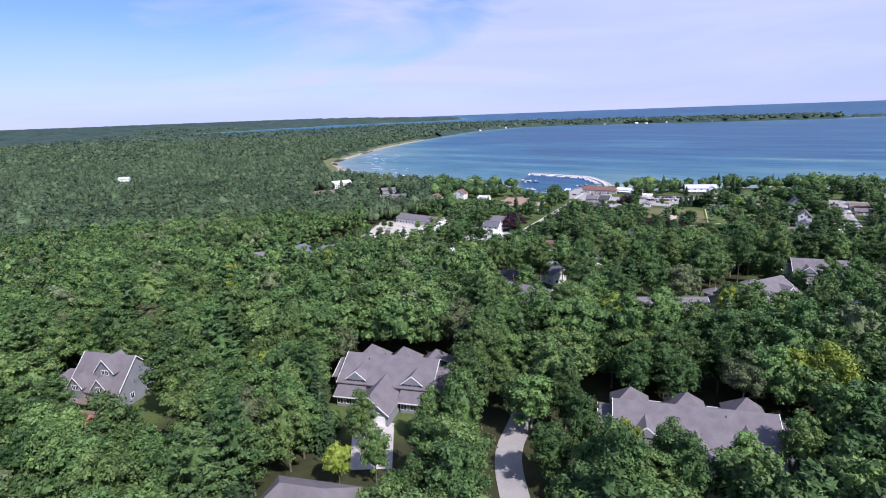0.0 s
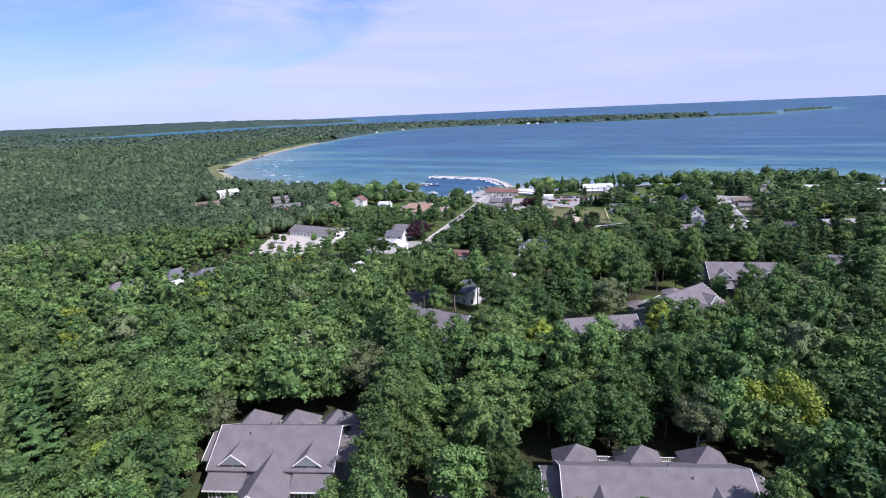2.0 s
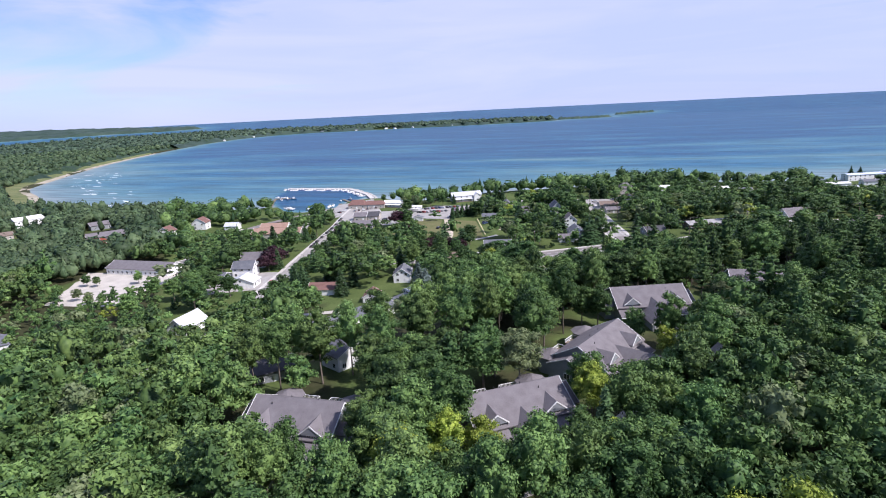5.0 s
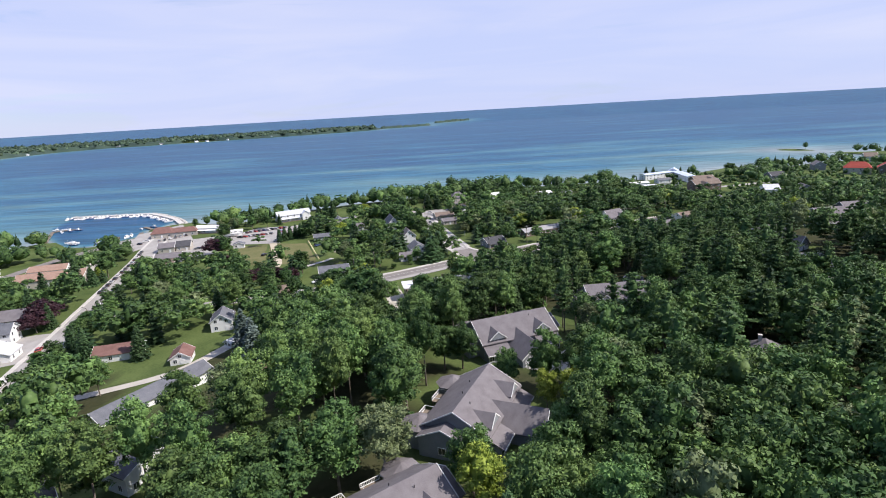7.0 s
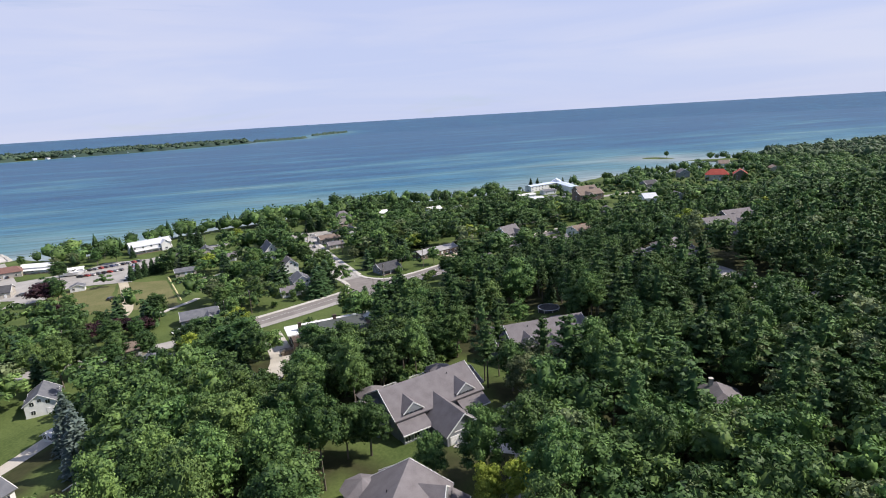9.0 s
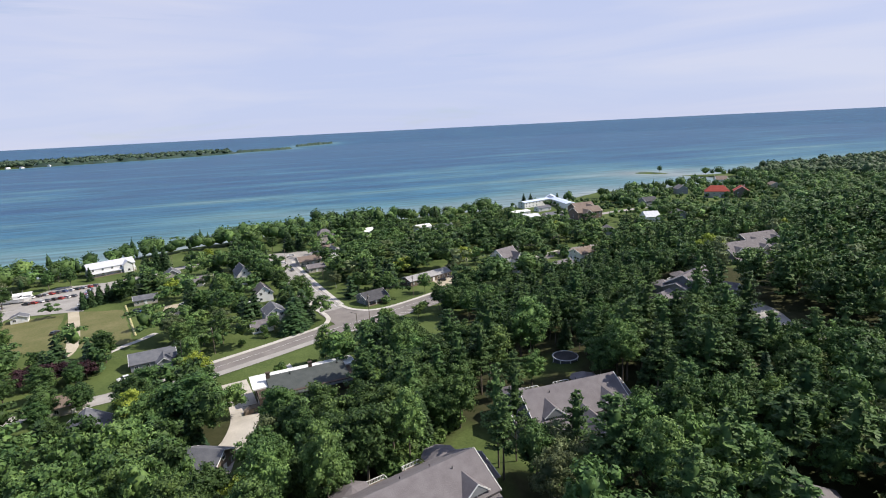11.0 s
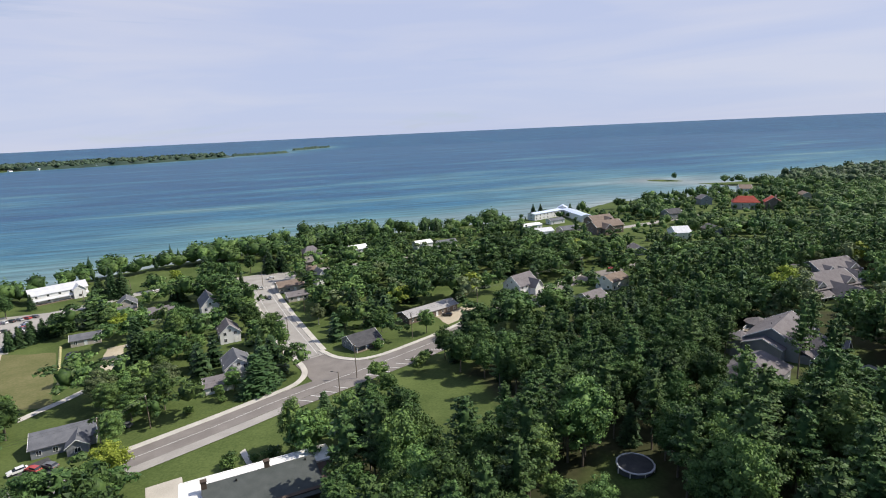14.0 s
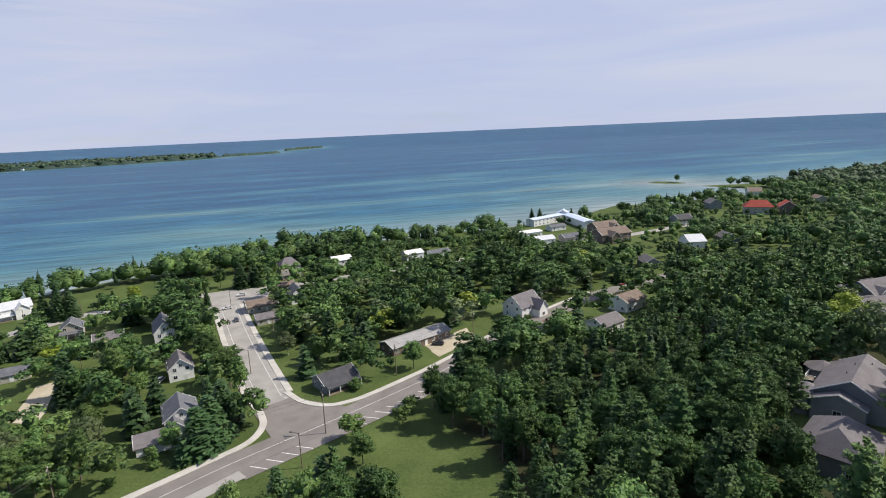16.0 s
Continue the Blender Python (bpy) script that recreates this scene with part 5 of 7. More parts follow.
for i in range(6):
    H = 14.5 + i * 1.0
    add_kind("maple", crown_mesh(broad_crown(10 + i, H, 4.3 + 0.25 * (i % 3), 3.0, 40, 4300, 0.225), LEAF), trunk_mesh(20 + i, H * 0.62, 0.28, 0.5, 4, 5, 2.4))
for i in range(3):
    H = 19.5 + i
    add_kind("oak", crown_mesh(broad_crown(150 + i, H - 3, 4.6, 2.6, 40, 4300, 0.225), SHADED_LEAF), trunk_mesh(155 + i, H * 0.6, 0.3, 0.4, 4, 5, 2.4))
    add_kind("tall_maple", crown_mesh(broad_crown(40 + i, H, 4.5, 6.5, 32, 3700, 0.23), LEAF), trunk_mesh(50 + i, H * 0.75, 0.27, 0.3, 4, 9, 2.2))
for i in range(2):
    add_kind("lime", crown_mesh(broad_crown(60 + i, 13.5 + i, 3.9, 3.2, 28, 4000, 0.20), LIME), trunk_mesh(65 + i, 8, 0.22, 0.4, 4, 4, 2))
    add_kind("olive", crown_mesh(broad_crown(70 + i, 14.5 + i, 4.3, 3.5, 30, 4200, 0.19), OLIVE), trunk_mesh(75 + i, 11, 0.22, 0.5, 6, 4, 2.6, PALE_BARK))
    add_kind("pine", crown_mesh(pine_crown(80 + i, 21 + i, 4.2, 7.5, 46, 0.30), PINE), trunk_mesh(85 + i, 20, 0.28, 0.25, 3, 8, 2.0))
    add_kind("spruce", crown_mesh(spruce_crown(90 + i, 14 + 2 * i, 2.9, 1.0, 26, 0.44), NEEDLE), trunk_mesh(95 + i, 12, 0.2, 0.05, 0, 3, 1))
    add_kind("cedar", crown_mesh(spruce_crown(100 + i, 10.5 + 2 * i, 2.1, 0.4, 26, 0.42, 0.15), NEEDLE), trunk_mesh(105 + i, 8, 0.16, 0.05, 0, 3, 1))
add_kind("blue_spruce", crown_mesh(spruce_crown(110, 15, 3.2, 0.8, 26, 0.44), SPRUCE), trunk_mesh(111, 12, 0.22, 0.05, 0, 3, 1))
add_kind("purple", crown_mesh(broad_crown(120, 7.5, 3.3, 1.2, 18, 1500, 0.27), PURPLE), trunk_mesh(121, 4, 0.16, 0.2, 3, 2, 1.5))
for i in range(2):
    add_kind("shrub", crown_mesh(broad_crown(130 + i, 3.0, 1.9, 0.0, 9, 600, 0.24), LEAF), trunk_mesh(131 + i, 1.4, 0.08, 0.1, 2, 0.4, 0.8))
    add_kind("young_tree", crown_mesh(broad_crown(140 + i, 6.2, 2.3, 1.5, 12, 900, 0.25), LEAF), trunk_mesh(141 + i, 3.6, 0.1, 0.1, 3, 1.8, 1.0))


def tree(kind, x, y, size=1.0, wide=1.0, turn=None, z=None):
    """One tree: a trunk that carries its crown."""
    pool = KINDS[kind]
    crown, trunk = pool[int(rng.integers(len(pool)))]
    label, category, group = LABELS[kind]
    if kind == "maple" and pool.index((crown, trunk)) % 2 == 0:
        group = "beech trees"
    ob = thing({"maple": "maple_tree" if (pool.index((crown, trunk)) % 2) else "beech_tree", "tall_maple": "ash_tree", "oak": "oak_tree", "lime": "locust_tree", "olive": "poplar_tree"}.get(kind, kind), x, y, height(x, y) if z is None else z, rng.uniform(0, 360) if turn is None else turn, label, category, group)
    skew = rng.uniform(0.86, 1.16)
    ob.scale = (size * wide * skew, size * wide / skew, size)
    child("trunk", trunk, ob)
    child("crown", crown, ob)
    return ob


# where no tree may stand
LINES = [(np.array([(q[0], q[1]) for q in along(p, 6.0)]), w + 1.5) for p, w in ROADS]
FOOT = [(x, y, rz, ln / 2 + 5.0, -18.0 if y < 185 and x < 150 else -17.5, 12.5) for x, y, rz, ln in CONDOS] + [(177, 268, -31, 19, -8.5, 10)] + [(t[0], t[1], t[2], t[3] / 2 + 3.0, -t[4] / 2 - 5.0, t[4] / 2 + 3.0) for t in TOWN] + [(-83, 125, -14, 17, -17, 8), (-25, 78, -14, 10, -8, 8), (166, 136, 25, 8, -8, 8)]


def free(x, y, margin=0.0):
    x, y = np.asarray(x, float), np.asarray(y, float)
    ok = shore(x, y) > 6
    for pts, w in LINES:
        d = np.full(x.shape, 1e9)
        for px, py in pts:
            d = np.minimum(d, np.hypot(x - px, y - py))
        ok &= d > w + margin
    for fx, fy, rz, hw, y0, y1 in FOOT:
        c, s = math.cos(math.radians(rz)), math.sin(math.radians(rz))
        lx, ly = (x - fx) * c + (y - fy) * s, -(x - fx) * s + (y - fy) * c
        ok &= ~((np.abs(lx) < hw + margin) & (ly > y0 - margin) & (ly < y1 + margin))
    return ok


def blob_noise(x, y, scale, seed=0.0):
    return np.array([noise.noise(Vector((a / scale, b / scale, seed))) for a, b in zip(x, y)])


# open ground: (x, y, radius) of lawns and yards without forest
LAWNS = ((-68, 291, 9), (-108, 280, 12), (-124, 286, 11), (66, 191, 12), (53, 191, 9), (45, 190, 9), (84, 187, 8), (103, 186, 9), (71, 203, 6), (122, 200, 9), (157, 197, 10), (165, 197, 8), (211, 199, 8), (203, 203, 7), (240, 283, 16), (236, 265, 18), (226, 248, 14), (255, 278, 10), (225, 284, 15), (208, 292, 12), (188, 290, 14), (176, 296, 14), (160, 312, 8), (217, 326, 14), (200, 345, 12), (172, 352, 12), (225, 362, 9),
         (165, 410, 34), (190, 425, 22), (195, 480, 36), (145, 440, 22), (142, 486, 17), (275, 470, 16), (345, 320, 12), (365, 300, 10), (330, 300, 9), (208, 396, 12), (-34, 395, 31), (75, 299, 10), (88, 291, 9), (60, 262, 14), (-77, 116, 12), (150, 535, 36), (152, 585, 32), (120, 572, 18), (285, 340, 8), (272, 318, 9), (320, 445, 18), (290, 400, 14), (28, 358, 10), (45, 500, 30), (100, 556, 26), (72, 572, 24), (300, 493, 30), (272, 512, 24), (332, 474, 22), (250, 478, 14), (60, 285, 9), (85, 262, 8), (305, 425, 16))


def in_town(x, y):
    s = np.asarray(y) - np.interp(x, BX, BY)
    return (s > 45) & (np.asarray(x) > -10 + 0.0 * np.asarray(y)) & (np.asarray(x) < 1000)


def scatter(x0, x1, y0, y1, step, jitter=0.42):
    gx, gy = np.meshgrid(np.arange(x0, x1, step), np.arange(y0, y1, step))
    x, y = gx.ravel() + rng.uniform(-jitter, jitter, gx.size) * step, gy.ravel() + rng.uniform(-jitter, jitter, gx.size) * step
    return x, y


gx_, gy_ = ground_v[:, 0], ground_v[:, 1]
woody = ~in_town(gx_, gy_)
for lx, ly, lr in LAWNS:
    woody &= np.hypot(gx_ - lx, gy_ - ly) > lr
for fx, fy, rz, hw, y0, y1 in FOOT:
    c, s = math.cos(math.radians(rz)), math.sin(math.radians(rz))
    lx, ly = (gx_ - fx) * c + (gy_ - fy) * s, -(gx_ - fx) * s + (gy_ - fy) * c
    woody &= ~((np.abs(lx) < hw) & (ly > y0) & (ly < y1))
ground_mesh.attributes.new("wood", "FLOAT", "POINT").data.foreach_set("value", woody.astype(np.float32))

# trees that stand singly: kind, x, y, height in metres, breadth
SINGLE = (
    ("young_tree", 238.6, 286.2, 6.8, 1), ("young_tree", 250.3, 278.6, 5.8, 1), ("young_tree", 257.4, 280.4, 5.3, 1), ("young_tree", 281, 307, 3.2, 1),
    ("oak", 206.5, 260, 15.5, 1.0), ("oak", 212.5, 255.5, 15.5, 1.05), ("cedar", 208.5, 280, 10.4, 1.3), ("maple", 195.5, 278.5, 14.5, 0.95), ("maple", 200.7, 264, 12.5, 0.9), ("maple", 203.5, 277, 9.5, 0.9),
    ("maple", 244.5, 346, 17, 0.95), ("maple", 241.5, 337, 13, 0.9), ("cedar", 214.8, 317.8, 14.5, 1.7), ("cedar", 220.5, 321, 14.5, 1.8), ("cedar", 227, 324.5, 13.5, 1.7), ("maple", 211.5, 325.5, 9, 1.0), ("spruce", 227, 331, 13, 1.1),
    ("maple", 276.8, 317, 12, 0.9), ("spruce", 287, 341, 16, 1.1), ("spruce", 281, 326, 15, 1.1), ("maple", 272, 333, 10, 1.0), ("maple", 283, 298.5, 10.5, 1.0), ("olive", 273, 350, 9.5, 1.0), ("cedar", 290, 330, 9.5, 1.1),
    ("maple", 263.3, 276.5, 13, 0.9), ("oak", 256.5, 266, 14.5, 1.05), ("oak", 254.5, 255.5, 13.0, 1.05), ("oak", 265, 262, 15, 1.0), ("oak", 246, 240, 15, 1.0), ("maple", 272, 268, 13, 1.0),
    ("oak", 143, 272.5, 18.5, 1.25), ("lime", 136.5, 292, 13.5, 1.0), ("oak", 149, 284, 15, 1.1), ("oak", 136, 279, 16, 1.15), ("maple", 156, 297, 12, 1.0), ("maple", 160, 305, 10, 1.0),
    ("purple", 134, 360, 8, 1), ("purple", 139, 356.5, 8.2, 1), ("purple", 144.2, 353, 7.6, 1), ("purple", 149, 351, 6.5, 1), ("purple", 134, 408, 9.5, 1.2), ("purple", 101, 433, 9, 1.2), ("purple", 147, 447, 11, 1.3), ("purple", 47, 381, 11, 1.2), ("purple", 43, 372, 9, 1.1), ("spruce", 44, 392, 15, 1.1), ("oak", 36, 398, 14, 1.1), ("oak", 27, 392, 14, 1.1), ("oak", 20, 384, 12, 1.1), ("spruce", 50, 372, 11, 1.1), ("oak", 10, 352, 13, 1.1), ("oak", 14, 340, 12, 1.1), ("oak", 20, 332, 11, 1.1), ("spruce", 6, 362, 14, 1.2), ("cedar", 47, 340, 9, 1.3), ("oak", 52, 340, 10, 1.1), ("oak", 58, 350, 10, 1.1), ("oak", 35, 312, 10, 1.1), ("oak", 40, 303, 11, 1.0), ("oak", 133, 345, 12, 1.1), ("oak", 124, 350, 12, 1.1), ("maple", 136, 297, 13, 1.0), ("oak", 140, 300, 15, 1.1), ("oak", 147, 305, 15, 1.1), ("oak", 119, 297, 12, 1.0),
    ("spruce", 254, 491, 17, 1.2), ("spruce", 249, 495, 14.5, 1.1), ("spruce", 258, 488, 15.5, 1.2), ("spruce", 295, 465, 19, 1.3), ("maple", 311.8, 461, 11, 1.0), ("maple", 326, 466, 12, 1.0), ("spruce", 331, 453.5, 15.5, 1.4), ("spruce", 337, 447, 12, 1.3), ("maple", 300, 440, 9, 1.0),
    ("maple", 394, 494, 12, 1.0), ("maple", 404, 498, 11, 1.1), ("spruce", 418, 491, 12.5, 1.2), ("spruce", 417.4, 468, 17, 1.1), ("maple", 436, 448, 12, 1.1), ("maple", 468, 430, 12, 1.1), ("maple", 375, 486, 13, 1.1), ("maple", 384, 495, 12, 1.1),
    ("maple", 272, 485, 8.5, 1.1), ("lime", 286, 482, 10, 1.1), ("maple", 279, 490, 9, 1.1), ("maple", 200, 513, 11.5, 1.0), ("maple", 209, 506, 12, 1.0), ("maple", 222, 511, 9.5, 1.0), ("olive", 190, 524, 10, 1.1), ("olive", 182, 530, 9, 1.1),
    ("maple", 163.5, 369.2, 12, 0.95), ("olive", 183.5, 353.5, 13.5, 0.95), ("maple", 193, 334.5, 13, 1.0), ("olive", 199, 343, 12, 1.0), ("maple", 205.3, 324, 5, 1.1), ("maple", 188, 340, 11, 1.0),
    ("cedar", 214.5, 390, 15.5, 1.2), ("cedar", 211, 384, 13.5, 1.3), ("maple", 226, 381, 15, 0.95), ("maple", 230, 387, 14, 1.0), ("maple", 225.5, 367, 9, 1.2), ("maple", 220, 372, 8, 1.1), ("maple", 236, 392, 13, 1.0), ("lime", 223.7, 420.4, 11, 1.1), ("pine", 229, 414, 13, 0.9),
    ("maple", 255, 373.5, 14, 1.0), ("maple", 251, 366, 13, 1.0), ("maple", 316, 381, 14, 1.1), ("maple", 349, 370, 15, 1.1), ("maple", 330, 372, 13, 1.2), ("maple", 380, 394.5, 14, 1.1), ("maple", 399, 421, 14, 1.1), ("maple", 365, 383, 14, 1.2), ("maple", 231, 276, 10, 1.0), ("maple", 172.7, 323, 11, 1.0),
    ("blue_spruce", 87, 255, 16.5, 1.0), ("blue_spruce", 91, 272.5, 17, 0.9), ("spruce", 94, 266, 15, 1.0), ("spruce", 51, 315, 13, 1.0), ("maple", 88.5, 447.5, 17, 1.0), ("spruce", 65.5, 303, 12, 1.1), ("spruce", 48.5, 322, 12, 1.1), ("maple", 48, 277.8, 11, 1.0),
    ("maple", 83, 345.6, 13, 1.0), ("maple", 89, 337, 14, 1.0), ("maple", 96, 352, 14, 1.0), ("maple", 104, 337, 14.5, 1.0), ("maple", 107, 321, 17, 0.9), ("cedar", 102, 325, 13, 1.1), ("maple", 132, 405, 13, 1.0), ("maple", 145, 414.5, 11, 1.0), ("maple", 161.5, 365, 12, 1.0), ("lime", 164, 306, 12, 1.0), ("maple", 138.4, 283, 14, 1.0),
    ("olive", 90, 358, 13, 1.1), ("cedar", 80, 352, 11, 1.2), ("cedar", 74, 346, 12, 1.2), ("maple", 115, 340, 13, 1.0), ("maple", 110, 362, 12, 1.0),
    ("maple", 18, 418.6, 15, 1.1), ("maple", 24, 428, 14, 1.1), ("maple", 49.7, 404, 13, 1.0), ("spruce", 52, 412, 17, 1.1), ("spruce", 76, 438, 13, 1.2), ("lime", 82, 449, 9, 1.1), ("maple", 42, 410, 12, 1.0),
    ("maple", -20.4, 322.5, 12, 1.2), ("maple", -12, 348.5, 11, 1.0), ("maple", -3.3, 341, 13, 1.1), ("maple", 5.2, 317.4, 16, 1.1), ("maple", 6, 335, 14, 1.1), ("spruce", 8, 326, 14, 1.1), ("olive", -40, 362, 6, 1.1), ("olive", -46, 371, 6, 1.1),
    ("tall_maple", 42, 198, 20, 0.95), ("tall_maple", 47.5, 189, 20.5, 0.9), ("tall_maple", 34, 197, 20, 0.95), ("tall_maple", 24, 199.5, 19.5, 0.95), ("tall_maple", 18, 197, 19.5, 0.9), ("tall_maple", 69, 190, 22, 0.95), ("tall_maple", 79, 193, 22, 0.9), ("tall_maple", 58.5, 191, 21.5, 0.95), ("tall_maple", 30, 203, 20, 0.9),
    ("tall_maple", 104, 192, 21, 0.9), ("tall_maple", 95, 194, 21.5, 0.95), ("tall_maple", 86, 198, 21.5, 0.9), ("cedar", 76.7, 183, 7.4, 1.3), ("tall_maple", 63, 200, 21, 0.95), ("tall_maple", 73, 206, 21, 0.9), ("tall_maple", 52, 203, 20, 0.95), ("tall_maple", 110, 203, 21, 0.95), ("tall_maple", 98, 210, 21, 0.95), ("tall_maple", 85, 214, 20, 0.95), ("tall_maple", 118, 211, 20, 0.95), ("tall_maple", 106, 218, 20, 0.95), ("tall_maple", 126, 205, 21, 0.9),
    ("tall_maple", 152, 157, 21, 0.95), ("pine", 146, 152, 22, 0.9), ("tall_maple", 159, 162, 20, 0.95), ("pine", 139, 146, 21, 0.9), ("oak", 133, 141, 18, 1.0), ("pine", 155.9, 188.6, 22, 0.75), ("pine", 159.5, 186.5, 21, 0.7), ("pine", 172, 214, 19, 0.9), ("pine", 177, 211, 20, 0.85), ("pine", 205, 212, 18, 0.8), ("pine", 198, 222, 18, 0.8), ("lime", 331, 178, 17, 1.25), ("pine", 270, 172, 21, 0.75), ("pine", 262, 166, 20, 0.8),
    ("lime", 47, 150, 13, 1.0), ("lime", 52, 146, 12, 1.0), ("lime", 80, 150, 14, 1.0), ("lime", 41, 142, 12, 1.0), ("maple", 32, 152, 13, 1.0), ("maple", 58, 138, 12.5, 1.05), ("lime", 113, 162, 11, 0.9), ("lime", 117, 158, 12, 0.9),
    ("tall_maple", 23, 139, 21, 0.95), ("tall_maple", 79, 139, 21.5, 0.95), ("tall_maple", 51, 127, 22, 0.95), ("tall_maple", 59, 127, 21, 0.95), ("maple", 83, 155, 16, 1.0), ("tall_maple", 115, 151, 21.5, 0.95), ("maple", 119, 167, 16, 1.0), ("tall_maple", 15, 151, 19, 0.95), ("tall_maple", 43, 127, 21.5, 0.95), ("maple", 19, 155, 16, 1.0), ("maple", 115, 175, 13, 1.0),
    ("maple", 188.8, 350, 11, 1.1), ("maple", 182, 346, 10.5, 1.1), ("maple", 195, 342, 9, 1.0), ("oak", 159.8, 360, 13, 0.95), ("oak", 134, 319, 12, 1.0), ("oak", 127, 326, 12, 1.0), ("oak", 122, 318, 11, 1.0), ("maple", 184, 337, 9, 1.0), ("maple", 206, 357, 11, 1.0), ("oak", 143, 345, 10, 1.0), ("oak", 251, 368, 14, 1.0), ("oak", 233.5, 391, 13, 1.0), ("oak", 239, 397, 12, 1.0), ("oak", 215, 381, 12, 0.9), ("oak", 217, 357, 8, 1.1), ("lime", 77, 103, 17, 1.0), ("lime", 35, 145, 15.5, 1.0), ("lime", 31, 88, 11, 1.0), ("olive", 3, 140, 17, 1.05), ("lime", 72, 108, 15, 1.0), ("pine", 283, 170, 20, 0.8), ("maple", 36, 83, 13.5, 1.0), ("maple", 59, 84, 13.5, 1.0), ("maple", 47, 79, 12.5, 1.0), ("maple", -18, 97, 12, 1.0), ("maple", -4, 98, 13, 1.0), ("maple", 104, 520, 14, 1.1), ("maple", 93, 484, 14, 1.1), ("spruce", 70, 446, 15, 1.2), ("oak", 173, 561, 8, 1.0), ("oak", 170, 493, 13, 1.15), ("oak", 150, 440, 13, 1.1), ("maple", 205, 538, 12, 1.1), ("maple", 212, 530, 12, 1.1), ("maple", 222, 545, 11, 1.1),
    ("maple", -14.5, 88, 12, 0.9), ("lime", -21, 87, 9, 0.9), ("maple", -46, 400, 7, 1.0), ("maple", -41, 396, 6, 1.0), ("maple", -21, 388, 6.5, 1.0), ("maple", -55, 380, 9, 1.0),
    ("spruce", 240, 480, 13, 1.2), ("spruce", 301, 468, 14, 1.2), ("spruce", 396, 459, 16, 1.2), ("oak", 458, 446, 13, 1.1), ("spruce", 470, 421, 15, 1.2), ("spruce", 592, 393, 10, 1.2), ("spruce", 598, 388, 11, 1.1), ("spruce", 604, 361, 10, 1.2), ("oak", 650, 330, 11, 1.2), ("oak", 640, 322, 11, 1.2), ("oak", 712, 303, 9, 1.2), ("oak", 724, 290, 9, 1.2), ("oak", 660, 212, 9, 1.2), ("oak", 664, 196, 10, 1.2), ("spruce", 662, 204, 9, 1.1),
    ("maple", 937, 337, 11, 1.0),
)
STREET = np.array([(q[0], q[1]) for q in along(MAIN_STREET, 2.0)])


def beside(x, y):
    """Moves a tree that would stand in the main street to its verge."""
    d = np.hypot(STREET[:, 0] - x, STREET[:, 1] - y)
    k = int(d.argmin())
    if d[k] < 9.0:
        away = Vector((x - STREET[k, 0], y - STREET[k, 1])).normalized() * 9.0
        return float(STREET[k, 0] + away.x), float(STREET[k, 1] + away.y)
    return x, y


SINGLE += tuple((("oak", "maple", "oak", "cedar")[k % 4], x + dy * (10 + 3 * (k % 2)), y - dx * (10 + 3 * (k % 2)), 8.5 + k % 4, 1.0) for k, (x, y, dx, dy) in enumerate(along(MAIN_STREET[3:9], 7.5)))
SINGLE = [(("spruce" if int(q[1]) % 3 == 0 else "oak") if q[0] == "maple" and q[2] > 425 and q[1] < 900 else q[0], *beside(q[1], q[2]), q[3], q[4]) for q in SINGLE]
SPOTS = np.array([(q[1], q[2]) for q in SINGLE])
TALL = {"oak": 17, "maple": 17, "tall_maple": 20.5, "lime": 14, "olive": 15, "pine": 21.5, "spruce": 15, "cedar": 11.5, "blue_spruce": 15, "purple": 7.5, "young_tree": 6.2, "shrub": 3.0}
for kind, x, y, tall, wide in SINGLE:
    tree(kind, x, y, tall / TALL[kind], wide * ((1.2 if tall < 12 else 1.08) if y > 245 else 0.9) if kind == "maple" else wide * (1.2 if y > 245 else 1.0), z=-3.2 if x > 900 else None)

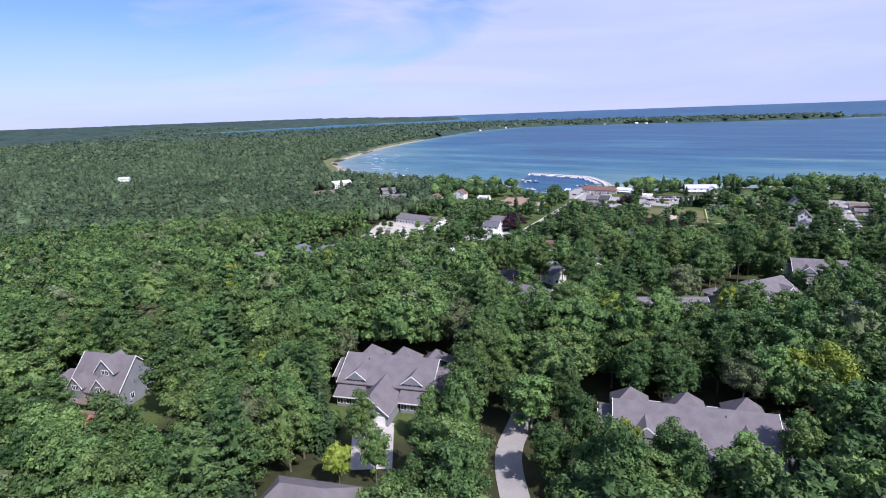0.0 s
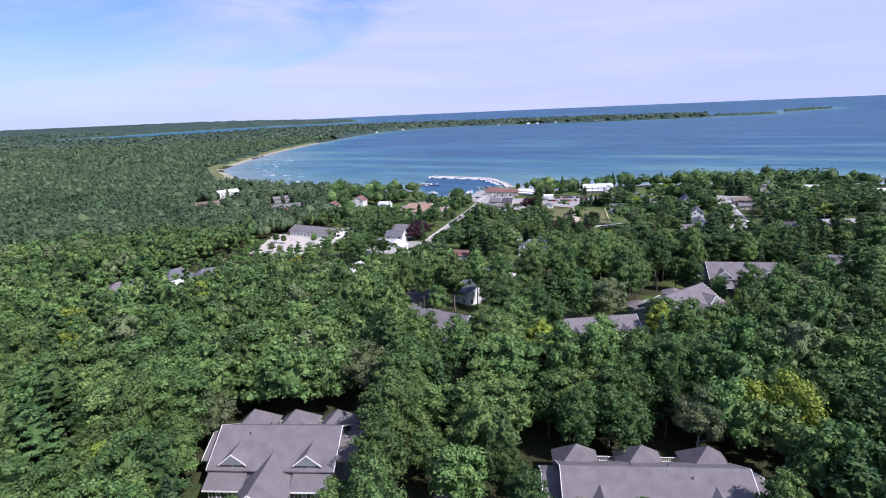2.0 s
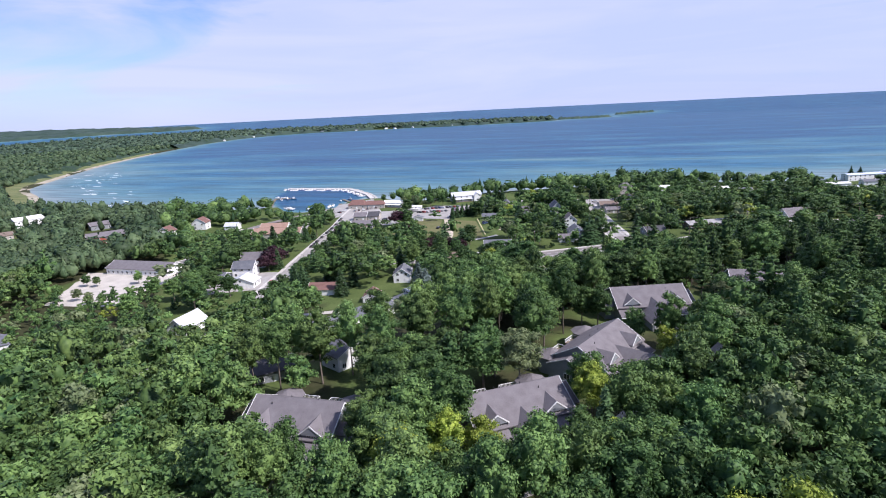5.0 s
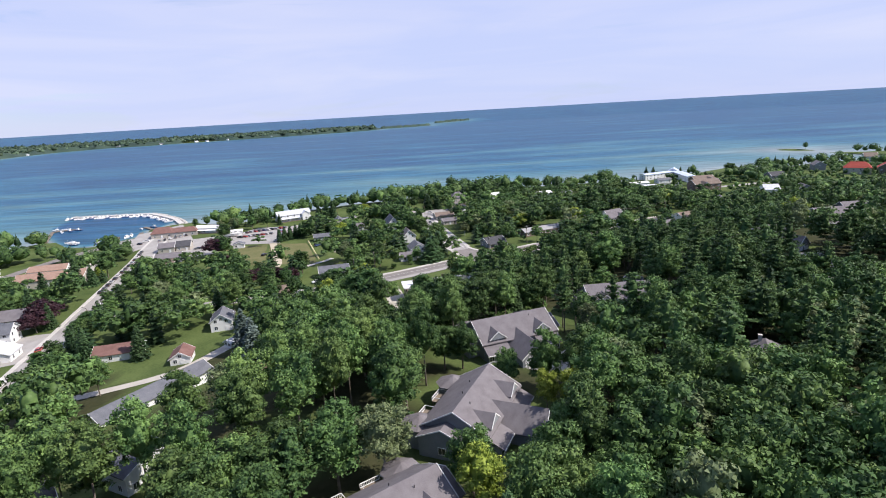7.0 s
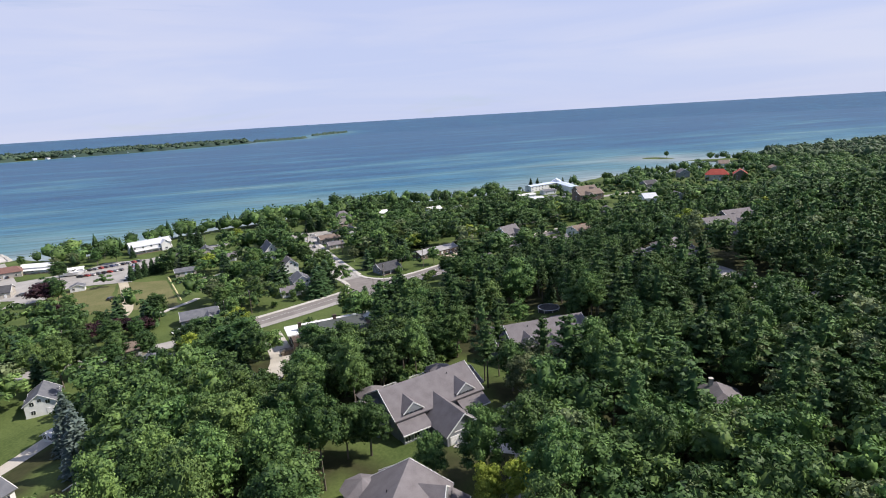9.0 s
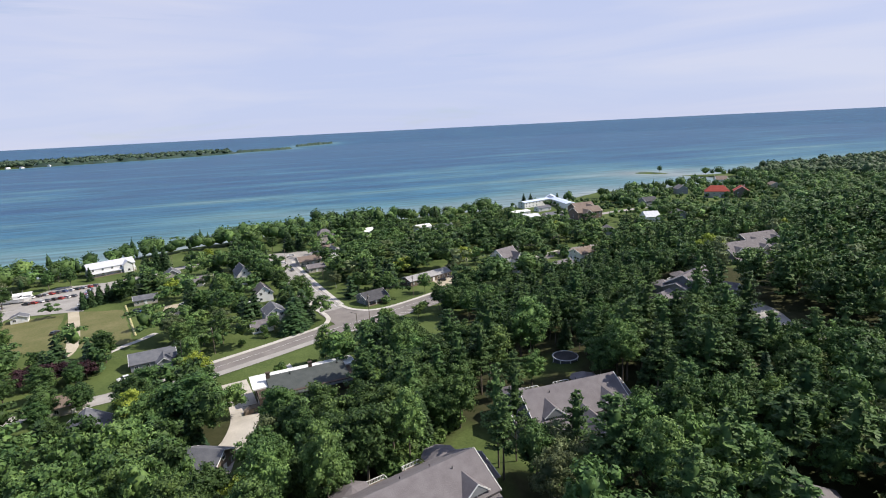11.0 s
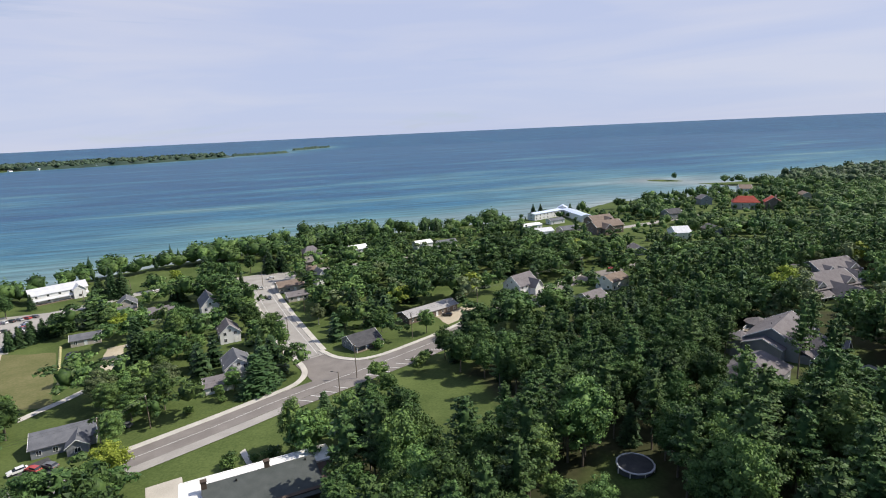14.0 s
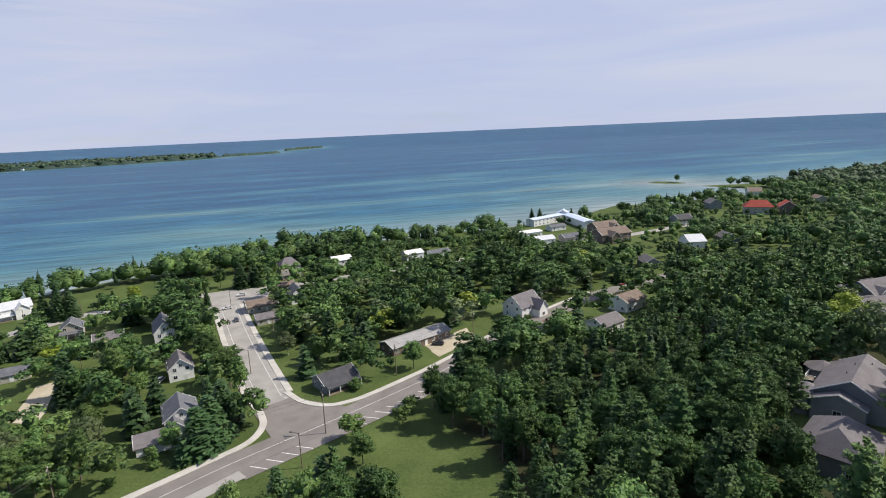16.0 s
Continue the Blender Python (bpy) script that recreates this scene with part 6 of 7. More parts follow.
# sight lines kept open before the houses: x, y, direction, length, half width
GAPS = ((-16, 118, 0.12, -1.0, 32, 11), (10, 100, -0.08, -1.0, 40, 7), (25, 175, -0.1, -1.0, 30, 9), (65.5, 158, -0.4, -0.9, 26, 10), (99.3, 171, -0.75, -0.66, 30, 11), (136, 192, -0.82, -0.58, 36, 11), (140, 178, -0.8, -0.6, 24, 9), (180, 184, -0.93, -0.36, 24, 9), (286, 178, -1.0, 0.0, 34, 9), (260, 181, -1, -0.1, 26, 8), (270, 148, -1, 0.0, 24, 9), (262, 136, -1, 0.05, 22, 8), (242, 143, -1, 0, 18, 6), (240, 264, -0.82, -0.57, 44, 13), (250, 274, -0.82, -0.57, 30, 8), (226, 246, -0.8, -0.6, 34, 8), (-83, 122, 0.60, -0.8, 42, 11),
        (-77, 305, 0.25, -0.97, 60, 18), (-101, 292, 0.3, -0.95, 55, 12), (-32, 388, 0.1, -1.0, 36, 19), (2, 297, 0.1, -1, 26, 8), (28, 348, 0, -1, 22, 10), (172, 262, -0.62, -0.78, 25, 15), (150, 266, -0.6, -0.8, 26, 8), (84, 240, -0.45, -0.9, 34, 7), (54, 250, -0.12, -1, 48, 15), (220, 335, -0.5, -0.8, 18, 12), (352, 290, -0.9, -0.4, 30, 10), (377, 252, -0.95, -0.3, 26, 9), (346, 252, -0.95, -0.3, 22, 8), (214, 198, -0.93, -0.37, 26, 5.5),
        (540, 308, -0.95, -0.3, 42, 20), (526, 250, -0.95, -0.3, 26, 9), (675, 216, -0.99, -0.08, 22, 22), (700, 262, -1, -0.1, 22, 7), (796, 236, -1, -0.1, 30, 10), (850, 232, -1, -0.05, 45, 22), (585, 358, -0.93, -0.37, 66, 32), (305, 306, -0.8, -0.6, 12, 14), (270, 125, -1.0, 0.2, 30, 10), (370, 165, -1, 0.08, 48, 15), (397, 163, -1, 0.06, 60, 13), (345, 160, -1, 0.1, 40, 10), (-125, 662, 0.22, -0.98, 90, 14), (-136, 597, 0.24, -0.97, 70, 17), (-62, 598, 0.13, -0.99, 70, 11), (-51, 532, 0.12, -0.99, 60, 15), (-10, 520, 0.05, -1, 50, 7), (14, 540, 0, -1, 55, 8), (36, 522, -0.05, -1, 45, 8), (-84, 305, 0.28, -0.96, 70, 26), (460, 262, -1, -0.2, 18, 6), (80, 280, -0.28, -0.96, 55, 13), (100, 311, -0.5, -0.87, 24, 7), (128, 303, -0.45, -0.9, 24, 8), (62, 312, -0.15, -1, 50, 10), (239, 520, -0.45, -0.9, 60, 18), (290, 482, -0.5, -0.86, 20, 30), (70, 385, -0.2, -1, 45, 8), (-435, 753, 0.3, -0.9, 30, 8))
for hx, hy, hw_, d_ in [(t[0], t[1], t[3], t[4]) for t in TOWN if t[1] > 250 or t[0] > 300]:
    vx, vy = (8, 55) if hx < 110 else (100, 165)
    GAPS += ((hx, hy, vx - hx, vy - hy, d_ / 2 + 24 + max(0, hy - 420) * 0.15, hw_ / 2 + 1.0),)
GAPS += ((208, 394, -0.5, -0.86, 34, 10), (62, 458, -0.11, -0.99, 34, 19), (137, 500, -0.28, -0.96, 30, 16), (163, 282, -0.57, -0.82, 26, 8), (147, 262, -0.57, -0.82, 26, 8), (135, 252, -0.57, -0.82, 24, 8), (-25, 78, 0.3, -0.95, 22, 9))
MAIN_GAP = np.array([(q[0], q[1]) for q in along(MAIN_STREET[1:], 8.0)])


def opened(x, y):
    hit = np.zeros(x.shape, bool)
    for gx, gy, dx, dy, ln, hw in GAPS:
        d = math.hypot(dx, dy)
        t = ((x - gx) * dx + (y - gy) * dy) / d
        s = np.abs((x - gx) * dy - (y - gy) * dx) / d
        hit |= (t > 0) & (t < ln) & (s < hw)
    for px, py in MAIN_GAP:
        hit |= (np.abs(x - px + 2) < 7.5) & (y - py < 0) & (y - py > -28)
    return hit


# the stretch of woods nearest to the way
AHEAD = np.array([(-95, 135), (-35, 95), (10, 100), (45, 140), (92, 178), (150, 210), (212, 166), (215, 228), (255, 215)], float)
x, y = scatter(-330, 900, -70, 640, 6.3)
ok = free(x, y) & ~((x > 620) & (y > 320)) & (y > np.interp(x, (-330, 60, 130, 400, 900), (55, 55, 92, 80, 30)))
lawn = np.zeros(x.shape, bool)
for lx, ly, lr in LAWNS:
    lawn |= np.hypot(x - lx, y - ly) < lr
ok &= ~lawn & ~(opened(x, y) & (rng.uniform(0, 1, x.shape) < 0.96))
town = in_town(x, y)
ok &= ~town | (rng.uniform(0, 1, x.shape) < np.where(x > 450, 0.62, np.where(x > 330, 0.66, np.where((x < 215) & (y > 330), 0.48, np.where(x > 262, 0.64, 0.52)))))
x, y, town = x[ok], y[ok], town[ok]
gap = np.full(x.shape, 1e9)
for px, py in SPOTS:
    gap = np.minimum(gap, np.hypot(x - px, y - py))
x, y, town = x[gap > 4.2], y[gap > 4.2], town[gap > 4.2]
near = edge_distance(x, y, np.array([*AHEAD, *AHEAD[-2:0:-1]]))
order = np.argsort(near)
mix = blob_noise(x, y, 60.0)
# stretches where the growth is low: x, y, radius, share of the full height
LOW = ((-40, 325, 48, 0.5), (15, 335, 30, 0.6), (160, 248, 16, 0.6), (110, 560, 30, 0.5), (120, 490, 75, 0.75), (196, 196, 12, 0.55), (555, 335, 62, 0.5), (520, 285, 45, 0.55), (640, 215, 55, 0.5), (700, 235, 60, 0.6), (430, 395, 50, 0.7))
NEAR_TREES, FINE_TREES, FAR_FROM = 525, 1350, 280
mid, small = [], []
for rank, i in enumerate(order):
    u, m = rng.uniform(), mix[i]
    if town[i]:
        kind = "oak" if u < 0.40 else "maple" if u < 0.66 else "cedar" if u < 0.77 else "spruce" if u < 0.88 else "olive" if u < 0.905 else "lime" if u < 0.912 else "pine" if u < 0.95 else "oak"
        size = rng.uniform(0.60, 0.98) * (0.86 if x[i] > 450 else 1.08 if x[i] > 262 else 1.0)
    else:
        east = x[i] > 150
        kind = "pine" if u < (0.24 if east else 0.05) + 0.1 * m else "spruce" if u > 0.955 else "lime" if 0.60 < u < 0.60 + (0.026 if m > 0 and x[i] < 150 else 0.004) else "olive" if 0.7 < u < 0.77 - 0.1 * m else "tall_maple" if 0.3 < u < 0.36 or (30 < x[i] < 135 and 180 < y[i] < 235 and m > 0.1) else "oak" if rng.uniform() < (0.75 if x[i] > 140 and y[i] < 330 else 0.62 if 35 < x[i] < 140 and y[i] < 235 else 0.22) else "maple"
        size = rng.uniform(0.74, 1.08)
        if 215 < x[i] < 350 and 185 < y[i] < 285:
            kind = "cedar" if u < 0.16 else "spruce" if u < 0.21 else "pine" if u < 0.45 else "oak"
            size *= 1.0 if kind == "cedar" else 0.72 if y[i] > 215 else 0.85
        elif x[i] > 130 and kind == "oak" and u > 0.82:
            kind = "pine"
    low_ = min([f for lx, ly, lr, f in LOW if math.hypot(x[i] - lx, y[i] - ly) < lr], default=1.0)
    if near[i] > FAR_FROM:
        small.append((x[i], y[i], size * low_, kind))
    elif rank < NEAR_TREES:
        tree(kind, x[i], y[i], size * low_, rng.uniform(0.95, 1.2) * (1.25 if town[i] else 1.0))
    else:
        mid.append((x[i], y[i], size * low_, kind, rank < FINE_TREES, 1.32 if town[i] else 1.0))


def wood_tree(kind, fine):
    """The crown of a tree farther off, in fewer faces."""
    if kind in ("spruce", "cedar", "blue_spruce"):
        return [spruce_crown(3 + k, 13 + k, 2.6, 0.5, 15 if fine else 8, 0.6 if fine else 0.95) for k in range(3)]
    if kind == "pine":
        return [pine_crown(4 + k, 19 + k, 3.9, 6, 24 if fine else 12, 0.6 if fine else 1.0) for k in range(3)]
    out = []
    for k in range(4):
        out.append(broad_crown(200 + k, 15.0 + k, 4.2, 3.5, 14 if fine else 6, 1000 if fine else 350, 0.385 if fine else 0.58))
    return out


def wood(name, spots, mat, label):
    """Many trees in one mesh."""
    vs, fs, tints, o = [], [], [], 0
    data = {}
    for px, py, size, kind, fine, wide in spots:
        if (kind, fine) not in data:
            data[kind, fine] = wood_tree(kind, fine)
        v, f = data[kind, fine][int(rng.integers(len(data[kind, fine])))]
        a = rng.uniform(0, 6.28)
        c, s = math.cos(a), math.sin(a)
        w = size * wide * rng.uniform(0.9, 1.2)
        q = np.stack([(v[:, 0] * c - v[:, 1] * s) * w + px, (v[:, 0] * s + v[:, 1] * c) * w + py, v[:, 2] * size * rng.uniform(0.88, 1.1) + height(px, py)], 1)
        vs.append(q)
        fs.append(f + o)
        tints.append(np.full(len(q), rng.uniform(), np.float32))
        o += len(q)
    me = bulk(name, np.concatenate(vs), np.concatenate(fs), mat)
    me.attributes.new("tint", "FLOAT", "POINT").data.foreach_set("value", np.concatenate(tints))
    return tagged(new(name, me), label, "trees", kind="stuff")


groups = {}
for s in mid:
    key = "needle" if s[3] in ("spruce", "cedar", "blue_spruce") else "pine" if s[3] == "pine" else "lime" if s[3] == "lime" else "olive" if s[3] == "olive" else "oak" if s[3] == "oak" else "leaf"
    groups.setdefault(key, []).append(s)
WOOD_MATS = {"needle": (FAR_NEEDLE, "dark conifers scattered through the woods and yards"), "pine": (FAR_PINE, "feathery pines standing above the woods"), "oak": (FAR_SHADED_LEAF, "dark green broad-leaved trees among the woods, colour darkened for shade"), "leaf": (FAR_LEAF, "dense broad-leaved woods of green crowns"), "lime": (LIME, "yellow-green trees scattered in the woods"), "olive": (OLIVE, "grey-green trees scattered in the woods")}
for key, spots in groups.items():
    wood("woods", spots, *WOOD_MATS[key])


def thicket(name, px, py, scale, label, mat, conic=False, wide=1.1, sprays=18):
    """A far wood of small lumpy crowns, a few faces each."""
    forms = []
    for q in range(6):
        r = np.random.default_rng(300 + q)
        d = sphere_dirs(r, sprays, -0.1)
        d = d * (1 + 0.14 * r.normal(size=(len(d), 1)))
        v, f = join([ball((0, 0, 8.6), (4.0, 4.0, 5.6), 1, 0.7, 3.1 * q), leaves(r, d * np.array((3.9, 3.9, 5.6)) + np.array((0, 0, 8.8)), d, 1.15 * (18 / sprays) ** 0.3)])
        if conic:
            v[:, :2] *= (np.clip(15 - v[:, 2], 0.5, 15) / 13)[:, None] * 0.85
        forms.append((v, f))
    vs, fs, ts, o = [], [], [], 0
    base_ = np.maximum(hill(px, py), WATER) + lift(px, py)
    for i in range(len(px)):
        v, f = forms[int(rng.integers(6))]
        a, w, t = rng.uniform(0, 6.28), scale[i] * wide * rng.uniform(0.85, 1.25), scale[i] * rng.uniform(0.75, 1.15)
        c, s = math.cos(a) * w, math.sin(a) * w
        vs.append(np.stack([v[:, 0] * c - v[:, 1] * s + px[i], v[:, 0] * s + v[:, 1] * c + py[i], v[:, 2] * t + base_[i]], 1))
        fs.append(f + o)
        ts.append(np.full(len(v), rng.uniform(), np.float32))
        o += len(v)
    me = bulk(name, np.concatenate(vs), np.concatenate(fs), mat)
    me.attributes.new("tint", "FLOAT", "POINT").data.foreach_set("value", np.concatenate(ts))
    return tagged(new(name, me), label, "forest", kind="stuff")


def canopy(name, x0, x1, y0, y1, step, top, label, keep, mat):
    """A far forest roof: a lumpy sheet that comes down to the ground at its edges."""
    xs, ys = np.arange(x0, x1 + step, step), np.arange(y0, y1 + step, step)
    gx, gy = np.meshgrid(xs, ys)
    gx = gx + rng.uniform(-0.35, 0.35, gx.shape) * step
    gy = gy + rng.uniform(-0.35, 0.35, gy.shape) * step
    k = keep(gx, gy)
    z = np.maximum(hill(gx, gy), WATER) + lift(gx, gy) + np.where(k, top * rng.uniform(0.40, 1.15, gx.shape), -2.0)
    nx = len(xs)
    verts = np.stack([gx.ravel(), gy.ravel(), z.ravel()], 1)
    i = np.arange((nx - 1) * (len(ys) - 1))
    a = i // (nx - 1) * nx + i % (nx - 1)
    quads = np.stack([a, a + 1, a + nx + 1, a + nx], 1)
    quads = quads[k.ravel()[quads].any(1)]
    used, back_ = np.unique(quads, return_inverse=True)
    tri = back_.reshape(-1, 4)
    tri = np.concatenate([tri[:, [0, 1, 2]], tri[:, [0, 2, 3]]])
    return tagged(new(name, bulk(name, verts[used], tri, mat)), label, "forest", kind="stuff")


def past(x, y):
    return ~((x > -325) & (x < 895) & (y > -65) & (y < 635)) & (shore(x, y) > 14) & ~((x > 870) & (x < 1010) & (y > 190)) & (np.hypot(x - 70, y - 100) < 4850)


west_ = [q for q in small if q[0] < -12]
small = [q for q in small if q[0] >= -12]
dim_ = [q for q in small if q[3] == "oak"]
thicket("far_woods", np.array([q[0] for q in dim_]), np.array([q[1] for q in dim_]), np.array([q[2] for q in dim_]), "far dark green trees between the houses, colour darkened for shade", FAR_SHADED_LEAF, wide=1.4, sprays=80)
soft_ = [q for q in small if q[3] not in ("spruce", "cedar", "pine", "oak")]
hard_ = [q for q in small if q[3] in ("spruce", "cedar", "pine")]
thicket("far_woods", np.array([q[0] for q in soft_]), np.array([q[1] for q in soft_]), np.array([q[2] for q in soft_]), "far broad-leaved woods between the houses", FAR_LEAF, wide=1.4, sprays=80)
thicket("far_woods", np.array([q[0] for q in hard_]), np.array([q[1] for q in hard_]), np.array([q[2] for q in hard_]), "far dark conifers between the houses", FAR_NEEDLE, True, sprays=60)
for conic in (False, True):
    part_ = [q for i, q in enumerate(west_) if (i % 5 < 2) == conic]
    thicket("far_woods", np.array([q[0] for q in part_]), np.array([q[1] for q in part_]), np.array([q[2] for q in part_]), "pointed conifers in the woods beside the town" if conic else "green woods beside the town", WOOD_LEAF, conic, wide=1.25, sprays=60)
px, py = scatter(-900, -60, 10, 1150, 7.4)
k = ((px < -328) | (py > 638)) & (shore(px, py) > 30) & (np.hypot(px + 435, py - 753) > 9) & ~opened(px, py)
pointed = rng.uniform(0, 1, px.shape) < 0.42 + 0.3 * blob_noise(px, py, 110.0, 3.0)
for pick, conic, label in ((k & ~pointed, False, "broad green forest of many crowns beside the bay"), (k & pointed, True, "pointed dark conifers in the forest beside the bay")):
    thicket("far_woods", px[pick], py[pick], rng.uniform(0.62, 0.98, pick.sum()), label, WOOD_LEAF, conic)
px, py = scatter(-1700, 0, 10, 2100, 13)
k = ((px < -890) | (py > 1140)) & (shore(px, py) > 30)
thicket("far_woods", px[k], py[k], rng.uniform(0.8, 1.25, k.sum()), "far green forest of rough crowns behind the bay", WOOD_LEAF, wide=1.25, sprays=8)
# the peninsula's crowns and roofs wear leaf colours with haze painted in
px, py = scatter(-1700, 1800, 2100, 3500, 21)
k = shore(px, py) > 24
thicket("distant_woods", px[k], py[k], rng.uniform(1.05, 1.6, k.sum()), "wooded peninsula of rough crowns across the bay", HAZED_WOOD, wide=1.7, sprays=8)
px, py = scatter(892, 1240, -160, 235, 8.5)
k = (shore(px, py) > 10) & ~((px < 1010) & (py > 205))
thicket("far_woods", px[k], py[k], rng.uniform(0.7, 1.1, k.sum()), "wooded shore of broad crowns beyond the spit", WOOD_LEAF, wide=1.3)
px, py = scatter(-160, 400, -90, 90, 9)
k = py < np.interp(px, (-330, 60, 130, 400), (52, 52, 89, 77)) - 2
thicket("far_woods", px[k], py[k], np.ones(k.sum()), "green woods on the plateau above the town", WOOD_LEAF, sprays=14)
canopy("far_forest", -2200, 0, -300, 2500, 14, 9, "unbroken green forest stretching away from the bay", lambda x, y: past(x, y) & ((x < -890) | (y > 1140) | (y < 15)) & (shore(x, y) > 24), SHADED_ROOF_LEAF)
canopy("far_forest", 300, 1600, -600, 320, 11, 9, "green wooded shore beyond the town", past, SHADED_ROOF_LEAF)
canopy("distant_forest", -4900, 1900, 2090, 4900, 24, 14, "distant wooded peninsula across the bay", past, HAZED_LEAF)
canopy("distant_forest", -4900, -2180, -1500, 2110, 34, 9, "distant forest reaching the horizon", past, HAZED_LEAF)
canopy("distant_forest", 1780, 2520, 2440, 2660, 9, 10, "low wooded islets off the peninsula", lambda x, y: (shore(x, y) > 7) & (x > 1790) & (edge_distance(x, y, MAIN) > 12), HAZED_LEAF)


# ---- buildings with a shape of their own ----
def clinic():
    """Low building: a grey-green sloping roof with a white flat roof along its far side and one end."""
    ob = thing("building", 177, 268, height(177, 268) + 1.0, -31, "low brown building, grey-green roof edged with white flat roof", "building")
    part("wall", boxed((-15, -7.5, -3, 15, 7, 3.8)), DARK_SIDING, ob)
    part("white_roof", boxed((-16, 3.2, 3.8, 16.5, 8, 4.25), (-16, -1.5, 3.8, -11.6, 3.2, 4.25), (12.6, 2.0, 3.8, 16.5, 3.2, 4.25)), WHITE_ROOF, ob, "white flat roof")
    part("parapet", boxed((-16.1, 7.9, 4.25, 16.6, 8.1, 4.5), (-16.1, -1.6, 4.25, -15.9, 8.1, 4.5), (16.4, 2, 4.25, 16.6, 8.1, 4.5)), TRIM, ob)
    bm = bmesh.new()
    slab(bm, [(-11.6, -8.6, 3.4), (12.6, -8.6, 3.4), (12.6, 3.2, 5.6), (-11.6, 3.2, 5.6)], 0.25)
    part("sloped_roof", bm, GREEN_ROOF, ob, "grey-green sloping roof")
    bm = bmesh.new()
    prism(bm, [(-11.5, 3.1, 3.8), (12.5, 3.1, 3.8), (12.5, -8, 3.3), (-11.5, -8, 3.3)], [(-11.5, 3.1, 5.3), (12.5, 3.1, 5.3), (12.5, -8, 3.35), (-11.5, -8, 3.35)])
    part("upper_wall", bm, DARK_SIDING, ob)
    for cx, cy in ((-11.0, 2.2), (2.2, 3.4)):
        part("chimney", boxed((cx - 0.55, cy - 0.5, 3.8, cx + 0.55, cy + 0.5, 7.0), (cx - 0.68, cy - 0.62, 7.0, cx + 0.68, cy + 0.62, 7.2)), DARK_SIDING, ob, "dark brick chimney")
    for vx, vy in ((-4.5, 1.6), (10.5, 2.0)):
        bm = bmesh.new()
        tube(bm, (vx, vy, 5.0), (vx, vy, 5.9), 0.2, 0.2)
        part("vent_pipe", bm, DARK_METAL, ob)
    for k in range(6):
        window(ob, -12 + 4.6 * k, 7.02, 1.8, 1.6, 1.4, 180)
    for k in range(3):
        window(ob, -15.02, -5 + 4 * k, 1.8, 1.3, 1.3, -90)
    part("stairs", boxed(*[(-17.6 - 0.35 * i, -6, -2, -17.25 - 0.35 * i, -3.6, 0.6 - 0.17 * i) for i in range(6)], (-17.3, -6, -2, -15, -3.6, 0.75)), WOOD, ob)
    part("handrail", boxed((-19.4, -6.08, 0.6, -15.2, -6.0, 0.7), (-19.4, -3.6, 0.6, -15.2, -3.52, 0.7), *[(-19.3 + 1.3 * i, -6.08, -0.5, -19.2 + 1.3 * i, -6.0, 0.6) for i in range(4)]), DARK_METAL, ob)
    return ob


clinic()
pg = thing("pergola", 194.5, 262.5, height(194, 262) + 1.0, -31, "weathered wooden pergola beside a low building", "pergola")
for px, py in ((-2, -2), (2, -2), (-2, 2), (2, 2)):
    part("post", boxed((px - 0.08, py - 0.08, -1.5, px + 0.08, py + 0.08, 2.4)), WOOD, pg)
for i in range(9):
    part("slat", boxed((-2.4, -2.2 + 0.55 * i - 0.06, 2.52, 2.4, -2.2 + 0.55 * i + 0.06, 2.66)), WOOD, pg)
part("beam", boxed((-2.1, -2.4, 2.35, -1.95, 2.4, 2.52), (1.95, -2.4, 2.35, 2.1, 2.4, 2.52)), WOOD, pg)
patch("path", ((186.5, 283.5), (184.5, 282.3), (188.5, 291.5), (190.5, 292)), 0.13, CONCRETE, "pale concrete path to the building", "path", 2.0)
sg = thing("sign_board", 192.5, 283, height(192.5, 283), -25, "low white sign board on two posts in a flower bed", "sign")
part("post", boxed((-1.2, -0.07, -0.5, -1.06, 0.07, 2.0)), TRIM, sg)
part("post", boxed((1.06, -0.07, -0.5, 1.2, 0.07, 2.0)), TRIM, sg)
part("panel", boxed((-1.06, -0.04, 0.8, 1.06, 0.04, 1.9)), TRIM, sg)

inn = house("inn", 239, 521, -12, 27, 10, 5.4, 2.8, WHITE_SIDING, PALE_ROOF, "long two-storey lakefront inn with a pale metal roof", "inn", storeys=2, porch=True, wing=(6, 12, 3, 5.0, 2.4))
for cx, cy, rz, ln in ((583, 374.5, -20, 42), (586, 349, 44, 46)):
    house("motel_wing", cx, cy, rz, ln, 9, 5.6, 0.9, WHITE_SIDING, BLUE_ROOF, "long white two-storey motel wing with pale blue roof", "motel", storeys=2)
house("motel_lobby", 603, 368, -70, 9, 9, 6.4, 2.6, WHITE_SIDING, BLUE_ROOF, "white motel lobby with a peaked blue roof", "motel", axis="y")
house("building", 524, 365, -30, 18, 10, 3.6, 0.8, WHITE_SIDING, WHITE_ROOF, "low white building with a white roof near the motel", "building")
house("building", 556, 356, -30, 14, 8, 3.2, 1.4, WHITE_SIDING, SLATE, "low grey-roofed building beside the motel", "building")
house("lodge", 684, 224, -78, 22, 13, 6.4, 5.0, BEIGE_SIDING, RED_ROOF_BRIGHT, "broad building with a hipped bright red roof above the bay", "lodge", storeys=2, hip=5.0)
house("lodge", 690, 203, -78, 13, 13, 6.6, 4.2, BROWN_SIDING, RED_ROOF_BRIGHT, "brown building with a steep red roof and a chimney", "lodge", storeys=2, axis="y", chimney=True)
house("house", -435, 753, 20, 13, 12, 11.0, 2.0, WHITE_SIDING, PALE_ROOF, "tall pale house alone in the forest", "house", storeys=3, z=-2)
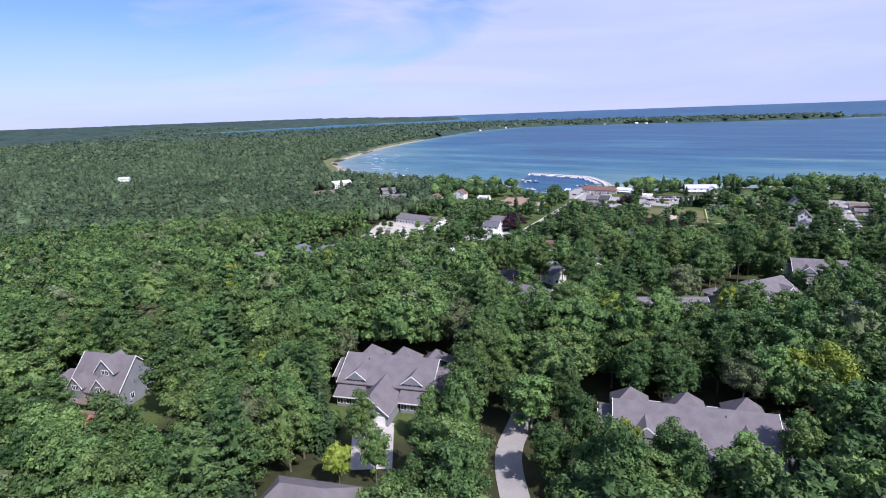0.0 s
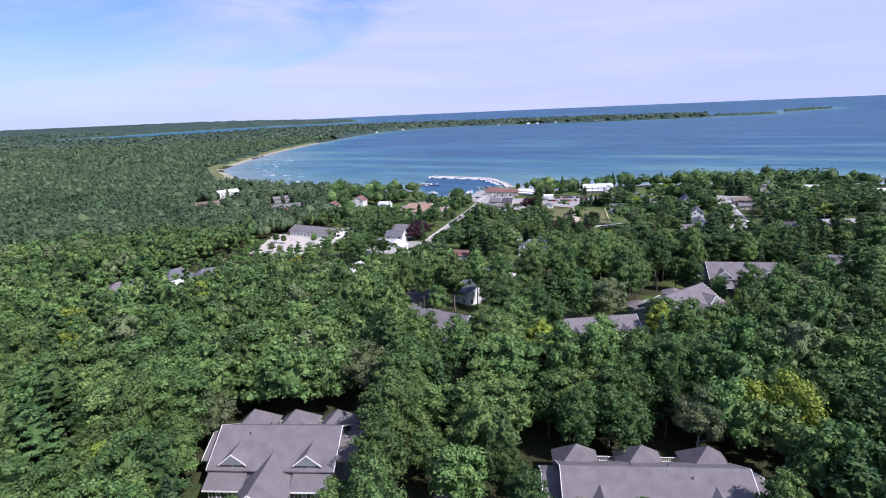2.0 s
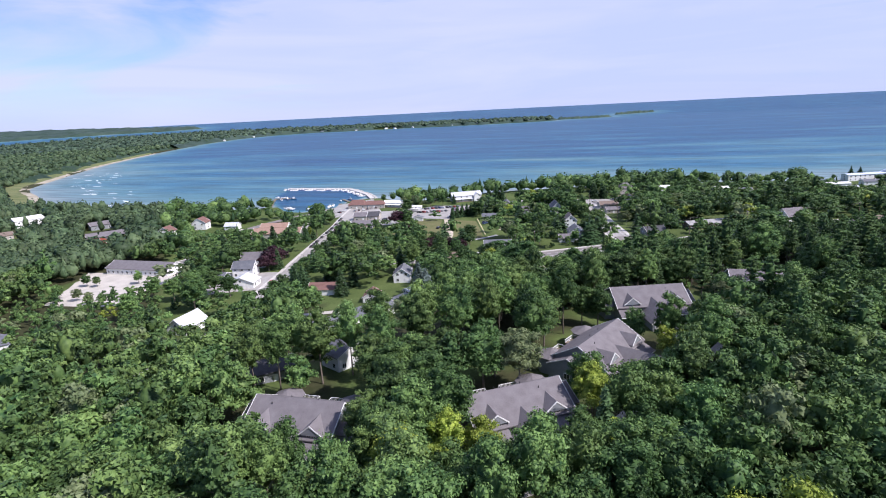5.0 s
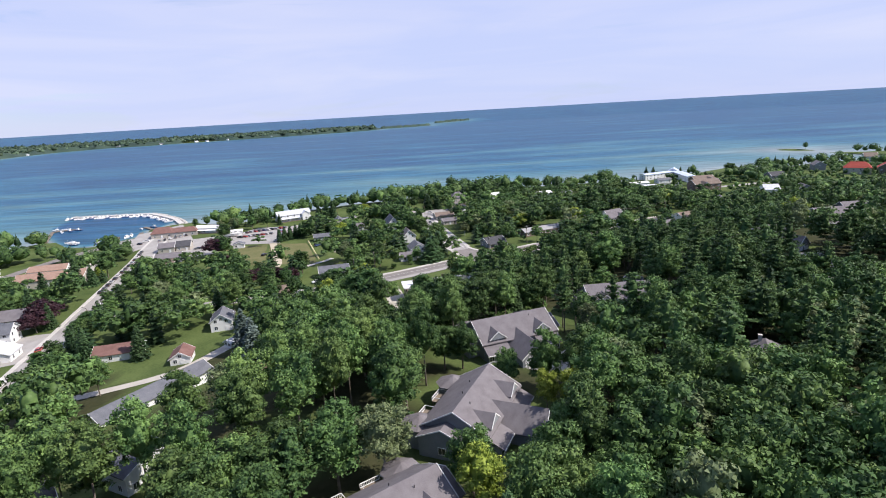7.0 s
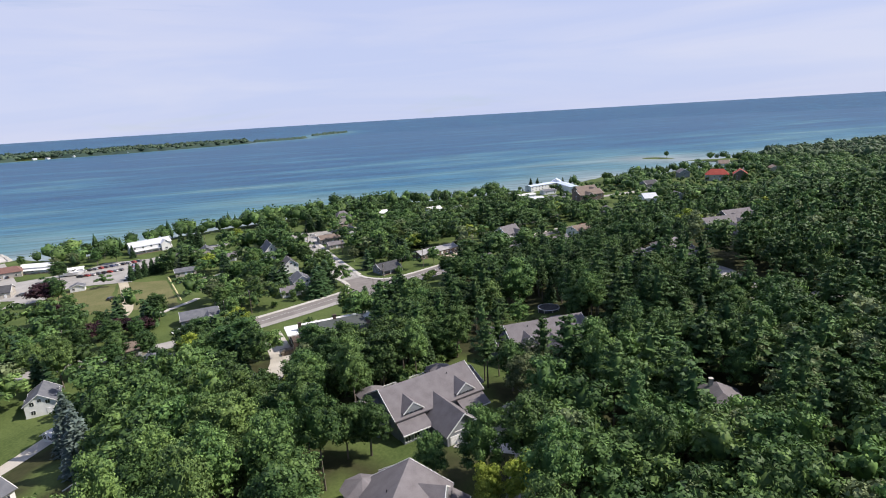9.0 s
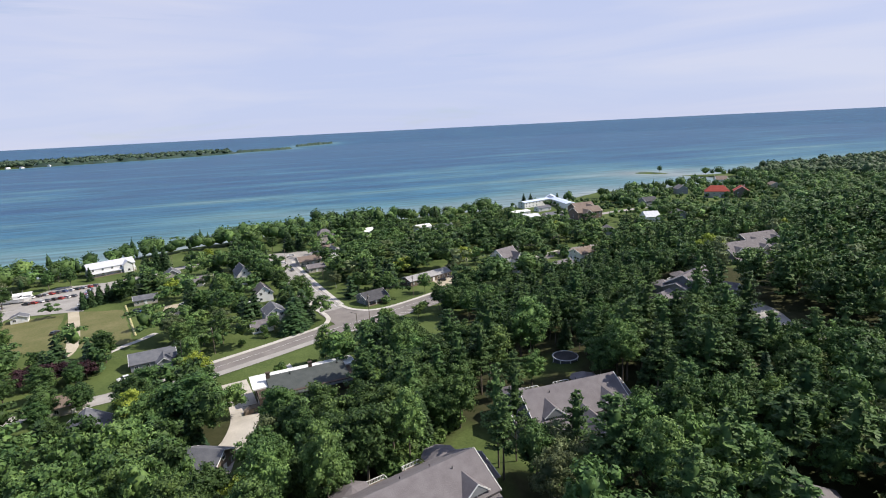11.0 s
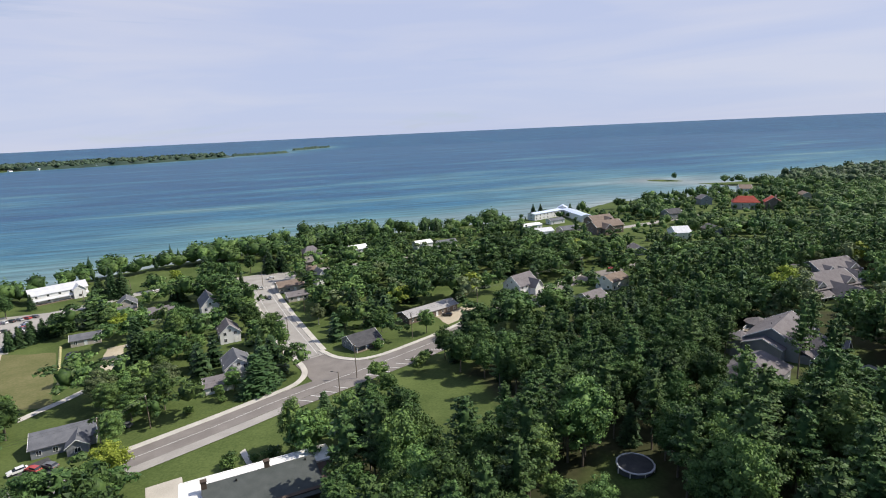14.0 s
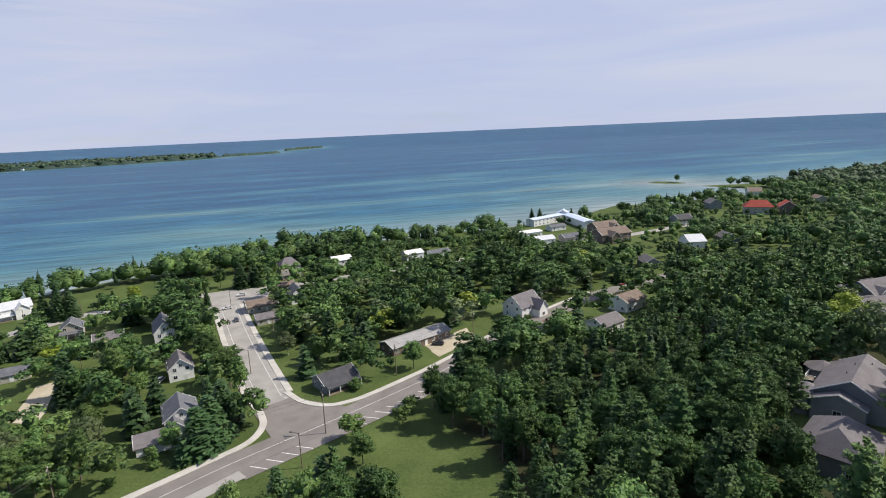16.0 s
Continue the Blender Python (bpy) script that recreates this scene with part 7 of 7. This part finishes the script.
house("shed", 92, 287, 18, 4.2, 3.4, 2.2, 1.0, WHITE_SIDING, PALE_ROOF, "small white garden shed on a lawn", "shed")
house("shop", 141, 490, -28, 9, 12, 3.2, 2.6, BEIGE_SIDING, BLACK_ROOF, "shop with a dark ridged roof by the square", "shop")
house("shop", 115, 444, -28, 11, 8, 3.0, 2.2, BEIGE_SIDING, BROWN_ROOF, "brown-roofed shop on the main street", "shop")
house("shop", 184, 505, -28, 8, 5, 2.8, 1.0, WHITE_SIDING, WHITE_ROOF, "small white kiosk at the parking lot", "kiosk")
for i, (px, py) in enumerate(((640, 2872), (752, 2806), (792, 2788), (925, 2732), (965, 2715), (1045, 2672), (1215, 2582), (300, 2742), (160, 2522))):
    house("house", px, py, 140 + 17 * i, 15, 10, 4, 3, WHITE_SIDING, PALE_ROOF if i % 2 else SLATE, "small pale house on the far wooded shore", "house", z=WATER + 0.5, group="houses on the far shore")

# ---- harbour ----
QUAY = ((174, 600), (178, 628), (177.5, 652), (175.5, 676), (173.5, 686), (164, 698), (142, 720), (116, 744))
tagged(new("breakwater", strip_at(QUAY, -2.2, 2.2, WATER + 1.5, CONCRETE, "breakwater", 2.6)), "pale concrete breakwater round the small harbour", "breakwater", kind=S)
stones = []
r2 = np.random.default_rng(5)
for x, y, dx, dy in along(QUAY, 2.2):
    for k in range(2):
        o = -3.4 - 1.3 * k + r2.uniform(-0.5, 0.5)
        v, f = ball((x + dy * -o, y - dx * -o, WATER + 0.5 - 0.45 * k + r2.uniform(0, 0.5)), r2.uniform(0.8, 1.5, 3), 1, 0.5, r2.uniform(0, 40))
        stones.append((v, f))
bv, bf = join(stones)
tagged(new("boulders", bulk("boulders", bv, bf, STONE)), "pale boulders piled along the breakwater", "boulders", kind="stuff")
DOCKS = (((78, 622), (84, 648), (90, 672)), ((90, 672), (106, 668)), ((150, 600), (149, 618)), ((118, 574), (122, 590)), ((134, 578), (140, 592)))
for pts in DOCKS:
    tagged(new("dock", strip_at(pts, -1.4, 1.4, WATER + 0.8, WOOD, "dock", 0.5)), "grey wooden dock in the harbour", "dock", kind=S)


def boat(hull_mat, size, cabin):
    ob = thing("motor_boat", 0, 0, WATER, 0, "white motor boat with a small cabin moored in the harbour" if cabin else "open white motor boat moored in the harbour", "boat", "moored boats")
    L, W = size, size * 0.32
    outline = [(-W / 2, -L / 2), (W / 2, -L / 2), (W / 2, L * 0.12), (W * 0.3, L * 0.36), (0, L / 2), (-W * 0.3, L * 0.36), (-W / 2, L * 0.12)]
    bm = bmesh.new()
    prism(bm, [(x * 0.75, y * 0.92, -0.3) for x, y in outline], [(x, y, 0.95 + 0.25 * max(0, y) / L) for x, y in outline])
    part("hull", bm, hull_mat, ob)
    part("deck", boxed((-W * 0.36, -L * 0.42, 0.9, W * 0.36, L * 0.1, 1.0)), WOOD, ob)
    if cabin:
        bm = bmesh.new()
        prism(bm, [(-W * 0.36, -L * 0.1, 1.0), (W * 0.36, -L * 0.1, 1.0), (W * 0.28, L * 0.24, 1.0), (-W * 0.28, L * 0.24, 1.0)], [(-W * 0.3, -L * 0.08, 2.1), (W * 0.3, -L * 0.08, 2.1), (W * 0.22, L * 0.14, 2.0), (-W * 0.22, L * 0.14, 2.0)])
        part("cabin", bm, WHITE_ROOF, ob)
        part("windscreen", boxed((-W * 0.26, L * 0.12, 1.35, W * 0.26, L * 0.2, 1.85)), PANE, ob)
    bm = bmesh.new()
    tube(bm, (0, -L * 0.1, 1.0), (0, -L * 0.1, 3.0 if not cabin else 4.0), 0.05, 0.03, 5)
    part("mast", bm, TRIM, ob)
    return ob


boats = [boat(WHITE_ROOF, 8.5, True), boat(CAR_PAINTS["blue"], 7.5, True), boat(WHITE_ROOF, 6.2, False)]
BERTHS = []
for q, (x, y, dx, dy) in enumerate(along(QUAY[1:], 3.6)):
    BERTHS.append((x - dy * 6.6, y + dx * 6.6, math.degrees(math.atan2(dy, dx)), q))
for q, (x, y) in enumerate(((95, 664), (101, 663), (107, 661), (94, 678), (101, 676), (112, 582), (106, 579), (127, 584), (131, 587), (145, 612), (155, 612), (92, 590), (93, 597), (91, 604))):
    BERTHS.append((x, y, 20 * q, q + 1))
for q, (x, y, a, k) in enumerate(BERTHS):
    src = boats[(k * 5 + k // 3) % 3]
    m = pose(x, y, WATER, 0, 0, a + (4 if k % 2 else -3))
    if q < 3:
        boats[q].matrix_basis = m
    else:
        copy_thing(src, m)
dry = copy_thing(boats[0], pose(179, 500, height(179, 500) + 1.2, 0, 0, -135))
dry.scale = (1.5, 1.5, 1.5)
dry["label"] = "large white boat standing ashore on the lot"
del dry["group"]
part("cradle", boxed((-0.9, -2, -0.9, 0.9, -1.6, -0.2), (-0.9, 1.2, -0.9, 0.9, 1.6, -0.2)), DARK_METAL, dry)

# ---- vehicles ----
def car(color, van=False):
    ob = thing("car", 0, 0, 0, 0, ("white delivery van" if van else color + " car") + " parked on the asphalt", "van" if van else "car", "parked cars")
    L, W, H = (5.6, 2.0, 2.4) if van else (4.6, 1.8, 1.45)
    bm = bmesh.new()
    prof = [(-L / 2, 0.35), (-L / 2, 0.9), (-L / 2 + 0.9, 1.0), (L / 2 - 1.0, 1.0), (L / 2 - 0.1, 0.85), (L / 2, 0.55), (L / 2 - 0.05, 0.35)]
    prism(bm, [(-W / 2, y, z) for y, z in prof], [(W / 2, y, z) for y, z in prof])
    bmesh.ops.bevel(bm, geom=list(bm.edges), offset=0.07, segments=1, affect="EDGES")
    part("body", bm, CAR_PAINTS[color], ob)
    y0, y1 = (-L / 2 + 0.1, L / 2 - 1.0) if van else (-L / 2 + 0.45, L / 2 - 1.25)
    bm = bmesh.new()
    prism(bm, [(-W / 2 + 0.08, y0, 0.98), (W / 2 - 0.08, y0, 0.98), (W / 2 - 0.08, y1, 0.98), (-W / 2 + 0.08, y1, 0.98)], [(-W / 2 + 0.25, y0 + 0.35, H - 0.06), (W / 2 - 0.25, y0 + 0.35, H - 0.06), (W / 2 - 0.25, y1 - 0.75, H - 0.06), (-W / 2 + 0.25, y1 - 0.75, H - 0.06)])
    part("cabin", bm, PANE if not van else CAR_PAINTS[color], ob)
    part("roof", boxed((-W / 2 + 0.24, y0 + 0.34, H - 0.06, W / 2 - 0.24, y1 - 0.74, H)), CAR_PAINTS[color], ob)
    for sx in (-1, 1):
        for yy in (-L / 2 + 0.85, L / 2 - 0.85):
            bm = bmesh.new()
            tube(bm, (sx * (W / 2 - 0.2), yy, 0.33), (sx * (W / 2 + 0.02), yy, 0.33), 0.33, 0.33, 10)
            part("wheel", bm, RUBBER, ob)
        part("headlight", boxed((sx * 0.62 - 0.2, L / 2 - 0.12, 0.62, sx * 0.62 + 0.2, L / 2 - 0.02, 0.78)), TRIM, ob)
        part("tail_light", boxed((sx * 0.66 - 0.14, -L / 2 - 0.01, 0.68, sx * 0.66 + 0.14, -L / 2 + 0.06, 0.84)), CAR_PAINTS["red"], ob)
    return ob


CAR_SPOTS = (
    # along the main street
    ("red", 40.5, 345, -25), ("white", 70, 391, -27), ("silver", 98, 446, 153), ("red", 157, 333, 15), ("grey", 160, 331, 15), ("white", 154.5, 336, 80), ("silver", 66.5, 259.5, 100),
    # side street and lake road
    ("black", 291, 405, 150), ("white", 289.5, 436, 60), ("black", 303, 444, 150), ("red", 292.5, 431, 60), ("white", 274, 483, -100), ("black", 280, 480, -100), ("silver", 268, 480, -105), ("grey", 256, 481.5, -100), ("white", 320, 439.5, 60), ("black", 266.5, 404.5, 30), ("white", 301, 425.5, 60), ("silver", 337, 436, 40),
    # lots behind the shops
    ("white", 152, 474, 60), ("black", 154.5, 477, 60), ("silver", 157, 480, 60), ("grey", 146, 480, 60), ("black", 124, 535, 20), ("white", 130, 541, 70), ("white", 194, 458, 60), ("silver", 190, 452, 60),
    # yards
    ("white", 218, 403.5, 10), ("blue", 200, 413.5, -70), ("black", 201.5, 417, -70), ("white", 236, 373.5, 120), ("black", 177, 338, 20), ("grey", 181, 335, 20), ("black", 166, 420, -60), ("silver", 141, 167, 40), ("red", 413, 264, 75), ("black", 305, 303, 20),
)
for k, (x, y, dx, dy) in enumerate(along(MAIN_STREET[7:11], 6.4)):
    CAR_SPOTS += ((('black', 'grey', 'black', 'silver', 'black', 'white')[k % 6], x - dy * 3.9, y + dx * 3.9, -27),)
for k in range(11):
    CAR_SPOTS += ((("white", "black", "silver", "red", "grey", "blue")[k % 6], 187 + 3.0 * k, 503 - 0.9 * k, 20),)
    CAR_SPOTS += ((("black", "white", "grey", "silver", "blue", "red")[(k * 5) % 6], 196.5 + 1.35 * k, 459.5 + 2.6 * k, 110),)
for k in range(8):
    CAR_SPOTS += ((("silver", "black", "white", "grey")[k % 4], 137 + 4.0 * k, 533 + 0.8 * k, -20 + 7 * (k % 3)),)
    CAR_SPOTS += ((("black", "red", "white", "grey")[k % 4], 180 + 2.8 * k, 490 - 1.2 * k, 26),)
made = {}
for color, x, y, a in CAR_SPOTS:
    m = pose(x, y, height(x, y) + 0.17, 0, 0, a)
    if color in made:
        copy_thing(made[color], m)
    else:
        made[color] = car(color)
        made[color].matrix_basis = m
truck = car("white", True)
truck.matrix_basis = pose(26.0, 315.5, height(26, 315) + 0.17, 0, 0, -28) @ Matrix.Diagonal((1.15, 1.3, 1.25, 1))

# ---- poles and wires ----
def pole(x, y, tall, a, lamp=False):
    ob = thing("utility_pole", x, y, height(x, y), a, "grey wooden utility pole with a cross arm and wires" if not lamp else "grey street lamp pole beside the road", "pole", "poles")
    bm = bmesh.new()
    tube(bm, (0, 0, -1), (0, 0, tall), 0.17, 0.11, 8)
    part("post", bm, WOOD, ob)
    if lamp:
        bm = bmesh.new()
        tube(bm, (0, 0, tall - 0.3), (1.8, 0, tall + 0.2), 0.05, 0.05, 6)
        part("arm", bm, DARK_METAL, ob)
        part("lamp_head", boxed((1.6, -0.14, tall + 0.08, 2.3, 0.14, tall + 0.24)), DARK_METAL, ob)
    else:
        part("cross_arm", boxed((-1.1, -0.06, tall - 0.8, 1.1, 0.06, tall - 0.66)), WOOD, ob)
        for k in (-1.0, -0.4, 0.4, 1.0):
            part("insulator", boxed((k - 0.05, -0.05, tall - 0.66, k + 0.05, 0.05, tall - 0.48)), TRIM, ob)
        bm = bmesh.new()
        tube(bm, (0.3, 0, tall - 2.2), (0.3, 0, tall - 1.2), 0.22, 0.22, 8)
        part("transformer", bm, DARK_METAL, ob)
    return ob


POLES = ((120, 353, 11), (170, 324.5, 11), (184.3, 327, 11), (237.2, 294.8, 12.5), (276, 300.5, 11), (318, 295, 11), (352, 281, 11), (392, 273, 11))
for x, y, h in POLES:
    pole(x, y, h, 62)
for x, y, h in ((222.7, 288.4, 9.5), (255, 349, 9), (284, 371, 9), (303, 425, 9.5), (262, 487, 9), (240, 493, 9), (103, 446, 9), (60, 359, 9), (136, 508, 9)):
    pole(x, y, h, 120, True)
for (x0, y0, h0), (x1, y1, h1) in zip(POLES, POLES[1:]):
    for k in (-0.9, 0.9):
        bm = bmesh.new()
        a = Vector((x0 + k * 0.47, y0 + k * 0.88, height(x0, y0) + h0 - 0.5))
        b = Vector((x1 + k * 0.47, y1 + k * 0.88, height(x1, y1) + h1 - 0.5))
        rings = []
        side = (b - a).cross(Vector((0, 0, 1))).normalized() * 0.02
        for i in range(9):
            t = i / 8
            q = a.lerp(b, t) - Vector((0, 0, 1.2 * 4 * t * (1 - t)))
            rings.append([bm.verts.new(q + o) for o in (side, Vector((0, 0, 0.02)), -side, Vector((0, 0, -0.02)))])
        for u, v in zip(rings, rings[1:]):
            for i in range(4):
                bm.faces.new((u[i], u[(i + 1) % 4], v[(i + 1) % 4], v[i]))
        me = bpy.data.meshes.new("wire")
        bm.to_mesh(me)
        bm.free()
        me.materials.append(DARK_METAL)
        tagged(new("power_line", me), "thin dark power line sagging between poles", "cable")

# ---- garden things ----
pool = thing("pool", 214, 197.7, height(214, 197.7), 0, "round above-ground pool with dark cover and pale rim", "pool")
ring = lambda r, z: [(r * math.cos(2 * math.pi * i / 16), r * math.sin(2 * math.pi * i / 16), z) for i in range(16)]
bm = bmesh.new()
prism(bm, ring(3.6, -1.5), ring(3.6, 1.1))
part("wall", bm, SLATE, pool)
bm = bmesh.new()
prism(bm, ring(3.5, 1.1), ring(3.5, 1.14))
part("cover", bm, BLACK_ROOF, pool, "dark pool cover")
bm = bmesh.new()
o0, o1, i0, i1 = [[bm.verts.new(p) for p in ring(r, z)] for r, z in ((3.85, 1.1), (3.85, 1.25), (3.5, 1.1), (3.5, 1.28))]
for i in range(16):
    j = (i + 1) % 16
    for q in ((o0[i], o0[j], o1[j], o1[i]), (o1[i], o1[j], i1[j], i1[i]), (i0[j], i0[i], i1[i], i1[j]), (o0[j], o0[i], i0[i], i0[j])):
        bm.faces.new(q)
part("rim", bm, PALE_ROOF, pool)
for i in range(8):
    a = i * math.pi / 4
    part("support", boxed((3.7 * math.cos(a) - 0.1, 3.7 * math.sin(a) - 0.1, -1, 3.7 * math.cos(a) + 0.1, 3.7 * math.sin(a) + 0.1, 1.1)), TRIM, pool)
for k in range(20):
    t = k / 19
    x, y = 202.9 + (182 - 202.9) * t, 431 + (381.5 - 431) * t
    ob = thing("planter", x, y, height(x, y), 0, "pale yellow barrel planter in a row across the field", "planter", "row of planters")
    bm = bmesh.new()
    tube(bm, (0, 0, -0.2), (0, 0, 0.5), 0.46, 0.58, 10)
    tube(bm, (0, 0, 0.5), (0, 0, 0.85), 0.58, 0.38, 10)
    part("tub", bm, YELLOW, ob)
for k in range(14):
    t = k / 13
    x, y = 191 + 27 * t, 450.5 + 2.0 * t
    tree("cedar", x, y + (1.2 if k % 2 else -1.2), 9.0 / 11.5, 1.35)
for k in range(22):
    tree("shrub", 145 + 1.25 * k, 208 + (2.4 if k % 2 else -0.6) + 0.9 * math.sin(k), rng.uniform(0.8, 1.35), 1.15)
for x, y in ((188, 285), (190.5, 281.5), (183, 288), (196, 279), (229, 279), (205, 322), (212, 341), (226, 325), (139, 174), (142, 176), (136, 176), (131, 203), (138, 204), (125, 206), (-8, 104), (-26, 106), (90, 180), (83, 160), (275, 330), (262, 306), (300, 330), (355, 283), (345, 284), (230, 345), (195, 325)):
    tree("shrub", x, y, rng.uniform(0.6, 1.3), 1.0)

bx = thing("utility_box", 4.3, 86.5, height(4.3, 86.5), 10, "small pale utility box on the verge of the lane", "utility box")
part("body", boxed((-0.42, -0.36, -0.3, 0.42, 0.36, 1.15)), BEIGE_SIDING, bx)
part("lid", boxed((-0.47, -0.41, 1.15, 0.47, 0.41, 1.24)), TRIM, bx)
part("door", boxed((-0.36, -0.40, 0.1, 0.36, -0.36, 1.05)), TRIM, bx)

# ---- foam ----
r3 = np.random.default_rng(11)
vs, fs = [], []
for k in range(34):
    t = r3.uniform(0, 1)
    cx, cy = -172 + 70 * t ** 2 + r3.uniform(10, 75), 1240 - 470 * t + r3.uniform(-30, 30)
    if float(shore(cx, cy)) > -8:
        continue
    ln, wd, a = r3.uniform(9, 26), r3.uniform(0.9, 2.2), -0.9 + r3.uniform(-0.5, 0.5)
    n = len(vs)
    for i in range(5):
        s = i / 4
        w = wd * math.sin(math.pi * (0.08 + 0.84 * s))
        px, py = cx + ln * (s - 0.5) * math.cos(a), cy + ln * (s - 0.5) * math.sin(a) + 2 * s * s
        vs += [(px - w * math.sin(a), py + w * math.cos(a), WATER + 0.12), (px + w * math.sin(a), py - w * math.cos(a), WATER + 0.12)]
    fs += [(n + 2 * i, n + 2 * i + 1, n + 2 * i + 3, n + 2 * i + 2) for i in range(4)]
SURF = ((-74, 768), (-53, 737), (-26, 698), (6, 663))
tagged(new("breaking_waves", mesh_of("breaking_waves", vs, fs, FOAM)), "white crests of small waves breaking in the bay", "waves", kind="stuff")
tagged(new("surf_line", strip_at(SURF, -1.3, 1.3, WATER + 0.12, FOAM, "surf_line", 0.0)), "thin white line of surf off the beach", "waves", kind=S)
